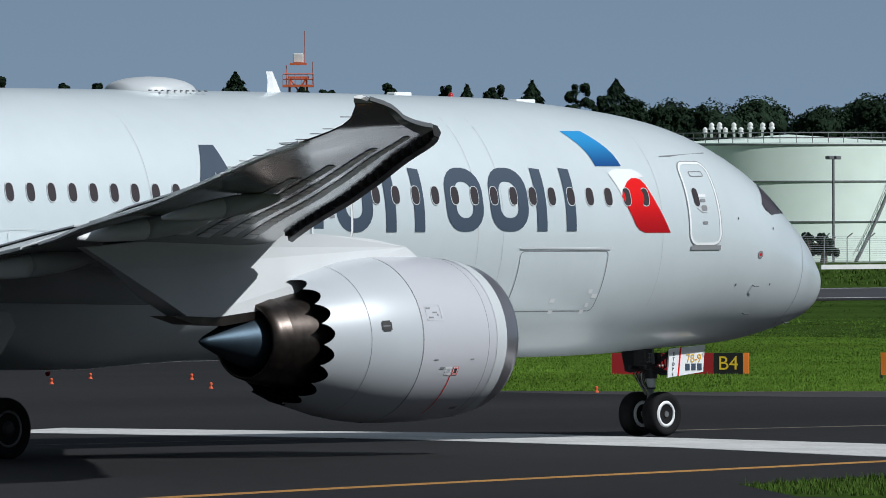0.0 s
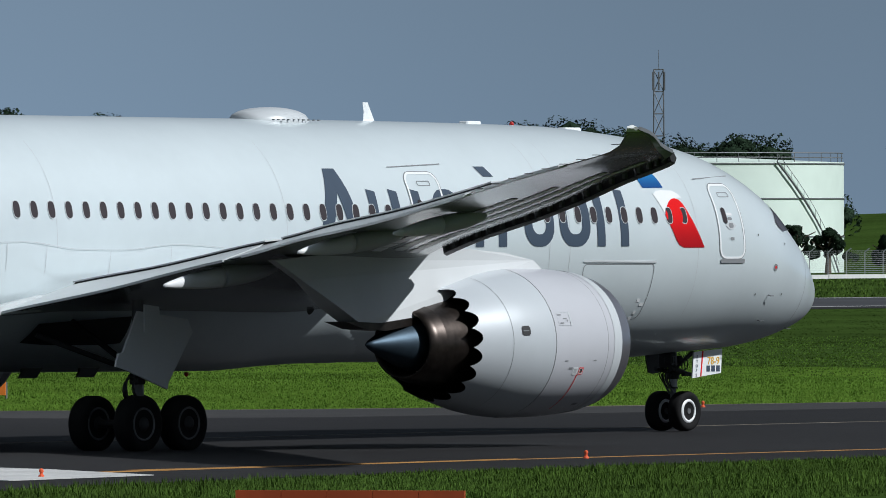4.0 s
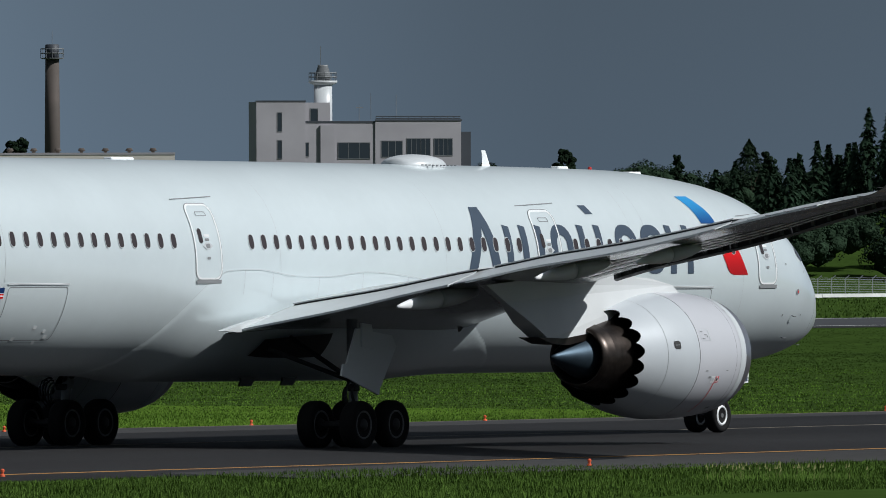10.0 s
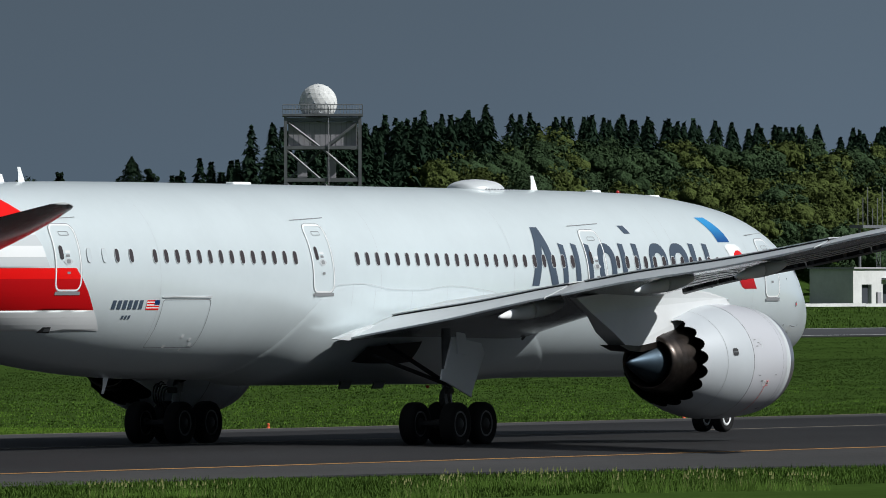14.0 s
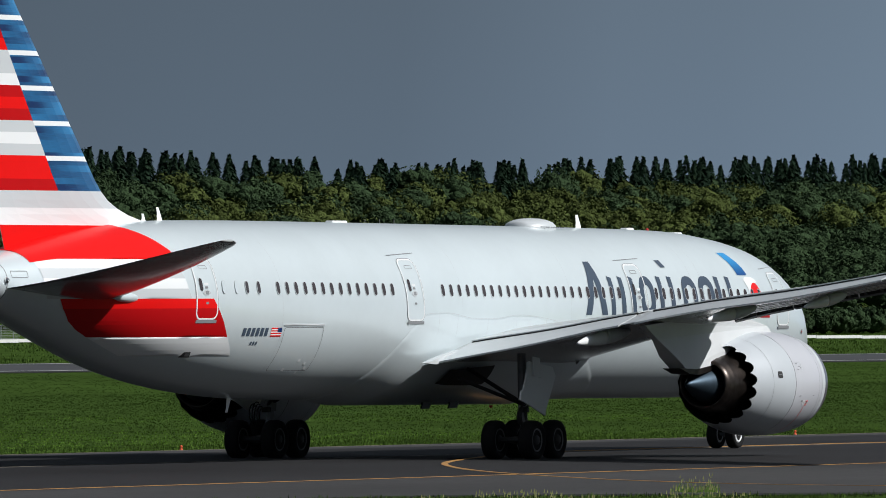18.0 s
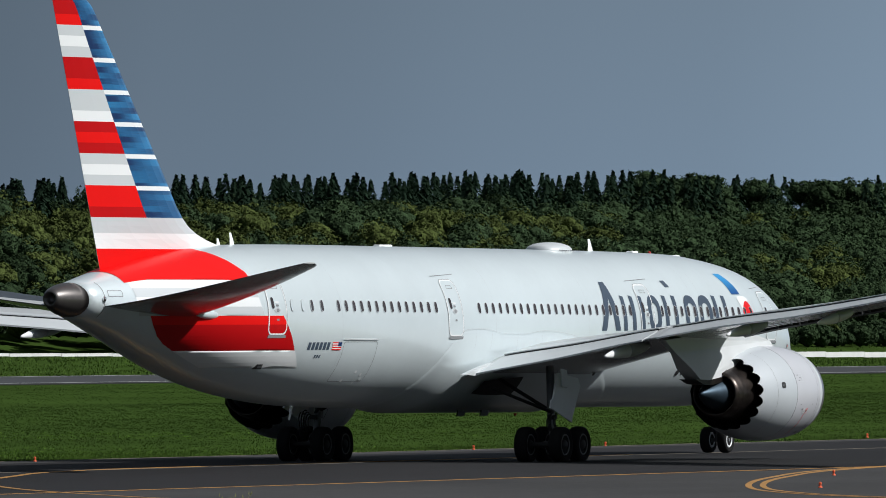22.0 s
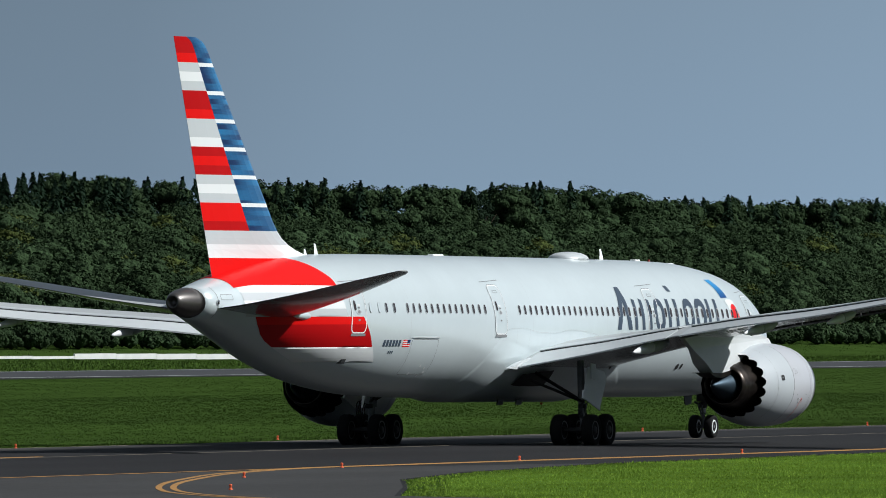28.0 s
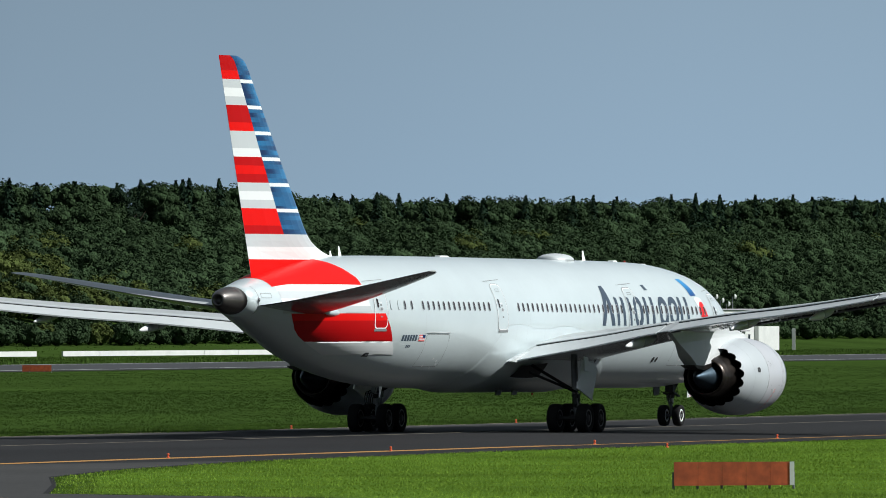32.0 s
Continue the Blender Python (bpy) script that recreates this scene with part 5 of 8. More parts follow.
decal("radome_joint", [(1.62, 2.5), (1.635, 2.5), (1.455, 3.6), (1.30, 4.4), (1.285, 4.4), (1.44, 3.6)], SEAM, fuselage, 0.01, step=0.06, label="fine joint round the nose radome")
decal("outflow_valve", [(50.4, 3.47), (49.85, 3.47), (49.95, 3.64), (50.3, 3.64)], DUCT, fuselage, 0.014, label="dark outflow valve")
decal("outflow_valve", [(50.15, 3.50), (49.9, 3.50), (49.95, 3.60), (50.2, 3.60)], STEEL, fuselage, 0.02)
decal("exhaust_port", rounded(14.05, 14.35, 3.05, 3.3, 0.11), DUCT, fuselage, 0.014, label="dark round outlet")
decal("exhaust_port", rounded(13.6, 13.85, 3.08, 3.3, 0.10), DUCT, fuselage, 0.014)


# flat black sheet paints the darkness of the wheel bay
decal("gear_bay", [(28.4, 2.3), (32.2, 2.3), (32.0, 2.95), (28.8, 3.1)], DUCT, airliner, 0.29, label="black sheet for the shade of the wheel bay", sides=(-1, 1))
# cockpit windows wrap round the nose
decal("cockpit_window", [(2.62, 5.74), (2.82, 5.68), (3.10, 5.45), (3.29, 5.27), (3.18, 5.14), (2.92, 5.03), (2.15, 5.06), (2.28, 5.3)], GLASS_COCK, fuselage, 0.016, step=0.04, long=0.1, label="dark cockpit side window", sides=(-1, 1))
decal("cockpit_window", [(2.06, 5.06), (1.30, 5.04), (1.50, 5.24), (1.90, 5.56), (2.46, 5.74), (2.18, 5.3)], GLASS_COCK, fuselage, 0.016, step=0.04, long=0.1, label="dark cockpit front window", sides=(-1, 1))
# dark lining of the unpainted tail
decal("tail_seam", [(60.3, 5.3), (60.33, 5.3), (60.33, 6.5), (60.3, 6.5)], SEAM, fuselage, 0.01)

# rounded fairings at the tailplane's roots, tail lamp
for side in (-1, 1):
    v, f = loft([[(-q, side * (float(WID(54.2)) * 0.96 + 0.02 + r * math.cos(a)), 5.36 + 0.02 * (q - 53.4) + r * math.sin(a)) for a in np.linspace(0, 2 * math.pi, 14, endpoint=False)] for q, r in ((53.5, 0.02), (53.58, 0.09), (53.8, 0.15), (54.2, 0.17), (54.8, 0.13), (55.2, 0.04))])
    mesh_object("root_bulb", v, f, PAINT, airliner, "rounded fairing at the tailplane's root", smooth=True)
    decal("access_panel", [rounded(59.3, 60.1, 6.0, 6.22, 0.05), rounded(59.32, 60.08, 6.02, 6.2, 0.04)], SEAM, fuselage, 0.012, sides=(side,))
    v, f = loft([[(-(q + r * math.cos(a)), side * (float(side_y(60.35, 5.92)) + h), 5.92 + r * math.sin(a)) for a in np.linspace(0, 2 * math.pi, 12, endpoint=False)] for q, r, h in ((60.35, 0.10, -0.02), (60.35, 0.09, 0.06), (60.37, 0.04, 0.10))])
    mesh_object("tail_lamp", v, f, CHROME, fuselage, "small clear tail lamp", smooth=True)

# roof: radome, blade aerials, beacon
rings = []
for s in np.linspace(19.5, 21.65, 15):
    t = (s - 19.5) / 2.15
    h = 0.29 * math.sin(math.pi * min(1, 0.04 + 0.92 * t)) ** 0.45
    w = 0.85 * math.sin(math.pi * (0.05 + 0.9 * t)) ** 0.5
    rings.append([(-s, w * math.cos(a), float(TOP(s)) - 0.12 + (h + 0.12) * max(0, math.sin(a)) ** 0.7 - 0.1 * (math.sin(a) < 0)) for a in np.linspace(0, 2 * math.pi, 20, endpoint=False)])
v, f = loft(rings)
mesh_object("roof_radome", v, f, PALE, fuselage, "pale grey satellite radome on the roof", smooth=True)
for k in range(10):
    s = 19.7 + 0.19 * k
    part("fastener", boxes(((-s - 0.02, -0.87, float(TOP(s)) - 0.04), (-s + 0.02, -0.80, float(TOP(s)) - 0.01))), SEAM, fuselage)


def blade(s, h, c, y=0.0, down=False):
    z = float(LOW(s)) + 0.06 if down else float(TOP(s)) - 0.03
    d = -1 if down else 1
    rings = []
    for t, cc in ((0, c), (0.55, c * 0.6), (1, c * 0.42)):
        x = s + (0.55 * h * t)
        rings.append([(-x, y - 0.03 * (1 - 0.5 * t), z + d * h * t), (-(x + cc * 0.5), y - 0.035 * (1 - 0.5 * t), z + d * h * t), (-(x + cc), y, z + d * h * t), (-(x + cc * 0.5), y + 0.035 * (1 - 0.5 * t), z + d * h * t)])
    v, f = loft(rings)
    mesh_object("blade_aerial", v, f, WHITE, fuselage, "white blade aerial")


blade(16.55, 0.48, 0.42)
blade(47.95, 0.45, 0.34)
blade(49.1, 0.26, 0.28)
blade(43.5, 0.52, 0.3, -0.2, True)
for s in (27.8, 29.88):
    out = [(s, 2.06), (s + 0.8, 2.06), (s + 0.82, 1.8), (s + 0.92, 1.66), (s + 0.3, 1.66), (s + 0.03, 1.95)]
    v, f = loft([[(-x, y, z) for x, z in out] for y in (-0.85, -0.79)])
    mesh_object("belly_fin", v, f, DUCT, fuselage, "dark swept fin under the belly")
for s, w in ((8.85, 0.32), (35.4, 0.55), (12.8, 0.28)):
    part("roof_aerial", boxes(((-s - w, -0.14, float(TOP(s)) - 0.06), (-s + w, 0.14, float(TOP(s)) + 0.06), 0.03)), WHITE, fuselage, "flat white roof aerial")


def beacon(z, s, up):
    v, f = loft([[(-s + r * math.cos(a), r * math.sin(a), z + up * h) for a in np.linspace(0, 2 * math.pi, 14, endpoint=False)] for r, h in ((0.06, 0), (0.06, 0.04), (0.045, 0.08), (0.02, 0.10))])
    return mesh_object("beacon", v, f, BEACON, fuselage, "small red anti-collision light", smooth=True)


beacon(float(TOP(11.15)) - 0.01, 11.15, 1)
beacon(1.72, 23.7, -1)

# vent under the wing root, flap edge, wing joints
decal("vent", rounded(21.88, 22.12, 3.08, 3.32, 0.11), DUCT, fuselage, 0.035, label="dark round vent in the fairing")
for side, wing in zip((-1, 1), wings):
    # pale trailing-edge flap band, with a black strip painting the shaded gap before it
    for a, b, name in ((3.0, 9.5, "flap"), (10.1, 21.9, "flap"), (22.2, 26.4, "aileron")):
        v, k = [], 14
        for y in np.linspace(a, b, k):
            v += [tuple(wing_top(y, 0.805, side, 0.03)), tuple(wing_top(y, 0.9, side, 0.02)), tuple(wing_point(y, 1.008, side, 0.03)), tuple(wing_point(y, 1.008, side, -0.03)), tuple(wing_point(y, 0.9, side, -0.02))]
        f = [(5 * i + j, 5 * i + (j + 1) % 5, 5 * i + 5 + (j + 1) % 5, 5 * i + 5 + j) for i in range(k - 1) for j in range(5)] + [(0, 1, 2, 3, 4), tuple(5 * k - 5 + j for j in range(5))]
        mesh_object(name, v, f, FLAP, wing, "pale grey lowered %s" % name, smooth=False)
        if name == "aileron":
            continue
        # spoiler panels lie over the gap before the flap
        v = []
        for y in np.linspace(a, b, k):
            v += [tuple(wing_top(y, 0.64, side, 0.012)), tuple(wing_top(y, 0.80, side, 0.10)), tuple(wing_top(y, 0.80, side, 0.065)), tuple(wing_top(y, 0.66, side, 0.0))]
        f = [(4 * i + j, 4 * i + (j + 1) % 4, 4 * i + 4 + (j + 1) % 4, 4 * i + 4 + j) for i in range(k - 1) for j in range(4)] + [(0, 1, 2, 3), tuple(4 * k - 4 + j for j in range(4))]
        mesh_object("spoiler", v, f, FLAP, wing, "pale grey spoiler panels")
        # black strip stands in for shade in the gap
        v = []
        for y in np.linspace(a, b, k):
            v += [tuple(wing_top(y, 0.788, side, 0.075)), tuple(wing_top(y, 0.804, side, 0.0))]
        mesh_object("flap_gap", v, [(2 * i, 2 * i + 1, 2 * i + 3, 2 * i + 2) for i in range(k - 1)], DUCT, wing, "black strip for the shade in the gap before the flap")
    # pale end of the flap at the body
    v, f = loft([[(-x, side * y, z) for x, z in [(32.4, 3.62), (33.4, 3.48), (34.2, 3.34), (34.9, 3.20), (34.2, 3.16), (32.6, 3.24)]] for y in (2.84, 3.06)])
    mesh_object("root_fairing", v, f, FLAP, wing, "white pointed fairing at the flap's end")
    # bare metal edge of the tip and its small lamp
    v, f = [], []
    for t in np.linspace(0, 1, 8):
        y = 28.9 + 0.93 * t
        p = wing_point(y, 0.0, side, 0.0)
        q = wing_point(y, 0.16 + 0.5 * t, side, 0.035)
        v += [tuple(p + Vector((0.03, 0, 0.0))), tuple(q + Vector((0, 0, 0.03)))]
    f = [(2 * i, 2 * i + 1, 2 * i + 3, 2 * i + 2) for i in range(7)]
    mesh_object("tip_edge", v, f, CHROME, wing, "bare metal wing tip edge")
    for y in np.linspace(22.8, 29.2, 9):
        p = wing_point(y, 1.0, side)
        part("static_wick", rods([(p, p + Vector((-0.3, 0, 0.0)))], 0.008, 4), DUCT, wing)

# engine cowling marks
for side, eng in zip((-1, 1), engines):
    cy = -9.6 if side < 0 else 9.25
    def cowl_patch(name, x0, x1, a0, a1, material, label=""):
        v = []
        k = 5
        for i in range(k + 1):
            a = radians(a0 + (a1 - a0) * i / k)
            for x in (x0, x1):
                rr = float(np.interp(x, [20.85, 21.05, 21.4, 21.9, 22.6, 23.35, 24.0, 24.6, 25.1, 25.6], [1.53, 1.68, 1.757, 1.82, 1.87, 1.885, 1.875, 1.82, 1.735, 1.605])) + 0.008
                v.append((-x, cy + side * rr * math.cos(a), 2.46 + rr * 0.93 * math.sin(a)))
        f = [(2 * i, 2 * i + 1, 2 * i + 3, 2 * i + 2) for i in range(k)]
        mesh_object(name, v, f, material, eng, label)
    cowl_patch("vent_hole", 24.89, 25.09, 6.5, 14.5, DUCT, label="dark square vent")
    cowl_patch("vent_hole", 24.86, 25.12, 7.6, 13.4, DUCT)
    cowl_patch("vent_bar", 24.9, 25.08, 10.1, 10.9, STEEL)
    for x0, x1, a0, a1 in ((23.4, 23.44, 13.5, 24), (23.86, 23.87, 13.5, 24), (23.4, 23.87, 13.5, 13.8), (23.4, 23.87, 23.7, 24)):
        cowl_patch("placard", x0, x1, a0, a1, PALE)
    for x0, a0 in ((23.68, 15.0), (23.72, 21.6), (23.55, 18.5)):
        cowl_patch("placard_bar", x0, x0 + 0.13, a0, a0 + 0.9, SEAM)
    cowl_patch("placard_bar", 23.52, 23.56, 16.5, 18, SEAM)
    for k in range(2):
        cowl_patch("warning_mark", 23.10 - 0.22 * k, 23.27 - 0.22 * k, -25, -19, RED if k else WHITE, label="small warning placard")
        cowl_patch("warning_mark", 23.115 - 0.22 * k, 23.255 - 0.22 * k, -24.6, -19.4, WHITE if k else PALE)
        cowl_patch("warning_mark", 23.14 - 0.22 * k, 23.23 - 0.22 * k, -23.6, -20.4, DUCT if k else NACELLE_BACK)
    cowl_patch("placard_bar", 23.32, 23.45, -20.6, -18.9, SEAM)
    for x0 in (23.55, 22.45):
        cowl_patch("small_catch", x0, x0 + 0.12, -14.2, -13.4, SEAM)
    cowl_patch("red_line", 23.06, 23.09, -62, -25, RED, label="thin red line")
    for x, r in ((25.36, 1.669), (22.0, 1.829)):
        v, f = loft(lathe([(x, r), (x + 0.014, r)], (0, cy, 2.46), 64, 0.93), False)
        mesh_object("cowl_joint", v, f, SEAM, eng, "thin panel joint", smooth=True)
    cowl_patch("cowl_joint", 21.42, 23.3, -84.5, -84, SEAM)
    v, f = loft(lathe([(21.39, 1.757), (21.5, 1.782), (21.74, 1.808)], (0, cy, 2.46), 64, 0.93), False)
    mesh_object("lip_ring", v, f, PALE, eng, "pale ring behind the lip", smooth=True)
    cowl_patch("latch", 22.2, 22.4, -58, -55, SEAM)
    cowl_patch("drain", 24.1, 24.2, -88, -84, DUCT)


# ---- far buildings and structures ----
def thing(name, label, category, group=""):
    return tagged(new(name), label, category, group)


def square_up(t, x, y, deep=None, turn=0.0):
    """Turns a thing that was laid out along x to face down the line from the field's near side, at its true width."""
    a = math.atan2(x, y)
    k = math.cos(a)
    m = Matrix.Translation((x, y, 0)) @ Matrix.Rotation(radians(turn) - a, 4, "Z") @ Matrix.Diagonal((k / math.cos(radians(turn)), deep or k, 1, 1)) @ Matrix.Translation((-x, -y, 0))
    for o in t.children_recursive:
        if o.type == "MESH":
            o.data.transform(m @ o.matrix_basis)
            o.matrix_basis = Matrix.Identity(4)
    return t


def railing(parent, points, h=1.1, material=STEEL, gap=3.0):
    """A rail of posts and two bars along points."""
    posts, bars = [], []
    for a, b in zip(points, points[1:]):
        a, b = Vector(a), Vector(b)
        n = max(1, round((b - a).length / gap))
        for i in range(n):
            p = a + (b - a) * i / n
            posts.append((p, p + Vector((0, 0, h))))
        for k in (0.5, 1.0):
            bars.append((a + Vector((0, 0, h * k)), b + Vector((0, 0, h * k))))
    part("railing", rods(posts + bars, 0.06, 4), material, parent, "steel railing")


def tank(cx, cy, r, h, material, cowls=(), stair=None, label="", writing=False):
    t = thing("fuel_tank", label, "storage tank", "fuel tanks")
    n = 64
    circ = [(cx + r * math.cos(2 * math.pi * i / n), cy + r * math.sin(2 * math.pi * i / n)) for i in range(n)]
    v, f = loft([[(x, y, z) for x, y in circ] for z in (0, h * 0.34, h * 0.67, h)], False)
    mesh_object("shell", v, f, material, t, "painted steel tank wall", smooth=True)
    v = [(x, y, h) for x, y in circ] + [(cx, cy, h + 0.9)]
    mesh_object("roof", v, [(i, (i + 1) % n, n) for i in range(n)], material, t, "low conical tank roof", smooth=True)
    for z in (h * 0.67, h - 0.25, h * 0.33):
        rr = r + 0.16
        ring = [[(cx + q * math.cos(2 * math.pi * i / n), cy + q * math.sin(2 * math.pi * i / n), zz) for i in range(n)] for q, zz in ((r, z), (rr, z), (rr, z + 0.14), (r, z + 0.14))]
        v, f = loft(ring, False)
        mesh_object("ring_girder", v, f, STEEL, t)
    half = [(cx + (r - 0.2) * math.cos(a), cy + (r - 0.2) * math.sin(a), h) for a in np.linspace(math.pi, 2 * math.pi, 26)]
    railing(t, half, 1.0)
    for x, z, s in cowls:
        v, f = loft([[(cx + x + q * s * math.cos(a), cy - r * 0.45 + q * s * math.sin(a), h + 0.5 + zz * s) for a in np.linspace(0, 2 * math.pi, 12, endpoint=False)]
                     for q, zz in ((0.28, 0), (0.28, 0.6 + z), (0.62, 0.65 + z), (0.62, 0.9 + z), (0.4, 1.05 + z), (0.55, 1.15 + z), (0.5, 1.4 + z), (0.1, 1.6 + z))])
        mesh_object("roof_cowl", v, f, ROOF_WHITE, t, "white mushroom vent", smooth=True)
    if stair is not None:
        a0, a1 = stair
        pts = [(cx + (r + 0.5) * math.cos(a), cy + (r + 0.5) * math.sin(a), h * (1 - k)) for a, k in ((a0 + (a1 - a0) * i / 12, i / 12) for i in range(13))]
        bm = bmesh.new()
        for a, b in zip(pts, pts[1:]):
            rod(bm, a, b, 0.16, 4)
            rod(bm, Vector(a) + Vector((0, 0, 1)), Vector(b) + Vector((0, 0, 1)), 0.05, 4)
            rod(bm, a, Vector(a) + Vector((0, 0, 1)), 0.04, 4)
        part("stair", bm, STEEL, t, "spiral steel stair")
    if writing:
        for s, z in (("TA-402", 4.75), ("JET A-1", 3.35)):
            a = -2.125
            m = Matrix.Translation((cx + (r + 0.4) * math.cos(a), cy + (r + 0.4) * math.sin(a), z)) @ Matrix(((1, 0, 0, 0), (0, 0, -1, 0), (0, 1, 0, 0), (0, 0, 0, 1))) @ Matrix.Rotation(-0.554, 4, "Y")
            lettering(s, 0.8 if s[0] == "T" else 0.62, m, SLATE, t)
        for dx in (-0.9, 0.7):
            a = -2.125
            part("bar", boxes(((cx + r * math.cos(a) + dx, cy + r * math.sin(a) - 0.25, 5.8), (cx + r * math.cos(a) + dx + 0.6, cy + r * math.sin(a) + 0.1, 6.5))), SLATE, t)
    return square_up(t, cx, cy - r)


COWLS = [(-9 + 1.5 * i, 0.25 * (i % 3), 0.8 + 0.15 * (i % 2)) for i in range(9)]
tank(907, 800, 20, 11.8, TANK_GREEN, [(-12.7, 0.0, 0.7), (-11.7, 0.5, 0.75), (-10.5, 0.55, 0.75), (-9.6, 0.0, 0.7), (-8.3, 0.5, 0.75), (-7.2, 0.0, 0.7), (-5.8, 0.55, 0.75), (-3.9, 0.5, 0.75), (-2.5, 0.55, 0.75)], (-0.5, -1.04), "pale green round fuel tank with white roof vents")
tank(944.4, 789.9, 28.9, 11.8, TANK_TEAL, [(x + 6, z, s) for x, z, s in COWLS[:6]], (-1.228, -0.649), "blue-green round fuel tank with dark lettering", True)
tank(1043.3, 809.8, 33.8, 12.2, TANK_GREEN, [(x - 4, z, s) for x, z, s in COWLS], (-0.9, -0.3), "broad pale green fuel tank with white roof vents")
tank(868, 812, 20, 11.6, TANK_GREEN, (), None, "pale green round fuel tank")


def pane_grid(parent, x0, x1, z0, z1, y, nx=1, frame_material=STEEL):
    w = part("window", boxes(((x0, y - 0.03, z0), (x1, y + 0.25, z1))), PANE, parent, "dark glazed window")
    bars = [((x0 - 0.08, y - 0.09, z0 - 0.1), (x1 + 0.08, y - 0.02, z0)), ((x0 - 0.08, y - 0.09, z1), (x1 + 0.08, y - 0.02, z1 + 0.1))]
    for i in range(nx + 1):
        x = x0 + (x1 - x0) * i / nx
        bars.append(((x - 0.05, y - 0.09, z0), (x + 0.05, y - 0.02, z1)))
    part("window_frame", boxes(*bars), frame_material, w)


def build_plant():
    """Beige process building with a stair tower and ducts."""
    b = thing("plant_building", "tall beige concrete process building with ducts", "building")
    part("wall", boxes(((1131.8, 800, 0), (1155.2, 818, 24.8))), BEIGE, b, "stained beige wall")
    part("upper_storey", boxes(((1144.4, 800.5, 24.8), (1155.0, 816, 29.1))), BEIGE, b, "beige roof storey")
    part("cornice", boxes(((1131.6, 799.8, 24.75), (1155.4, 800.4, 24.98)), ((1144.2, 800.2, 29.05), (1155.2, 800.7, 29.25))), BROWN, b)
    part("roof_house", boxes(((1132.3, 803, 24.8), (1144.3, 815, 26.4))), DARK_STEEL, b, "dark clad roof house")
    part("roof_house_cap", boxes(((1132.1, 802.8, 26.4), (1144.3, 815.2, 26.65))), GREY_WALL, b)
    part("stair_tower", boxes(((1128.6, 802, 0), (1131.7, 812, 24.0))), GREY_WALL, b, "brown side tower")
    part("low_wing", boxes(((1121.8, 803, 0), (1128.7, 815, 18.8))), BEIGE, b, "low beige side wing")
    part("annex", boxes(((1136, 794, 0), (1160.2, 799.9, 16.5))), BEIGE_LIGHT, b, "cream annex with a flat roof")
    part("annex_step", boxes(((1146.5, 796, 16.5), (1160.2, 799.9, 18.2))), BEIGE, b)
    for x, z in ((1133.0, 21.9), (1143.6, 21.9), (1133.0, 18.3), (1143.6, 18.3)):
        pane_grid(b, x, x + 1.5, z - 0.42, z + 0.42, 799.9, 1)
    for x in (1146.6, 1151.4):
        part("louvre", boxes(((x, 800.2, 25.3), (x + 1.7, 800.6, 26.8))), STEEL, b, "grey louvred vent")
    pane_grid(b, 1136.2, 1137.6, 22.4, 23.2, 799.9, 1)
    part("ladder", rods([((1140.6, 799.6, 15), (1140.6, 799.6, 24.6)), ((1141.3, 799.6, 15), (1141.3, 799.6, 24.6))] + [((1140.6, 799.6, 15 + 0.5 * i), (1141.3, 799.6, 15 + 0.5 * i)) for i in range(19)], 0.06, 4), STEEL, b, "caged steel ladder")
    bm = bmesh.new()
    rod(bm, (1155.0, 799.2, 17.5), (1155.0, 799.2, 20.2), 1.35, 14)
    part("filter_drum", bm, DARK_STEEL, b, "dark filter drum")
    pts = [(1155.4, 799.2, 20.2), (1155.4, 799.2, 21.9), (1155.0, 799.2, 22.6), (1154.0, 799.4, 22.9)]
    bm = bmesh.new()
    for a, c in zip(pts, pts[1:]):
        rod(bm, a, c, 0.55, 12)
    part("duct", bm, STEEL, b, "bent grey duct")
    for i in range(6):
        x = 1138 + 2.6 * i
        part("roof_unit", boxes(((x, 795, 16.5), (x + 1.3, 797, 17.6 + 0.35 * (i % 3)), 0.05)), GREY_WALL if i % 2 else BEIGE, b, "small rooftop machine")
    bm = bmesh.new()
    rod(bm, (1147.6, 806, 29.1), (1147.6, 806, 30.3), 1.25, 16)
    part("vent_stack", bm, STEEL, b, "short grey vent stack")
    railing(b, [(1136.2, 794.2, 16.5), (1146, 794.2, 16.5)], 1.0)
    pane_grid(b, 1138.6, 1141.4, 13.1, 14.2, 793.9, 2)
    pane_grid(b, 1152.2, 1153.6, 11.3, 12.6, 793.9, 1)
    square_up(b, 1143.5, 800, 0.25, 0)


build_plant()


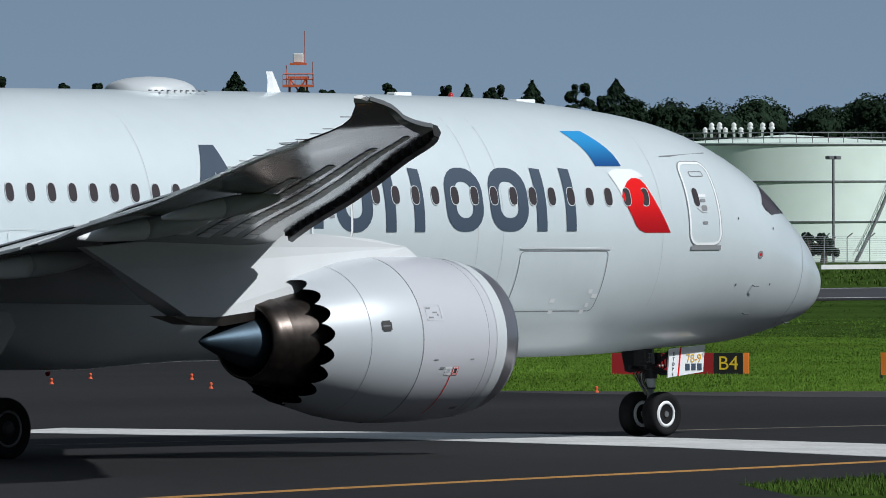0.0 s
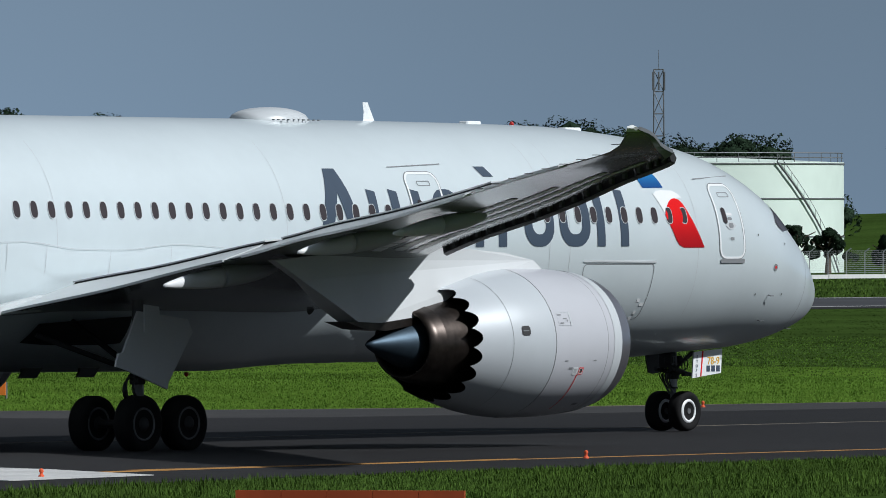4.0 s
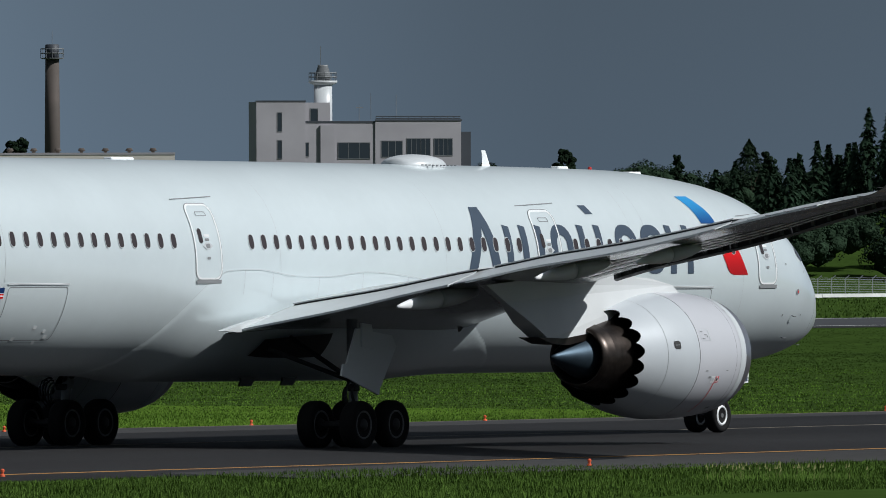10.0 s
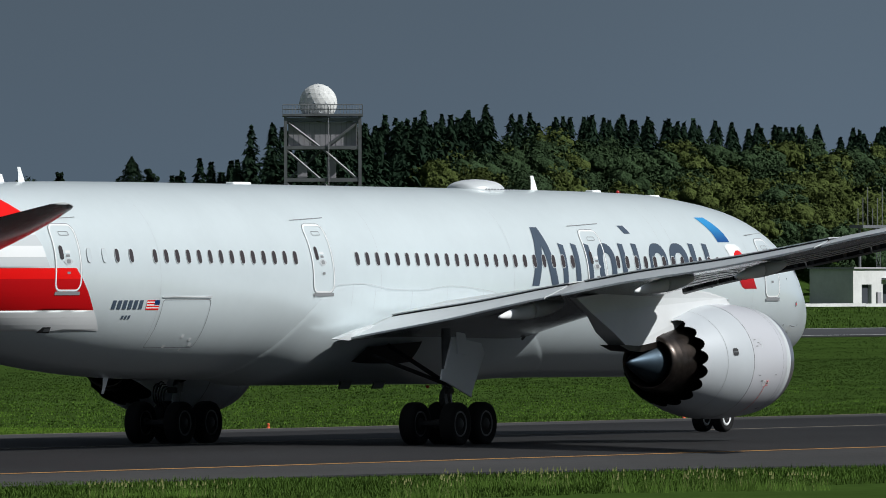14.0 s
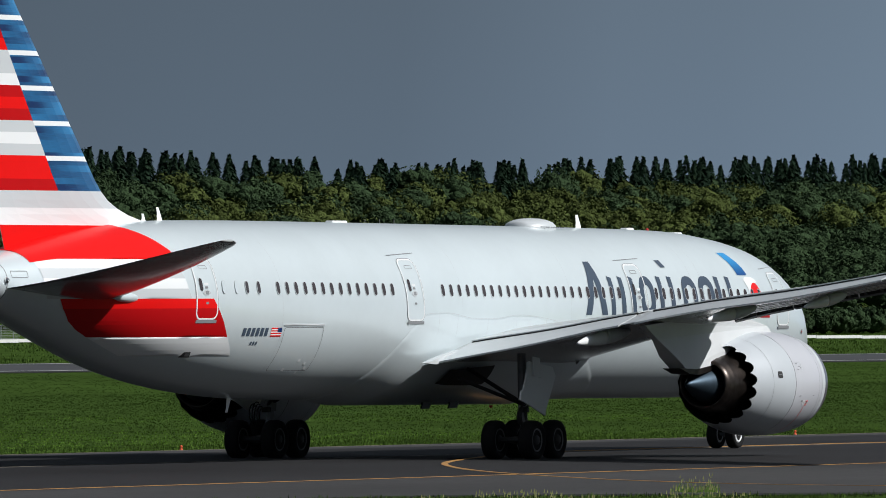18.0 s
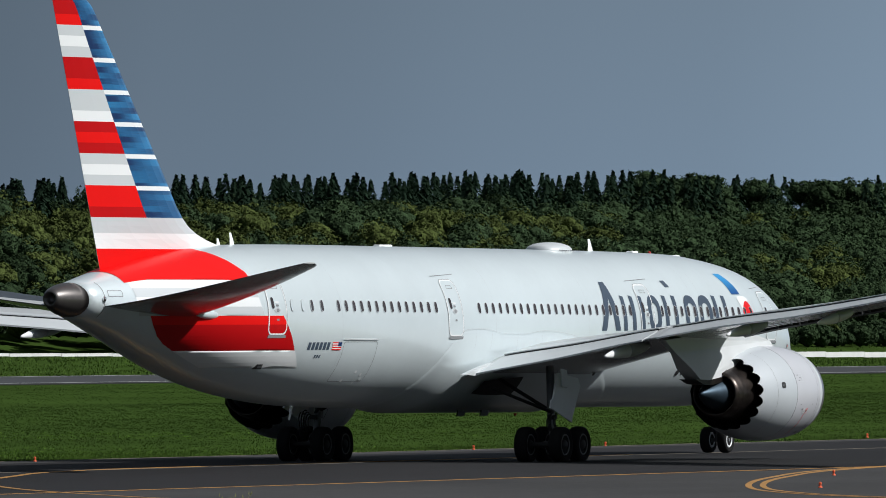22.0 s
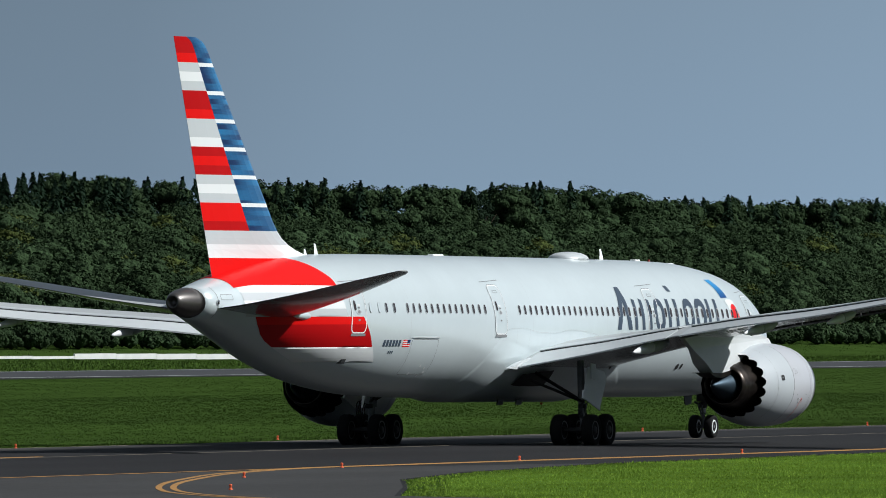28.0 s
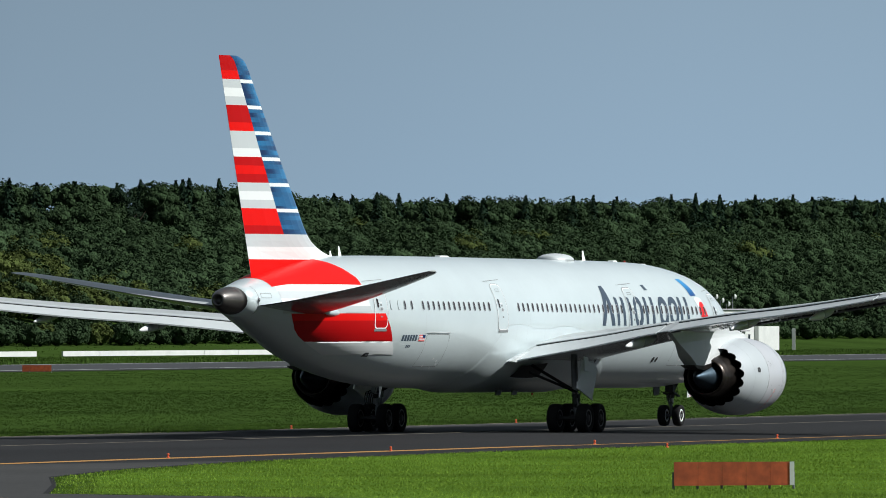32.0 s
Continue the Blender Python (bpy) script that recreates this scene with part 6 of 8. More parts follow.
def build_hangar():
    b = thing("hangar", "long cream hangar with a dark clad lower wall", "hangar")
    part("wall", boxes(((1146, 790, 11.3), (1196.5, 836, 17.5))), BEIGE_LIGHT, b, "cream upper wall")
    part("lower_wall", boxes(((1146.3, 790.3, 0), (1196.2, 836, 11.3))), DARK_STEEL, b, "dark clad lower wall")
    part("eave", boxes(((1145.9, 789.8, 17.4), (1196.6, 790.3, 17.65))), GREY_WALL, b)
    for i in range(17):
        x = 1146.6 + 3.08 * i
        part("wall_post", boxes(((x, 790.0, 0), (x + 0.3, 790.4, 11.2))), STEEL, b)
    for x in (1170, 1177.4, 1182.6):
        part("shutter", boxes(((x, 790.05, 5.0), (x + 4.6, 790.35, 10.9))), GREY_WALL, b, "grey roller shutter")
    for i in range(5):
        x = 1150 + 10.5 * i
        part("downpipe", boxes(((x, 789.8, 11.4), (x + 0.25, 790.1, 13.6))), TANK_TEAL, b, "green downpipe")
    for i in range(9):
        x = 1152 + 5 * i
        v, f = loft([[(x + q * math.cos(a), 800 + q * math.sin(a), z) for a in np.linspace(0, 2 * math.pi, 10, endpoint=False)] for q, z in ((0.35, 17.3), (0.35, 17.8), (0.8, 17.9), (0.5, 18.2))])
        mesh_object("roof_vent", v, f, BROWN, b, "small round roof vent", smooth=True)
    square_up(b, 1171, 790, 0.25, 0)


build_hangar()


def build_chimney():
    c = thing("chimney", "tall brown chimney with a platform near its top", "chimney")
    v, f = loft([[(1217.6 + r * math.cos(a), 821.5 + r * math.sin(a), z) for a in np.linspace(0, 2 * math.pi, 24, endpoint=False)] for r, z in ((1.8, 0), (1.68, 20), (1.52, 29.6))])
    mesh_object("shaft", v, f, BROWN, c, "brown ringed shaft", smooth=True)
    v, f = loft([[(1217.6 + r * math.cos(a), 821.5 + r * math.sin(a), z) for a in np.linspace(0, 2 * math.pi, 24, endpoint=False)] for r, z in ((1.5, 29.5), (1.55, 31.3), (1.2, 31.35))])
    mesh_object("crown", v, f, DARK_STEEL, c, "dark chimney crown", smooth=True)
    ring = [(1217.6 + 2.5 * math.cos(a), 821.5 + 2.5 * math.sin(a), 29.7) for a in np.linspace(0, 2 * math.pi, 13)]
    railing(c, ring, 1.1, STEEL, 1.5)
    v, f = loft([[(1217.6 + r * math.cos(a), 821.5 + r * math.sin(a), z) for a in np.linspace(0, 2 * math.pi, 24, endpoint=False)] for r, z in ((1.4, 29.5), (2.5, 29.6), (2.5, 29.7), (1.4, 29.7))])
    mesh_object("platform", v, f, STEEL, c, "round service platform")
    part("rod", rods([((1217.6, 821.5, 31.2), (1217.6, 821.5, 33.0))], 0.05, 5), STEEL, c, "lightning rod")
    for z in (21, 25):
        v, f = loft([[(1217.6 + r * math.cos(a), 821.5 + r * math.sin(a), z + h) for a in np.linspace(0, 2 * math.pi, 24, endpoint=False)] for r, h in ((1.4, 0), (1.58, 0), (1.58, 0.2), (1.4, 0.2))], False)
        mesh_object("band", v, f, STEEL, c)
    square_up(c, 1217.6, 821.5)


build_chimney()


def build_office():
    b = thing("office_building", "grey concrete office block with a white lookout tower", "building")
    part("west_block", boxes(((1229.8, 800, 0), (1241.0, 816, 24.5))), GREY_WALL, b, "tall grey block")
    part("middle_block", boxes(((1241.0, 801.5, 0), (1246.8, 816, 24.4))), GREY_WALL, b)
    part("main_block", boxes(((1239.8, 800.6, 0), (1257.0, 818, 21.9))), GREY_WALL, b, "grey office floors")
    part("east_block", boxes(((1257.0, 800, 0), (1276.7, 818, 22.1))), GREY_WALL, b, "grey office floors")
    part("side_stair", boxes(((1276.8, 803, 0), (1279.3, 812, 20.8))), DARK_STEEL, b, "dark outside stair")
    part("parapet", boxes(((1239.6, 800.4, 21.9), (1257.0, 800.8, 22.12)), ((1257.0, 799.8, 22.1), (1276.9, 800.2, 22.32)), ((1229.6, 799.8, 24.5), (1241.1, 800.2, 24.65))), DARK_STEEL, b)
    for x0, x1, z0, z1, n in ((1248.5, 1255.8, 17.5, 19.4, 3), (1258.4, 1263.2, 17.7, 19.6, 3), (1264.2, 1269.6, 17.9, 19.9, 5), (1270.5, 1274.7, 17.9, 19.9, 4)):
        pane_grid(b, x0, x1, z0, z1, 800.5 if x0 < 1257 else 799.9, n)
        pane_grid(b, x0, x1, z0 - 4.2, z1 - 4.2, 800.5 if x0 < 1257 else 799.9, n)
    for z in (22.0, 18.6):
        pane_grid(b, 1234.6, 1235.6, z - 1.1, z + 1.1, 799.9, 1)
    pane_grid(b, 1240.4, 1241.8, 17.8, 19.4, 800.5, 1)
    pane_grid(b, 1242.3, 1244.0, 22.1, 23.6, 801.4, 1)
    part("pilaster", boxes(((1244.4, 799.6, 0), (1247.6, 800.7, 21.6))), GREY_WALL, b)
    railing(b, [(1257.2, 800.3, 22.2), (1276.6, 800.3, 22.2)], 0.5, DARK_STEEL, 1.5)
    v, f = loft([[(1246.4 + r * math.cos(a), 812 + r * math.sin(a), z) for a in np.linspace(0, 2 * math.pi, 20, endpoint=False)] for r, z in ((2.15, 20), (2.1, 26.8))])
    mesh_object("lookout_shaft", v, f, PALE, b, "white round tower shaft", smooth=True)
    v, f = loft([[(1246.4 + r * math.cos(a), 812 + r * math.sin(a), z) for a in np.linspace(0, 2 * math.pi, 20, endpoint=False)] for r, z in ((2.1, 26.6), (3.3, 26.9), (3.3, 27.15), (2.0, 27.15))])
    mesh_object("lookout_deck", v, f, PALE, b, "round deck", smooth=True)
    v, f = loft([[(1246.4 + r * math.cos(a), 812 + r * math.sin(a), z) for a in np.linspace(0, 2 * math.pi, 20, endpoint=False)] for r, z in ((1.75, 27.1), (1.75, 27.9), (1.2, 28.9), (1.2, 29.1))])
    mesh_object("lookout_cab", v, f, STEEL, b, "dark cab on the tower", smooth=True)
    railing(b, [(1246.4 + 3.2 * math.cos(a), 812 + 3.2 * math.sin(a), 27.1) for a in np.linspace(0, 2 * math.pi, 13)], 1.0, STEEL, 1.5)
    part("aerial", rods([((1245.9, 812, 29), (1245.9, 812, 31.4)), ((1262.5, 806, 22), (1262.5, 806, 25.4)), ((1256.7, 806, 22), (1256.7, 806, 25.6)), ((1254, 806, 22), (1254, 806, 24.2)), ((1253.3, 806, 23.8), (1254.9, 806, 23.8))], 0.06, 5), STEEL, b, "roof aerials")
    square_up(b, 1254, 800, 0.3, 12)


build_office()


def build_mast(x, y, w, base, top, material, label, name="lattice_mast", rungs=9, head=True):
    m = thing(name, label, "mast")
    legs, brace = [], []
    h = w / 2
    for sx, sy in ((-1, -1), (1, -1), (1, 1), (-1, 1)):
        legs.append(((x + sx * h * 1.25, y + sy * h * 1.25, base), (x + sx * h, y + sy * h, top)))
    for i in range(rungs):
        a, b = base + (top - base) * i / rungs, base + (top - base) * (i + 1) / rungs
        k = 1.25 - 0.25 * i / rungs
        brace += [((x - h * k, y - h * k, a), (x + h * k, y - h * k, b)), ((x + h * k, y - h * k, a), (x - h * k, y - h * k, b)), ((x - h * k, y - h * k, b), (x + h * k, y - h * k, b)),
                  ((x + h * k, y - h * k, a), (x + h * k, y + h * k, b)), ((x - h * k, y + h * k, a), (x + h * k, y + h * k, b))]
    part("leg", rods(legs, w * 0.06 + 0.03, 5), material, m, "steel corner posts")
    part("bracing", rods(brace, w * 0.03 + 0.02, 4), material, m, "crossed steel bracing")
    if head:
        part("aerial_panel", boxes(*[((x + dx - 0.18, y - h - 0.25, top - 2.6), (x + dx + 0.18, y - h - 0.05, top - 0.3)) for dx in (-h - 0.2, 0, h + 0.2)]), STEEL, m, "grey aerial panels")
        part("whip", rods([((x, y, top), (x, y, top + 2.4))], 0.05, 5), material, m, "thin whip aerial")
    return m if name == "radar_mast" else square_up(m, x, y)


build_mast(1209.9, 900, 2.0, 0, 24.9, STEEL, "grey steel lattice radio mast")
tower = build_mast(913.0, 852, 2.6, 0, 19.0, ORANGE, "orange lattice tower with a white top", "radar_mast", 7, False)
part("gallery", boxes(((910.6, 849.6, 18.0), (915.4, 854.4, 18.25)), ((911.4, 850.4, 18.9), (914.6, 853.6, 19.1)), ((911.7, 850.6, 20.3), (914.3, 853.4, 20.5))), ORANGE, tower, "orange galleries")
railing(tower, [(910.7, 849.7, 18.25), (915.3, 849.7, 18.25), (915.3, 854.3, 18.25)], 1.1, ORANGE, 0.9)
part("cabin", boxes(((912.2, 851.2, 20.5), (913.8, 852.8, 21.5), 0.1)), ROOF_WHITE, tower, "white sensor cabin")
part("whip", rods([((914.0, 852, 20.5), (914.0, 852, 23.8)), ((915.2, 850, 18.3), (915.2, 850, 20.6)), ((911.2, 851, 18.2), (911.2, 851, 20.3))], 0.06, 5), ORANGE, tower, "orange whip aerials")
square_up(tower, 913.0, 852)


def build_radar():
    """Open steel tower with a white dome."""
    t = thing("radar_tower", "steel frame tower with a white faceted radome", "radar tower")
    x0, x1, y0, y1, top = 1318.0, 1337.0, 760.0, 774.0, 25.2
    xs = (x0, x1)
    for x in xs:
        for y in (y0, y1):
            part("column", boxes(((x - 0.4, y - 0.4, 0), (x + 0.4, y + 0.4, top))), STEEL, t, "steel column")
    for z in (5.5, 11.0, 16.9, 21.0, 24.6):
        part("beam", boxes(((x0, y0 - 0.3, z), (x1, y0 + 0.3, z + 0.45)), ((x1 - 0.3, y0, z), (x1 + 0.3, y1, z + 0.45)), ((x0 - 0.3, y0, z), (x0 + 0.3, y1, z + 0.45)), ((x0, y1 - 0.3, z), (x1, y1 + 0.3, z + 0.45))), STEEL, t, "steel beams")
    mid = (x0 + x1) / 2
    br = []
    for a, b in ((5.5, 11), (11, 16.9), (16.9, 21.0), (21.0, 24.6)):
        br += [((x0, y0, b), (mid, y0, a)), ((x1, y0, b), (mid, y0, a)) if a > 20 else ((x1, y0, a), (mid, y0, b)), ((x1, y0, a), (x1, (y0 + y1) / 2, b)), ((x1, y1, a), (x1, (y0 + y1) / 2, b)), ((x0, y1, a), (mid, y1, b))]
    for ends in br:
        part("brace", rods([ends], 0.22, 5), STEEL, t, "diagonal steel brace")
    part("cabin", boxes(((x0 + 0.7, y0 + 0.8, 21.2), (x1 - 0.7, y1 - 0.8, 24.5))), GREY_WALL, t, "pale grey equipment cabin")
    part("panel_joint", boxes(*[((x0 + 0.7 + 1.35 * i, y0 + 0.76, 21.3), (x0 + 0.78 + 1.35 * i, y0 + 0.8, 24.4)) for i in range(13)]), STEEL, t, "sheet joints of the cabin")
    part("machine", boxes(((x0 + 3, y0 + 3, 16.9), (x0 + 5.5, y0 + 6, 19.4), 0.1), ((mid + 1, y0 + 3, 16.9), (mid + 3.4, y0 + 6, 20), 0.1)), GREY_WALL, t, "grey machines")
    part("deck", boxes(((x0 - 0.8, y0 - 0.8, top), (x1 + 0.8, y1 + 0.8, top + 0.3))), STEEL, t, "steel deck")
    railing(t, [(x0 - 0.7, y0 - 0.7, top + 0.3), (x1 + 0.7, y0 - 0.7, top + 0.3), (x1 + 0.7, y1 + 0.7, top + 0.3)], 1.15, STEEL, 0.8)
    part("conduit", rods([((x1 - 8.0, y0 - 0.5, 0), (x1 - 8.0, y0 - 0.5, top + 1.2))], 0.12, 6), GREY_WALL, t, "white conduit")
    square_up(t, 1327.5, 760)
    dome_at = Matrix.Translation((1331.6, 763.0, 26.95))
    bm = bmesh.new()
    bmesh.ops.create_icosphere(bm, subdivisions=3, radius=2.42, matrix=dome_at)
    dome = part("radome", bm, ROOF_WHITE, t, "white faceted radome")
    rim = []
    bm = bmesh.new()
    bmesh.ops.create_icosphere(bm, subdivisions=2, radius=2.44, matrix=dome_at)
    for e in bm.edges:
        rim.append((e.verts[0].co.copy(), e.verts[1].co.copy()))
    bm.free()
    part("radome_seam", rods(rim, 0.025, 3), PALE, dome, "seams of the radome panels")


build_radar()


def build_shed(x0, x1, y0, y1, z0, h, label, material=BEIGE, doors=3):
    s = thing("shed", label, "shed")
    part("wall", boxes(((x0, y0, z0 - 2.5), (x1, y1, z0 + h))), material, s, "plain wall")
    part("roof", boxes(((x0 - 0.6, y0 - 0.8, z0 + h), (x1 + 0.6, y1 + 0.6, z0 + h + 0.3))), GREY_WALL, s, "flat overhanging roof")
    n = max(1, doors)
    for i in range(n):
        a = x0 + (x1 - x0) * (i + 0.25) / n
        b = x0 + (x1 - x0) * (i + 0.6) / n
        pane_grid(s, a, b, z0 + h * 0.35, z0 + h * 0.8, y0 - 0.02, 2)
    return square_up(s, (x0 + x1) / 2, y0)


build_shed(1186, 1215, 722, 730, 3.4, 3.4, "low grey shed with small windows under trees", GREY_WALL, 6)

build_shed(985, 1020, 771, 784, 0.0, 7.7, "white two-storey building with dark windows behind the tank", ROOF_WHITE, 5)


def build_white_house():
    """Long flat-roofed house with a dark gate, a porch and a conduit."""
    h = thing("house", "long white flat-roofed house with dark doors and a porch", "house")
    y, z = 720.0, 0.9
    for x0, x1, z0 in ((1396.5, 1398.9, z), (1398.9, 1401.7, 3.6), (1401.7, 1404.9, z), (1404.9, 1413.9, 4.25), (1413.9, 1421, z)):
        part("wall", boxes(((x0, y, z0), (x1, y + 6.4, 5.65))), ROOF_WHITE, h, "white plastered wall")
    part("gate", boxes(((1398.9, y + 0.5, z), (1401.7, y + 0.6, 3.6))), DARK_STEEL, h, "dark steel gate")
    part("porch_back", boxes(((1404.9, y + 1.6, z), (1413.9, y + 1.8, 4.25))), ROOF_WHITE, h, "white back of the porch")
    part("porch_roof", boxes(((1404.6, y - 0.6, 4.2), (1414.2, y, 4.45))), STEEL, h, "thin porch roof")
    part("door", boxes(((1406.1, y + 1.45, z), (1408.8, y + 1.58, 3.6))), DARK_STEEL, h, "dark door in the porch")
    part("door", boxes(((1411.6, y + 1.45, z), (1412.4, y + 1.58, 3.6))), DARK_STEEL, h, "narrow dark door in the porch")
    part("meter_box", boxes(((1403.0, y - 0.3, z), (1404.0, y, 2.6), 0.04)), GREY_WALL, h, "grey meter box")
    part("conduit", rods([((1415.1, y - 0.15, z), (1415.1, y - 0.15, 6.5))], 0.1, 6), GREY_WALL, h, "white conduit")
    part("roof", boxes(((1396.2, y - 0.3, 5.65), (1421.3, y + 6.6, 5.85))), GREY_WALL, h, "flat roof edge")


build_white_house()


def build_equipment_house():
    """White two-storey equipment house in three blocks, dishes on its roof."""
    h = thing("equipment_house", "white two-storey equipment house with dark windows", "house")
    y, z = 640.0, -1.0
    part("wall", boxes(((1861, y, z), (1875.7, y + 5.5, 5.55))), ROOF_WHITE, h, "white plastered left block")
    part("wall", boxes(((1875.7, y + 0.8, z), (1892.7, y + 5.5, 6.3))), ROOF_WHITE, h, "white plastered stair block")
    part("wall", boxes(((1892.7, y, z), (1903.4, y + 5, 3.6))), ROOF_WHITE, h, "low white annex")
    for x0, x1, z0, z1, yy in ((1867.2, 1871, 4.07, 4.8, y), (1867.2, 1871, 0.35, 1.0, y), (1883.1, 1887.4, 4.05, 5.9, y + 0.8), (1888.0, 1892.4, 4.05, 5.9, y + 0.8), (1876.4, 1880.7, 4.05, 5.4, y + 0.8), (1889.5, 1890.4, 1.2, 2.2, y + 0.8)):
        pane_grid(h, x0, x1, z0, z1, yy - 0.02, 1)
    part("garage", boxes(((1841, y - 0.5, z), (1860.8, y + 0.3, 4.2))), DARK_STEEL, h, "dark clad garage")
    part("door", boxes(((1884.6, y + 0.6, 0.2), (1887.2, y + 0.8, 2.55))), GREY_WALL, h, "grey door")
    part("canopy", boxes(((1883.9, y, 2.75), (1888.2, y + 0.8, 2.95))), GREY_WALL, h, "thin door canopy")
    part("pipe", rods([((1876.2, y + 0.6, z), (1876.2, y + 0.6, 5.4)), ((1881.4, y + 0.6, z), (1881.4, y + 0.6, 4.4))], 0.12, 6), STEEL, h, "down pipes")
    part("roof", boxes(((1860.7, y - 0.3, 5.55), (1875.7, y + 5.6, 5.75))), GREY_WALL, h, "flat roof edge")
    part("roof", boxes(((1875.5, y + 0.5, 6.3), (1893.0, y + 5.6, 6.5))), GREY_WALL, h, "flat roof edge")
    d = thing("roof_dishes", "cluster of white aerial dishes above the equipment house", "aerials")
    for i in range(8):
        x = 1863.5 + 3.1 * i
        top = 7.3 + 1.2 * ((i * 5) % 3) / 2
        part("pole", rods([((x, 642, 5.5), (x, 642, top))], 0.1, 5), STEEL, d, "aerial pole")
        v, f = loft([[(x + r * math.cos(a), 641.6 - w, top + r * math.sin(a)) for a in np.linspace(0, 2 * math.pi, 12, endpoint=False)] for r, w in ((0.42, 0.0), (0.36, 0.18), (0.12, 0.26))])
        mesh_object("dish", v, f, ROOF_WHITE, d, "white dish", smooth=True)
    s = thing("marker_post", "slim white post beside the equipment house", "post")
    part("post", boxes(((1910, 640, -1), (1911.9, 640.4, 3.2), 0.05)), ROOF_WHITE, s, "white post")
    square_up(s, 1911, 640)


build_equipment_house()


def lamp_post(x, y, h):
    p = thing("lamp_post", "grey lamp post with small flood lamps", "lamp post", "lamp posts")
    part("pole", rods([((x, y, 0), (x, y, h))], 0.14, 6), STEEL, p, "grey pole")
    part("lamp_head", boxes(((x - 0.9, y - 0.3, h), (x - 0.15, y + 0.3, h + 0.35), 0.05), ((x + 0.15, y - 0.3, h), (x + 0.9, y + 0.3, h + 0.35), 0.05)), STEEL, p, "flood lamps")


for x, y, h in ((904.5, 772, 10.1), (927.6, 770, 14.4), (935.8, 758, 8.0), (1057, 771, 10.2), (1170, 772, 8.2), (1175, 772, 8.1), (1186, 772, 8.1), (1202, 716, 9.0), (1003, 752, 9.0), (915, 764, 9.6)):
    lamp_post(x, y, h)
build_mast(1411.5, 724, 1.0, 1.0, 11.0, STEEL, "small steel radio mast by the white house", "radio_mast", 6, False)
gantry = thing("landing_light_gantry", "low steel gantry with rows of thin poles", "gantry")
part("deck", boxes(((1411, 726, 11.0), (1424, 728, 11.4))), STEEL, gantry, "steel deck")
part("pole", rods([((1411.5 + 1.4 * i, 727, 11.4), (1411.5 + 1.4 * i, 727, 13.6 + 1.4 * ((i * 7) % 3))) for i in range(9)], 0.07, 4), STEEL, gantry, "thin poles")
part("support", rods([((1412, 727, 0), (1412, 727, 11)), ((1423, 727, 0), (1423, 727, 11))], 0.2, 5), STEEL, gantry, "steel supports")

def build_car(x, y, heading):
    """A small parked van-like car: body, cabin glass, wheels and lamps."""
    c = thing("parked_car", "small white parked car on the grass beyond the runway", "car")
    z = float(lift(x, y))
    prof = [(-2.1, 0.35), (-2.15, 0.85), (-1.95, 1.0), (-1.45, 1.5), (0.35, 1.52), (1.05, 0.98), (2.0, 0.85), (2.15, 0.55), (2.1, 0.35)]
    v, f = loft([[(px, q, pz - (0.02 if abs(q) > 0.8 else 0)) for px, pz in prof] for q in (-0.85, -0.8, 0.8, 0.85)])
    body = mesh_object("body", v, f, ROOF_WHITE, c, "white painted body")
    v, f = loft([[(px, q, pz) for px, pz in [(-1.72, 1.02), (-1.40, 1.42), (0.26, 1.44), (0.82, 1.02)]] for q in (-0.87, 0.87)])
    mesh_object("glass", v, f, PANE, body, "dark side windows")
    for px in (-1.35, 1.35):
        for q in (-0.8, 0.8):
            part("tyre", rods([((px, q - 0.1, 0.32), (px, q + 0.1, 0.32))], 0.32, 14), TYRE, c, "black tyre")
    for q in (-0.6, 0.6):
        part("headlight", boxes(((2.08, q - 0.18, 0.62), (2.17, q + 0.18, 0.8), 0.02)), CHROME, c, "clear headlight")
    c.matrix_basis = pose(x, y, z, 0, 0, heading)


build_car(1742, 649, 158)

# guard rail and mesh fence along the far side of the field
rail = tagged(new("guard_rail"), "long white guard rail beyond the runway", "guard rail")
for a in [*range(760, 1588, 14), *range(1610, 1700, 14)]:
    z = float(lift(a + 7, 650))
    h = 0.95 if a > 1480 else 0.58
    part("rail_beam", boxes(((a, 650, z + 0.2), (a + 13.9, 650.25, z + h))), ROOF_WHITE, rail, "white steel beam")
fence = tagged(new("mesh_fence"), "grey chain-link fence with barbed top", "fence")
for x in np.arange(780, 1300, 3.2):
    part("post", rods([((x, 716, 0), (x, 716, 2.6)), ((x, 716, 2.6), (x + 0.3, 715.6, 3.0))], 0.06, 4), FENCE, fence, "thin fence post")
for z in np.arange(0.3, 2.7, 0.2):
    part("wire", rods([((780, 716, z), (1300, 716, z))], 0.018, 3), FENCE, fence)


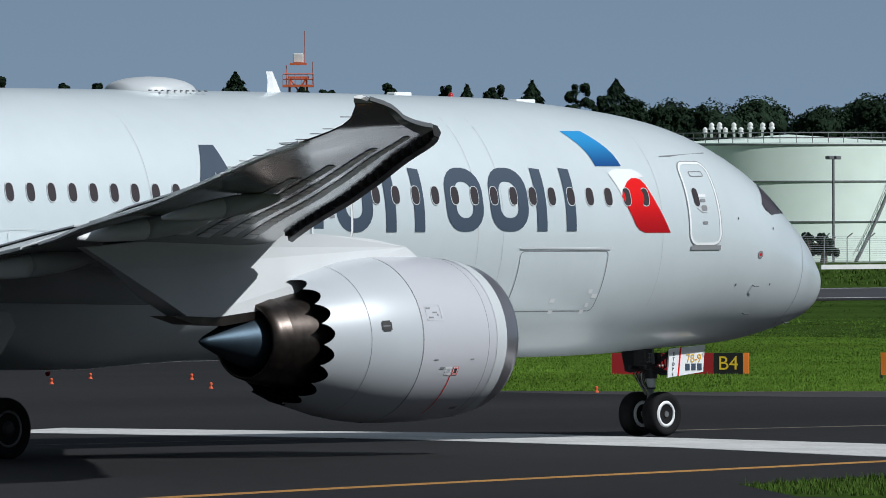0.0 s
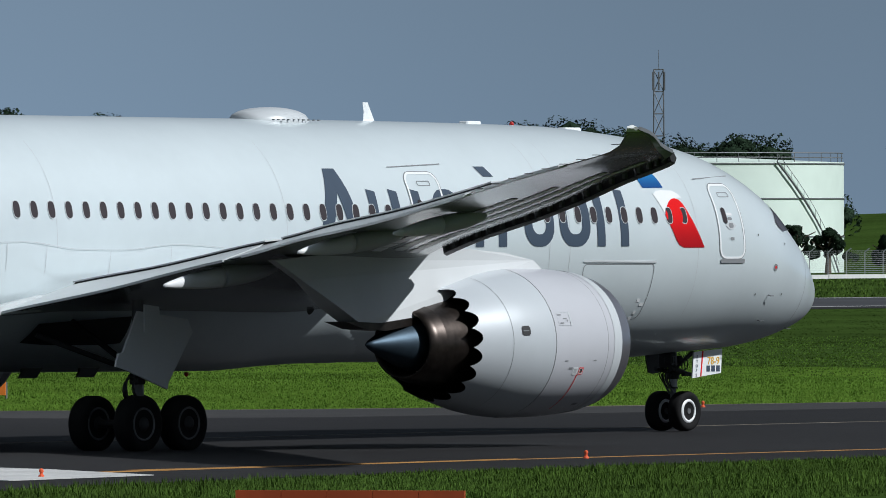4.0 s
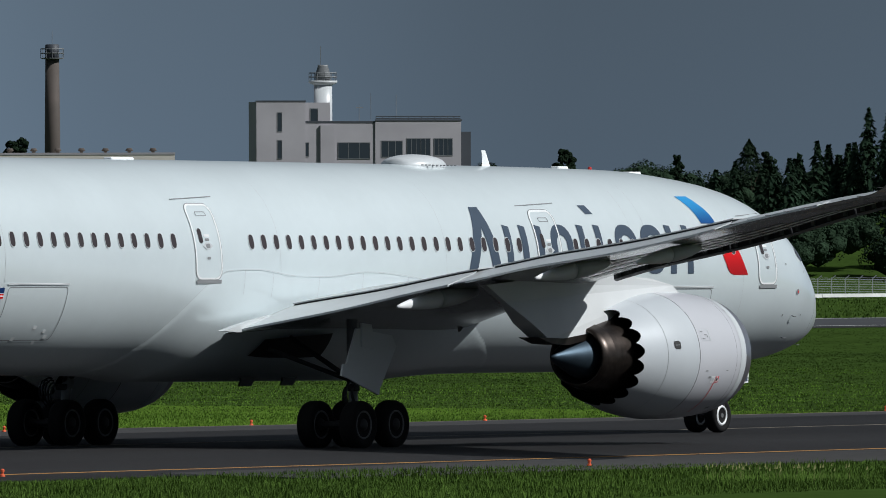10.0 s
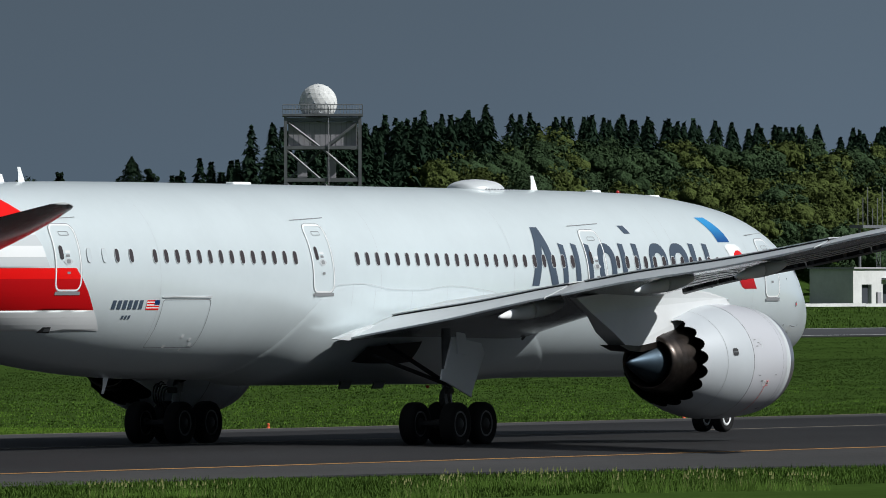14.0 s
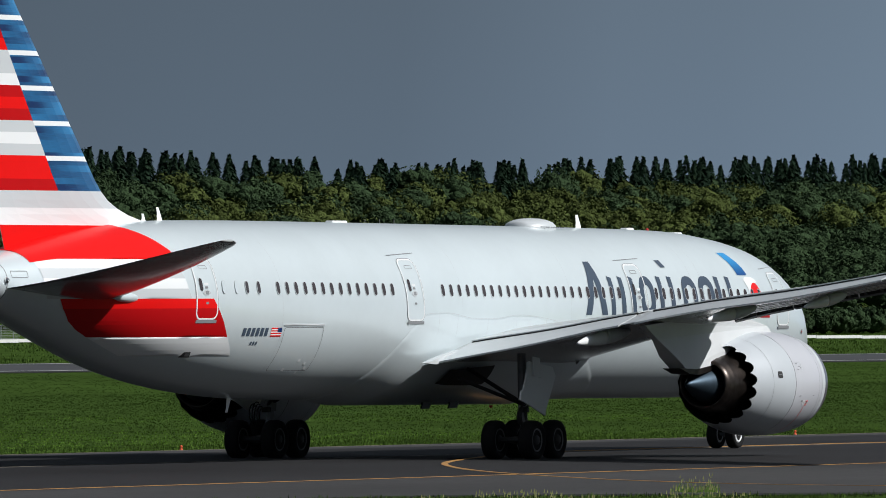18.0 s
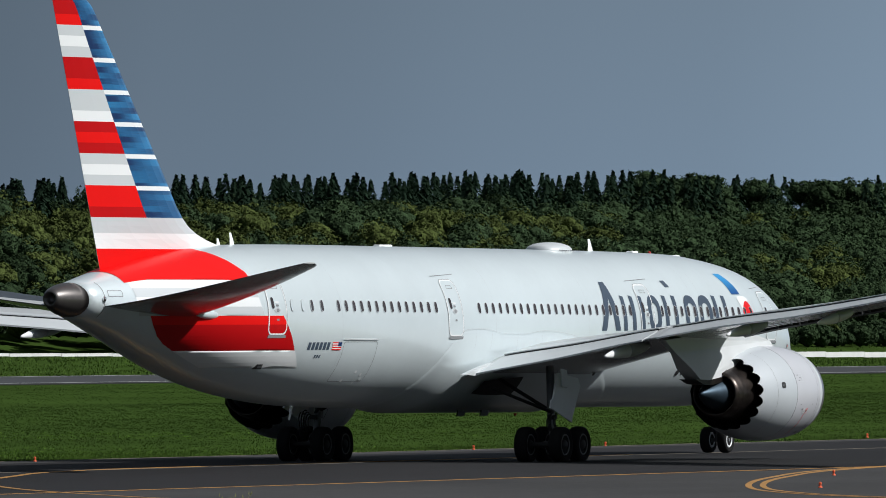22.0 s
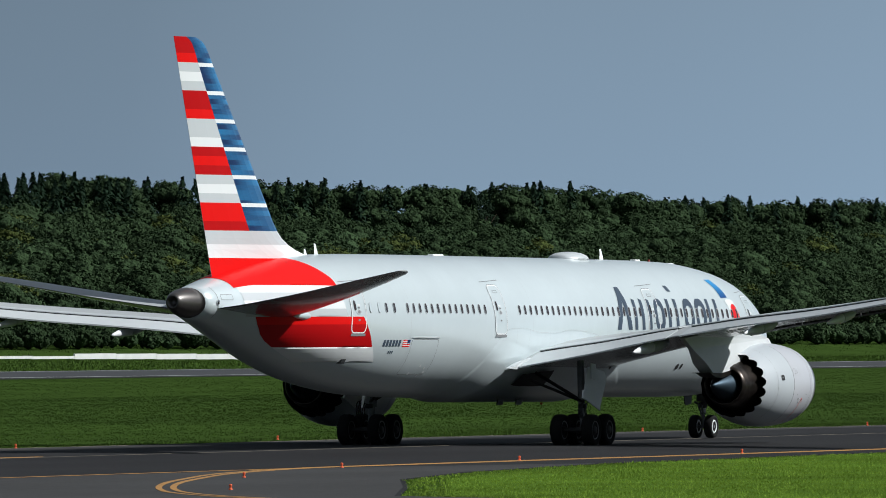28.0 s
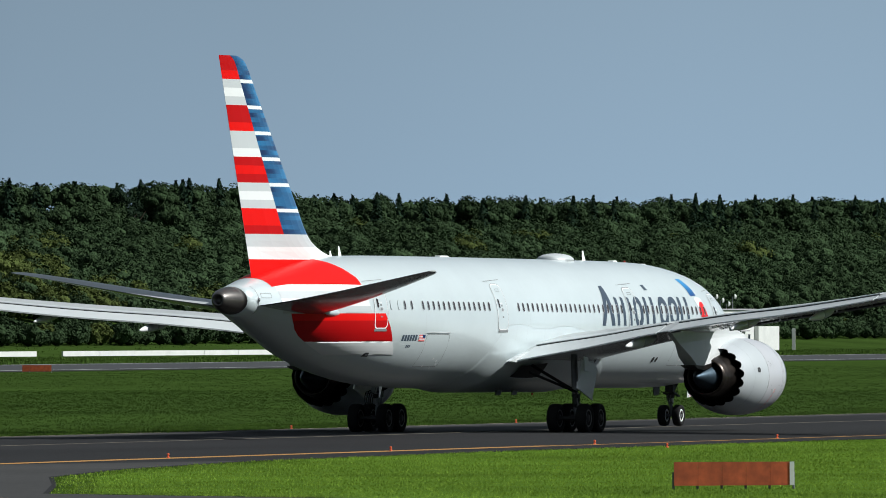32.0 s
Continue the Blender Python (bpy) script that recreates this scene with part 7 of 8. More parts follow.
# ---- boards, signs and lights on the field ----
def board(p0, p1, h, material, label, z0=0.12, white_end=False):
    """A row of upright panels on short legs between two places."""
    b = thing("edge_board", label, "marker board")
    a, e = Vector((*p0, z0)), Vector((*p1, z0))
    n = max(3, round((e - a).length / 0.75))
    d = (e - a) / n
    back = Vector((-d.y, d.x, 0)).normalized() * 0.06
    up = Vector((0, 0, h))
    for i in range(n):
        p = a + d * i
        low = [p, p + d * 0.985, p + d * 0.985 + back, p + back]
        v, f = loft([[tuple(q) for q in low], [tuple(q + up) for q in low]])
        mesh_object("panel", v, f, material, b)
    for k in range(n + 1):
        q = a + d * k + back * 2
        part("leg", rods([((q.x, q.y, 0), (q.x, q.y, z0 + 0.4))], 0.04, 5), STEEL, b)
    if white_end:
        q = e - back * 0.3
        w = d.normalized() * 0.14
        low = [q - w, q, q + back * 1.6, q - w + back * 1.6]
        v, f = loft([[tuple(x) for x in low], [tuple(x + up) for x in low]])
        mesh_object("end_strip", v, f, ROOF_WHITE, b, "white end strip")
    return b


board((279.4, 236.6), (281.0, 233.7), 0.68, BOARD, "bright orange boarded marker on the grass")
board((157.0, 125.6), (158.6, 122.0), 0.66, BOARD_NEAR, "orange-red boarded marker at the grass edge")
board((339.3, 117.4), (341.0, 114.2), 0.70, BOARD_OLD, "weathered brick-red boarded marker with a white end", white_end=True)
board((1071.0, 436.6), (1072.0, 434.0), 0.6, BOARD_OLD, "small red marker board by the runway")


def build_sign():
    s = thing("holding_sign", "red and black illuminated taxiway holding sign", "taxiway sign")
    a, e = Vector((281.99, 249.79, 0.0)), Vector((284.6, 246.4, 0.0))
    d = (e - a)
    u = d.normalized()
    back = Vector((-u.y, u.x, 0)) * 0.22
    h = Vector((0, 0, 0.68))

    def panel(name, t0, t1, material, label, off=0.0):
        p, q = a + d * t0 - back * off, a + d * t1 - back * off
        low = [p, q, q + back, p + back]
        v, f = loft([[tuple(x) for x in low], [tuple(x + h) for x in low]])
        return mesh_object(name, v, f, material, s, label)

    panel("red_panel", 0.0, 0.74, SIGN_RED, "red panel with white figures")
    panel("black_panel", 0.745, 0.955, SIGN_BLACK, "black panel with yellow figures")
    panel("end_cap", 0.96, 1.0, BOARD, "orange end cap")
    turn = Matrix(((u.x, 0, -back.x / 0.22, 0), (u.y, 0, -back.y / 0.22, 0), (0, 1, 0, 0), (0, 0, 0, 1)))
    for text, t, m in (("16L - 34R", 0.37, ROOF_WHITE), ("B4", 0.85, SIGN_YELLOW)):
        p = a + d * t - back * 0.03 + h * 0.5
        lettering(text, 0.42, Matrix.Translation(p) @ turn, m, s)
    for t in (0.1, 0.4, 0.7, 0.9):
        p = a + d * t + back * 0.5
        part("leg", rods([((p.x, p.y, -0.12), (p.x, p.y, 0.02))], 0.05, 6), STEEL, s)


build_sign()


def marker_light(x, y):
    m = thing("edge_light", "small orange-red taxiway edge light", "edge light", "taxiway edge lights")
    m.location = (x, y, 0.03)
    return m


light_proto = marker_light(191.6, 158.4)
v, f = loft([[(r * math.cos(q), r * math.sin(q), z) for q in np.linspace(0, 2 * math.pi, 10, endpoint=False)] for r, z in ((0.07, 0), (0.06, 0.04), (0.035, 0.06), (0.035, 0.11))])
mesh_object("base", v, f, LAMP_ORANGE, light_proto, "orange base")
v, f = loft([[(r * math.cos(q), r * math.sin(q), z) for q in np.linspace(0, 2 * math.pi, 10, endpoint=False)] for r, z in ((0.05, 0.11), (0.05, 0.155), (0.02, 0.185))])
mesh_object("lens", v, f, LAMP_ORANGE, light_proto, "orange-red lens")
for x, y in ((213.3, 160.7), (235.0, 160.0), (252.5, 154.5), (365.0, 153.4), (338.0, 142.5), (390.0, 160.2), (411.0, 161.8), (433.8, 161.6), (446, 154.6), (457, 161.5), (480, 161.5),
             (252.9, 224.6), (261.3, 213.0), (275.5, 203.4), (295.9, 201.4), (309.8, 201.7), (321.4, 200.5), (346, 200.2), (374.5, 199.8), (395.4, 197.9), (424.0, 199.2), (448.6, 198.6), (434.8, 198.2), (482.5, 201.2), (520, 198.6), (550, 198.4),
             (266, 252.7), (256.8, 249.7), (252.7, 239.3), (265.4, 256.4)):
    copy_thing(light_proto, Matrix.Translation((x, y, 0.03)))


# ---- grass ----
rng = np.random.default_rng(7)


def inside(px, py, poly):
    """Which of the points lie in the outline."""
    ok = np.zeros(len(px), bool)
    for (x1, y1), (x2, y2) in zip(poly, poly[1:] + poly[:1]):
        if y1 == y2:
            continue
        c = ((y1 > py) != (y2 > py)) & (px < (x2 - x1) * (py - y1) / (y2 - y1) + x1)
        ok ^= c
    return ok


TAXI_OUTLINE = [(v.co.x, v.co.y) for v in taxiway.data.vertices[: len(taxiway.data.vertices) // 2]]


def grass(name, x0, x1, y0, y1, count, height, spread, label, keep=None, clumpy=0.5, material=BLADE):
    """Many single blades in tufts on the open ground."""
    x = rng.uniform(x0, x1, count)
    y = rng.uniform(y0, y1, count)
    patch = 0.5 + 0.5 * np.sin(x * 0.23 + 1.3 * np.sin(y * 0.31)) * np.sin(y * 0.27 + 1.7 * np.sin(x * 0.11))
    ok = ~inside(x, y, TAXI_OUTLINE)
    if keep is not None:
        ok &= keep(x, y)
    x, y, patch = x[ok], y[ok], patch[ok]
    n = len(x)
    tall = height * (0.55 + 0.5 * rng.random(n) + clumpy * patch * rng.random(n) ** 3)
    per = 4
    base = np.repeat(np.stack([x, y, lift(x, y)], -1), per, 0)
    tall = np.repeat(tall, per) * rng.uniform(0.6, 1.1, n * per)
    ang = rng.normal(-1.0, 0.8, n * per) + math.pi * (rng.random(n * per) < 0.5)
    lean = rng.uniform(0.0, 0.5, n * per)
    foot = base + np.stack([np.cos(ang) * spread * rng.random(n * per), np.sin(ang) * spread * rng.random(n * per), 0 * ang], -1)
    tip = foot + np.stack([np.cos(ang) * lean * tall, np.sin(ang) * lean * tall, tall], -1)
    w = np.stack([-np.sin(ang), np.cos(ang), 0 * ang], -1) * (spread * 0.075 + tall * 0.035)[:, None]
    verts = np.stack([foot - w, foot + w, tip], 1).reshape(-1, 3)
    me = soup(name, verts, np.arange(len(verts)).reshape(-1, 3), material)
    ob = new(name, me)
    return tagged(ob, label, "grass", kind="stuff")


grass("near_grass", 165, 300, 134, 160, 80000, 0.10, 0.12, "uneven green grass at the near taxiway edge", clumpy=1.6, material=BLADE_MID)
grass("near_grass", 322, 475, 104, 160, 110000, 0.075, 0.12, "short bright green mown grass beside the loop", material=BLADE_BRIGHT)
grass("verge_grass", 235, 335, 197, 300, 90000, 0.07, 0.26, "green grass between taxiway and runway", lambda x, y: (y < 0.75 * x + 60), clumpy=1.0)
grass("verge_grass", 320, 560, 200, 420, 150000, 0.065, 0.34, "green grass thinning towards the runway", lambda x, y: (y > 0.33 * x + 40) & (rng.random(len(x)) < np.clip(1.25 - np.hypot(x - 300, y - 250) / (150 + 30 * np.sin(x * 0.06 + y * 0.04)), 0, 1)), clumpy=0.8)
grass("verge_grass", 320, 720, 197, 214, 60000, 0.085, 0.22, "brighter grass strip along the taxiway", lambda x, y: (y > 0.33 * x - 25 - 90 * (x > 480)) & (y < 205 + 5 * np.sin(x * 0.05) + rng.uniform(-4, 4, len(x))), clumpy=1.2, material=BLADE_MID)
# field blades carry the cloud shade in their colour
grass("field_grass", 320, 800, 200, 330, 110000, 0.055, 0.34, "grass between taxiway and runway, coloured dark green for cloud shade", lambda x, y: (y < 0.75 * x + 60) & (y > 0.33 * x - 25 - 90 * (x > 480)), clumpy=0.8, material=BLADE_SHADED)
grass("field_grass", 300, 1200, 240, 443, 60000, 0.06, 0.6, "green grass field towards the runway", lambda x, y: y > 0.34 * x - 30, material=BLADE_SHADED)
grass("far_grass", 620, 2000, 514, 700, 40000, 0.25, 0.9, "green grass beyond the runway", lambda x, y: y > 0.30 * x + 40, material=BLADE_MID)


def weeds(name, spots, label):
    """Tall loose stalks with seed heads and long blades in tufts."""
    verts, stalk = [], []
    for x, y, r, n, h in spots:
        a, d = rng.uniform(0, 2 * math.pi, n), r * np.sqrt(rng.random(n))
        foot = np.stack([x + d * np.cos(a), y + d * np.sin(a), np.zeros(n)], -1)
        tall = h * rng.uniform(0.4, 1.0, n)
        tip = foot + np.stack([0.3 * tall * np.cos(a * 3), 0.3 * tall * np.sin(a * 3), tall], -1)
        w = np.stack([np.full(n, 0.012), np.full(n, -0.006), np.zeros(n)], -1)
        verts.append(np.stack([foot - w, foot + w, tip], 1).reshape(-1, 3))
        pick = rng.random(n) < 0.12
        top = tip[pick] + np.array([0, 0, 0.12])
        k = np.stack([np.full(len(top), 0.02), np.full(len(top), -0.01), np.zeros(len(top))], -1)
        stalk.append(np.stack([foot[pick] - k * 0.2, foot[pick] + k * 0.2, top], 1).reshape(-1, 3))
        stalk.append(np.stack([top - k, top + k, top + np.array([0.02, 0, 0.10])], 1).reshape(-1, 3))
    v = np.concatenate(verts)
    tagged(new(name, soup(name, v, np.arange(len(v)).reshape(-1, 3), BLADE_MID)), label, "weeds", kind="stuff")
    v = np.concatenate(stalk)
    tagged(new("seed_heads", soup("seed_heads", v, np.arange(len(v)).reshape(-1, 3), STRAW)), "pale dry seed heads above the weeds", "weeds", kind="stuff")


weeds("tall_weeds", [(267.0, 128.3, 0.9, 420, 0.50), (269.3, 129.1, 0.4, 160, 0.60), (269.4, 134.3, 1.2, 420, 0.32), (268.4, 131.9, 0.8, 160, 0.25), (265.8, 134.9, 0.7, 120, 0.25), (269.5, 128.3, 0.5, 180, 0.30), (294.2, 141.2, 0.7, 140, 0.38), (296.7, 135.7, 0.8, 90, 0.20), (240.2, 141.6, 2.0, 420, 0.22), (239.8, 134.5, 1.0, 160, 0.35), (252.4, 132.9, 2.0, 420, 0.35), (249.0, 133.8, 1.0, 140, 0.40), (253.9, 140.1, 2.0, 400, 0.30)], "loose tall green weeds at the near grass edge")


# ---- woods ----
def leaf_cloud(centres, sizes, count, leaf, squash=0.85, clumps=13):
    """Crowns built of rounded clumps, each covered with small leaves, as loose triangles."""
    k, each = len(centres), max(8, count // clumps)
    d = rng.normal(size=(k, clumps, 3))
    d /= np.linalg.norm(d, axis=-1, keepdims=True)
    d[..., 2] = np.where(d[..., 2] < -0.2, -d[..., 2], d[..., 2])
    hub = centres[:, None] + d * (0.60 * rng.uniform(0.85, 1.15, (k, clumps)))[..., None] * sizes[:, None, None] * np.array([1, 1, squash])
    small = sizes[:, None] * rng.uniform(0.32, 0.48, (k, clumps))
    e = rng.normal(size=(k, clumps, each, 3)) + 0.9 * d[:, :, None]
    e /= np.linalg.norm(e, axis=-1, keepdims=True)
    p = (hub[:, :, None] + e * (small[..., None] * rng.uniform(0.85, 1.08, (k, clumps, each)))[..., None]).reshape(-1, 3)
    out = e.reshape(-1, 3)
    m = len(p)
    a = np.cross(out + rng.normal(size=(m, 3)) * 0.34, rng.normal(size=(m, 3)))
    a /= np.linalg.norm(a, axis=-1, keepdims=True) + 1e-9
    b = np.cross(out + rng.normal(size=(m, 3)) * 0.34, a)
    b /= np.linalg.norm(b, axis=-1, keepdims=True) + 1e-9
    s = (leaf * rng.uniform(0.6, 1.3, m))[:, None]
    tri = np.stack([p + a * s, p - a * s * 0.7 + b * s * 0.8, p - a * s * 0.5 - b * s * 0.9], 1)
    return tri.reshape(-1, 3)


def cone_cloud(feet, heights, widths, count, leaf):
    """Drooping sprays of conifers, as loose triangles."""
    k = len(feet)
    t = rng.random((k, count)) ** 0.75
    ang = rng.uniform(0, 2 * math.pi, (k, count))
    r = widths[:, None] * (1 - t) ** 0.85 * (0.62 + 0.38 * rng.random((k, count))) * (0.82 + 0.3 * np.abs(np.sin(t * 24 + feet[:, None, 0])))
    p = np.stack([feet[:, None, 0] + r * np.cos(ang), feet[:, None, 1] + r * np.sin(ang), feet[:, None, 2] + heights[:, None] * (0.06 + 0.94 * t)], -1).reshape(-1, 3)
    ang = ang.ravel()
    out = np.stack([np.cos(ang), np.sin(ang), -0.55 + 0.4 * rng.normal(size=ang.shape)], -1)
    side = np.stack([-np.sin(ang), np.cos(ang), 0.3 * rng.normal(size=ang.shape)], -1)
    s = (leaf * rng.uniform(0.5, 1.2, len(ang)))[:, None]
    tri = np.stack([p + out * s, p - out * s * 0.5 + side * s * 0.7, p - out * s * 0.5 - side * s * 0.7 + np.array([0, 0, 0.3]) * s], 1)
    return tri.reshape(-1, 3)


def stuff(name, chunks, material, label, category):
    v = np.concatenate(chunks)
    ob = new(name, soup(name, v, np.arange(len(v)).reshape(-1, 3), material))
    return tagged(ob, label, category, kind="stuff")


def cores(centres, sizes, squash, name, material, label, clumps=11):
    """Rounded inner masses of the crowns, so that no sky shows through."""
    bm = bmesh.new()
    bmesh.ops.create_icosphere(bm, subdivisions=1, radius=1.0)
    bv = np.array([v.co[:] for v in bm.verts])
    bf = np.array([[v.index for v in f.verts] for f in bm.faces])
    bm.free()
    k = len(centres)
    d = rng.normal(size=(k, clumps, 3))
    d /= np.linalg.norm(d, axis=-1, keepdims=True)
    d[..., 2] = np.where(d[..., 2] < -0.1, -d[..., 2], d[..., 2])
    hub = (centres[:, None] + d * 0.62 * sizes[:, None, None] * np.array([1, 1, squash])).reshape(-1, 3)
    small = (sizes[:, None] * rng.uniform(0.25, 0.37, (k, clumps))).ravel()
    hub, small = np.concatenate([hub, centres]), np.concatenate([small, sizes * 0.66])
    v = (hub[:, None] + bv[None] * small[:, None, None] * np.array([1, 1, squash])).reshape(-1, 3)
    f = (bf[None] + (np.arange(len(hub)) * len(bv))[:, None, None]).reshape(-1, 3)
    me = soup(name, v, f, material)
    me.polygons.foreach_set("use_smooth", [True] * len(me.polygons))
    return tagged(new(name, me), label, "woods", kind="stuff")


# broadleaf slope beyond the runway, pale crowns among the dark, many for its sunlit parts
cx, cy = np.meshgrid(np.arange(1240, 2420, 5.5), np.concatenate([np.arange(700, 732, 4.6), np.arange(734, 788, 6.2)]))
cx, cy = cx.ravel() + rng.uniform(-2.6, 2.6, cx.size), cy.ravel() + rng.uniform(-2.2, 2.2, cy.size)
size = rng.uniform(2.3, 4.5, cx.size) * (0.85 + 0.25 * rng.random(cx.size))
ok = (cx > 1.775 * cy + 8 * rng.random(cx.size)) & ~((cx < 1440) & (cy < 734))
cx, cy, size = cx[ok], cy[ok], size[ok]
mid = np.stack([cx, cy, lift(cx, cy) + size * 0.75 + 1.4 + 1.2 * rng.random(len(cx))], -1)
# undergrowth closes the foot of the woods
ux, uy = np.meshgrid(np.arange(1446, 2420, 3.6), [684.0, 690.0, 696.0])
ux, uy = ux.ravel() + rng.uniform(-1.5, 1.5, ux.size), uy.ravel() + rng.uniform(-2, 2, uy.size)
us = rng.uniform(1.5, 2.7, ux.size)
mid, cx, cy, size = np.concatenate([mid, np.stack([ux, uy, lift(ux, uy) + us * 0.55], -1)]), np.concatenate([cx, ux]), np.concatenate([cy, uy]), np.concatenate([size, us])
band = np.exp(-((cy - 752 - 12 * np.sin(cx * 0.013)) / 13) ** 2)
# pale colour is denser where the upper canopy is painted as sunlit
pale = rng.random(len(cx)) < np.where(cx < 1800, 0.05 + 0.45 * band * (np.sin(cx * 0.045 + 0.1 * cy) > -0.1), 0.03) + 0.42 * (cx < 1640) * (cy > 742) * (cy < 786) + 0.45 * ((cx > 1690) & (cx < 1800) & (cy < 735) & (cy > 700))
# taller crowns fill the crest
CREST = smooth_curve([1380, 1430, 1468, 1488, 1541, 1608, 1655, 1720, 1800, 1892, 1930, 1969, 2024, 2052, 2120, 2173, 2255, 2365, 2460], [25.0, 26.5, 26.5, 26.0, 25.6, 26.8, 27.2, 28.2, 29.2, 28.7, 28.4, 28.4, 29.4, 28.6, 27.4, 27.6, 28.0, 29.3, 29.5])
rx = np.arange(1420, 2440, 4.2)
rx = rx + rng.uniform(-2, 2, len(rx))
ry = 792 + rng.uniform(-5, 5, len(rx))
rs = rng.uniform(3.0, 4.4, len(rx))
crest = np.stack([rx, ry, CREST(rx) - rs * 0.9 - np.where(rx < 1800, 2.6, -0.7) - rng.uniform(0, 1.2, len(rx))], -1)
under = np.concatenate([crest[rx > 1790] - np.array([1.5, 3, 3.4]), crest[rx > 1790] - np.array([-1.0, 6, 6.4])])
crest, rs = np.concatenate([crest, under]), np.concatenate([rs, np.tile(rs[rx > 1790], 2)])
mid, size, pale = np.concatenate([mid, crest]), np.concatenate([size, rs]), np.concatenate([pale, np.zeros(len(rs), bool)])
stuff("broadleaf_woods", [leaf_cloud(mid[~pale], size[~pale], 480, 0.29)], LEAF, "dense dark green broadleaf woods on a slope", "woods")
stuff("pale_woods", [leaf_cloud(mid[pale], size[pale], 480, 0.29)], LEAF_PALE, "yellow-green crowns among the woods", "woods")
cores(mid[~pale], size[~pale], 0.85, "broadleaf_masses", LEAF, "rounded dark green crowns of the woods")
cores(mid[pale], size[pale], 0.85, "pale_masses", LEAF_PALE, "rounded yellow-green crowns of the woods")
# conifers along the crest
first = np.arange(1365, 2460, 2.7)
fx = np.concatenate([first, np.arange(1372, 2460, 4.1)])
fx = fx + rng.uniform(-1.4, 1.4, len(fx))
fy = np.where(np.arange(len(fx)) < len(first), 786, 796) + rng.uniform(-3, 3, len(fx))
thin = (fx < 1820) | (rng.random(len(fx)) < 0.16)
fx, fy = fx[thin], fy[thin]
feet = np.stack([fx, fy, lift(fx, fy) - 1.0], -1)
tall = CREST(fx) - feet[:, 2] - rng.uniform(0, 1.7, len(fx)) + np.where(fx > 1820, 1.2, 0.3)
stuff("conifer_crest", [cone_cloud(feet, tall, tall * 0.19 + 0.7, 480, 0.42)], NEEDLE, "row of dark pointed conifers along the crest", "woods")
# conifers rising towards the radar tower
ratio = np.concatenate([np.linspace(1.655, 1.80, 34), np.linspace(1.69, 1.80, 26)]) + rng.uniform(-0.003, 0.003, 60)
fy = np.concatenate([np.full(34, 800.0), np.full(26, 775.0)]) + rng.uniform(-5, 5, 60)
fx = ratio * fy
top = np.interp(ratio, [1.655, 1.69, 1.715, 1.73, 1.765, 1.8], [14.0, 17.5, 19.5, 22.0, 25.5, 26.5]) + rng.uniform(-1.8, 1.0, 60)
ground_z = lift(fx, fy) - 0.5
tall = np.maximum(top - ground_z, 6)
stuff("conifer_stand", [cone_cloud(np.stack([fx, fy, ground_z], -1), tall, tall * 0.15 + 0.8, 460, 0.5)], NEEDLE, "stand of dark pointed conifers", "woods")
# mixed woods behind the tanks and buildings
cx = np.concatenate([np.arange(975, 1190, 4.6), np.arange(1335, 1490, 5.2), np.arange(978, 1190, 6.0), np.arange(1340, 1490, 6)])
cx = cx + rng.uniform(-2, 2, len(cx))
cy = 868 + rng.uniform(-10, 12, len(cx))
size = rng.uniform(2.8, 4.8, len(cx))
top = np.interp(cx, [975, 984, 1020, 1049, 1060, 1078, 1094, 1107, 1121, 1134, 1146, 1163, 1177, 1190, 1205, 1335, 1375, 1400, 1440, 1490], [16, 16.6, 17.8, 17.7, 17.0, 15.6, 16.9, 15.2, 13.4, 16.0, 17.4, 14.8, 15.4, 17.2, 16.0, 14, 18.5, 15.5, 18, 17])
mid = np.stack([cx, cy, top - size * 0.8 + rng.uniform(-2.0, 0.6, len(cx))], -1)
low = np.stack([cx, cy - 6, top - size * 1.9], -1)
lower = np.stack([cx, cy - 9, top - size * 3.0], -1)
stuff("far_woods", [leaf_cloud(np.concatenate([mid, low, lower]), np.concatenate([size, size, size]), 900, 0.20)], FAR_LEAF, "dark mixed woods behind the fuel tanks", "woods")
cores(np.concatenate([mid, low, lower]), np.concatenate([size, size, size]), 0.85, "far_woods_shade", FAR_LEAF, "dark inner branches of the far woods")
cx = np.arange(1186, 1300, 4.4) + rng.uniform(-1, 1, len(np.arange(1186, 1300, 4.4)))
mid = np.stack([cx, 746 + rng.uniform(-6, 6, len(cx)), rng.uniform(4.5, 8.5, len(cx))], -1)
stuff("near_thicket", [leaf_cloud(mid, np.full(len(cx), 4.0), 1000, 0.2)], FAR_LEAF, "dark green thicket beside the low shed", "woods")
cores(mid, np.full(len(cx), 4.0), 0.85, "thicket_shade", FAR_LEAF, "dark inner branches of the thicket")


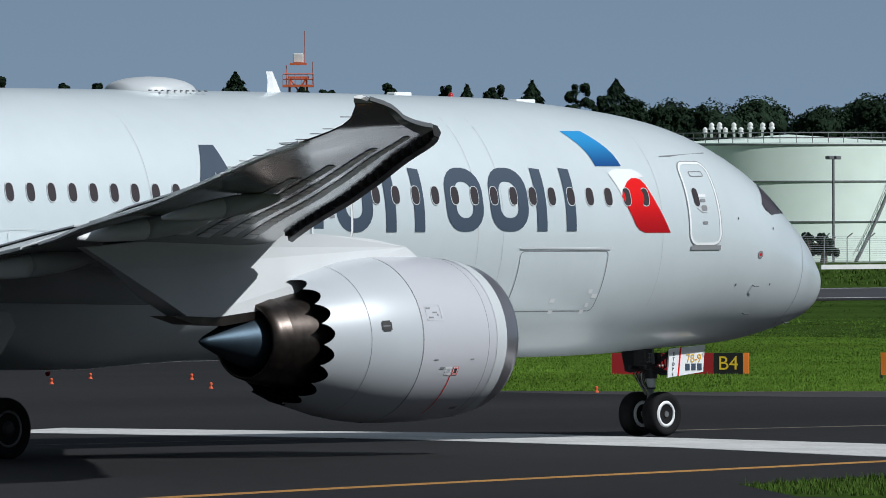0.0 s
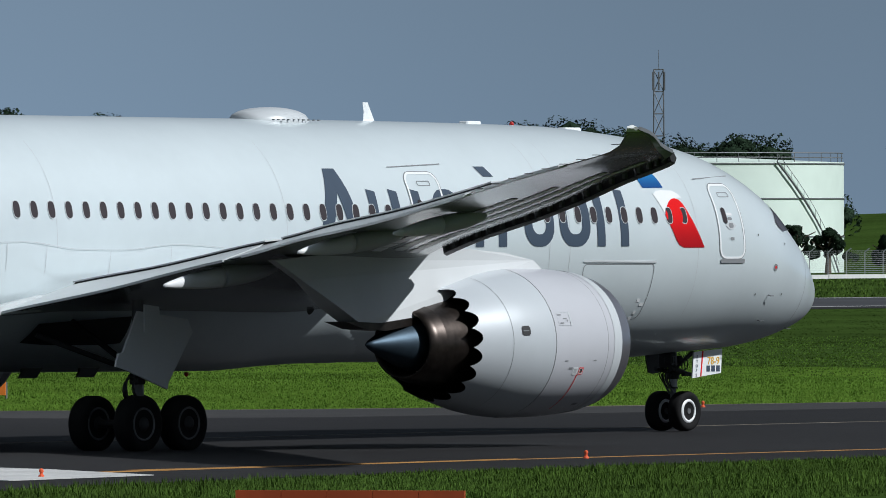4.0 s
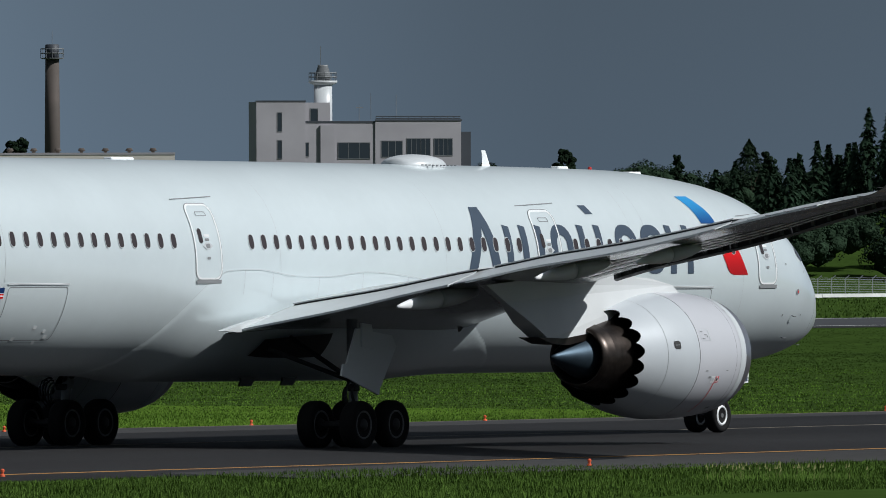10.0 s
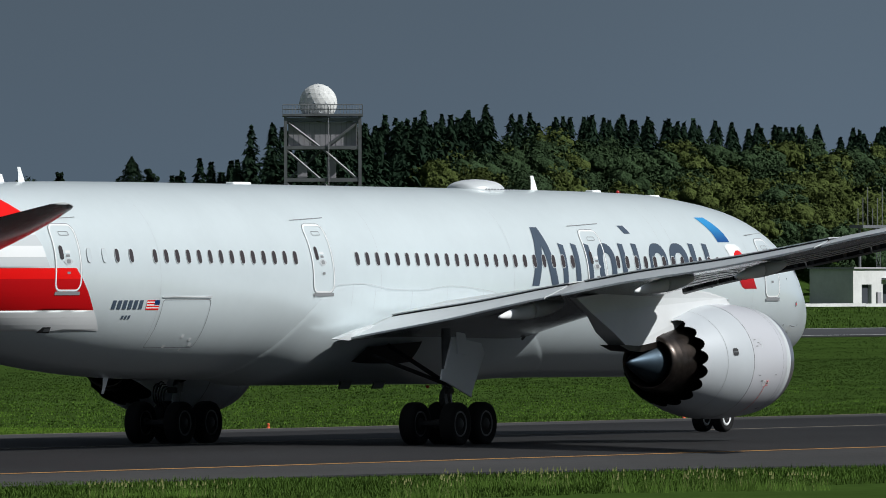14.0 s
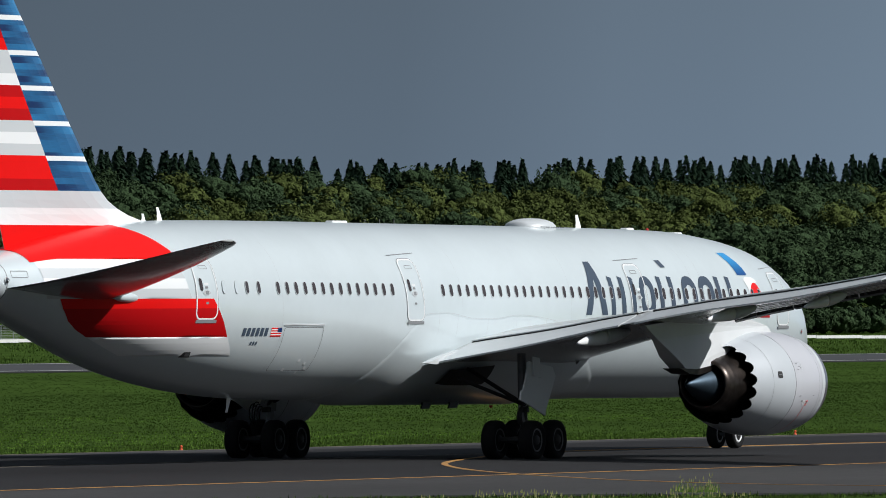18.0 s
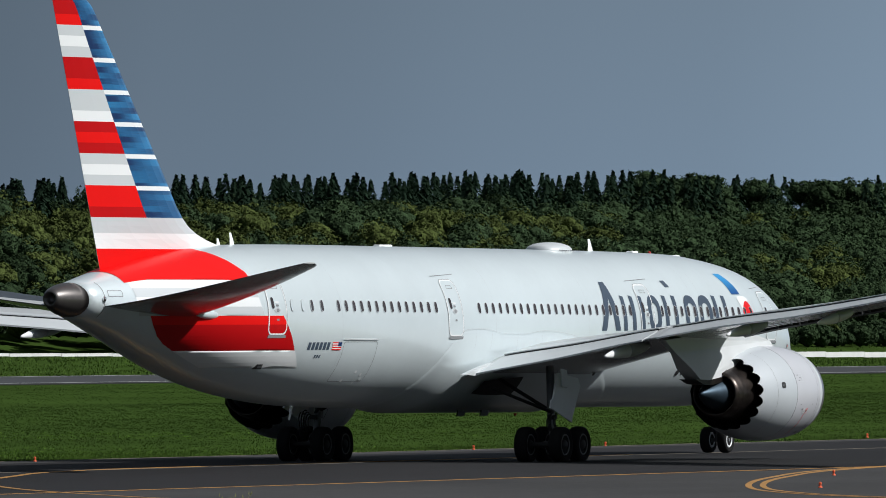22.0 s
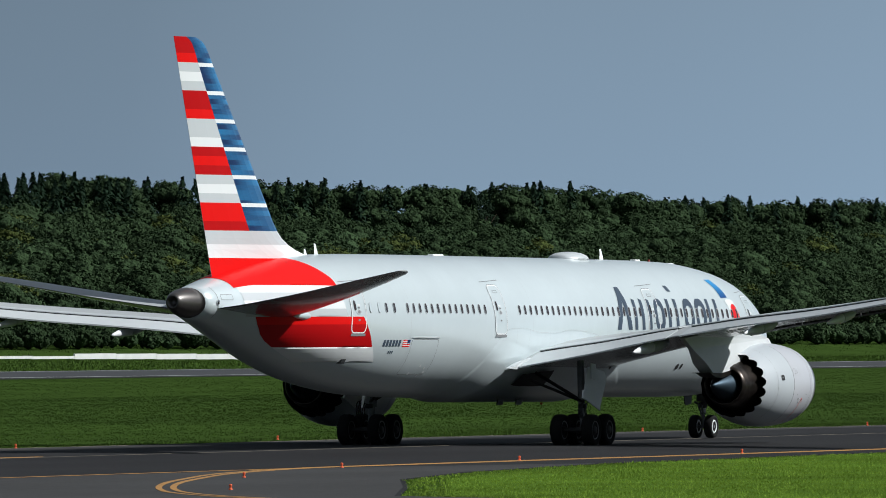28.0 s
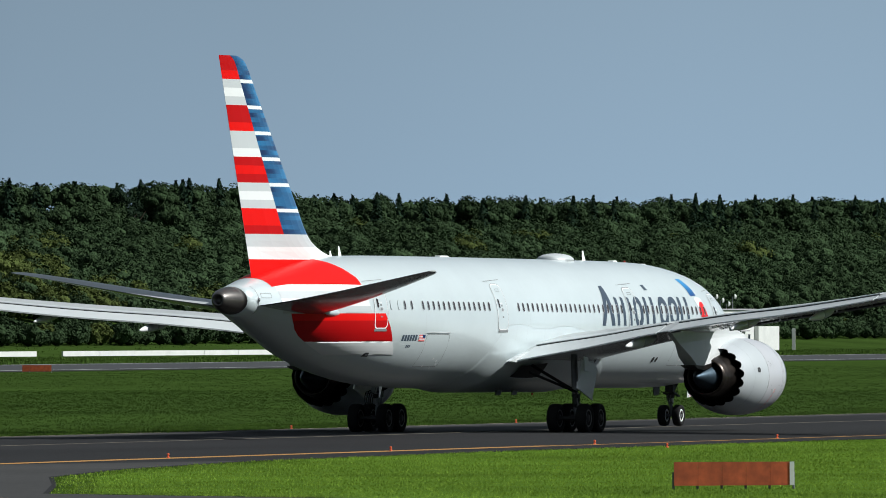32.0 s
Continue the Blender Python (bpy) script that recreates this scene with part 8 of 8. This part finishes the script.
def lone_tree(x, y, h, w, pointed, label):
    """Tapered trunk with limbs and an uneven crown of small leaves."""
    t = tagged(new("tree"), label, "tree", "far single trees")
    t.location = (x, y, 0)
    bm = bmesh.new()
    rod(bm, (0, 0, -0.3), (0.2, 0, h * 0.6), 0.42, 8, 0.18)
    for k in range(5):
        a = 1.3 * k
        rod(bm, (0.1, 0, h * (0.35 + 0.07 * k)), (w * 0.45 * math.cos(a), w * 0.45 * math.sin(a), h * (0.55 + 0.07 * k)), 0.13, 5, 0.05)
    part("trunk", bm, BARK, t, "brown tapered trunk with limbs")
    if pointed:
        tri = cone_cloud(np.array([[0.0, 0, h - 7.0]]), np.array([7.0]), np.array([w]), 2200, 0.24)
    else:
        k = 9
        drop = np.linspace(0.0, 1.0, k)
        c = np.stack([rng.uniform(-0.36, 0.36, k) * w * (0.25 + drop), rng.uniform(-0.36, 0.36, k) * w * (0.25 + drop), h - 0.24 * w - drop * min(0.5 * h, 1.3 * w)], -1)
        tri = leaf_cloud(c, np.full(k, w * 0.24), 520, 0.17, clumps=6)
    crown = new("crown", soup("crown", tri, np.arange(len(tri)).reshape(-1, 3), FAR_LEAF))
    crown.parent = t
    crown["label"] = "dark green uneven crown"


for x, h, w, pt in ((866.9, 18.9, 3.0, 0), (876, 18.2, 3.0, 0), (881, 18.3, 2.0, 0), (901.4, 19.4, 3.9, 1), (911.6, 18.0, 2.4, 0), (914.5, 17.7, 2.2, 0), (916.2, 17.7, 2.2, 0), (924.8, 18.5, 2.8, 0), (933.4, 18.4, 2.8, 0), (936.8, 18.3, 2.6, 1),
                    (941.6, 18.6, 4.4, 0), (947, 18.7, 3.6, 1), (954.3, 18.8, 4.6, 0), (960.4, 19.0, 3.9, 1), (957.6, 17.4, 3.4, 0), (963.6, 17.2, 3.8, 0), (967.2, 16.5, 4.6, 0), (970.6, 16.2, 4.6, 0), (974, 16.6, 4.6, 0)):
    lone_tree(x, 850, h, w, pt, "far dark pointed tree standing above the roofs" if pt else "far dark rounded tree standing above the roofs")
for x, h, w, pt in ((1206, 20.2, 4.0, 0), (1211, 20.4, 4.5, 0), (1216, 20.0, 4, 0), (1226, 20.3, 4, 0), (1240, 20.4, 4.5, 0), (1245, 20.6, 5, 0), (1250.2, 20.2, 2.8, 0), (1252.3, 20.0, 2.6, 0), (1257.2, 19.9, 2.0, 1), (1265.8, 20.4, 3.2, 0), (1267.8, 20.7, 3.2, 0), (1398.3, 20.1, 3.4, 0), (1401, 19.6, 2.8, 0), (1428.6, 19.5, 2.6, 0), (1448.5, 21.5, 3.6, 1), (1453.9, 20.1, 3.6, 0)):
    lone_tree(x, 860, h, w, pt, "small far tree behind the low roofs")
for x, h, w in ((1173, 6.2, 7), (1180, 7.0, 7), (1187, 6.0, 8), (1194, 6.6, 7), (1200, 7.2, 7), (996, 6.9, 5.5), (1007.5, 6.7, 5), (1020, 5.0, 4), (1035, 5.6, 5), (1041, 5.2, 4), (1052, 4.6, 4), (900, 4.6, 3), (906, 4.8, 4), (877.2, 3.0, 1.8), (879.6, 3.0, 2.6)):
    lone_tree(x, 740 if x > 1100 else 752, h, w, 0, "dark green bush-like tree by the fence")
for x, h, w in ((1983.3, 28.6, 7.0), (1986.3, 29.1, 8.0), (1990.6, 27.0, 8.0), (1991.3, 25.2, 9.0)):
    lone_tree(x, 790, h, w, 0, "dense dark green tree at the edge of the woods")


# ---- movement ----
def motions():
    rows = [(t, pose(x, y, 0, 0, 0, h)) for t, x, y, h in TAXI]
    walk(airliner, rows)
    ts = np.array([r[0] for r in TAXI])
    run = np.concatenate([[0], np.cumsum(np.hypot(np.diff([r[1] for r in TAXI]), np.diff([r[2] for r in TAXI])))])
    for wheel, axle, r in wheels:
        turn = []
        for k in range(0, 961, 2):
            t = k / 30
            turn.append((t, Matrix.Translation(axle) @ Matrix.Rotation(float(np.interp(t, ts, run)) / r, 4, "Y")))
        walk(wheel, turn)


motions()
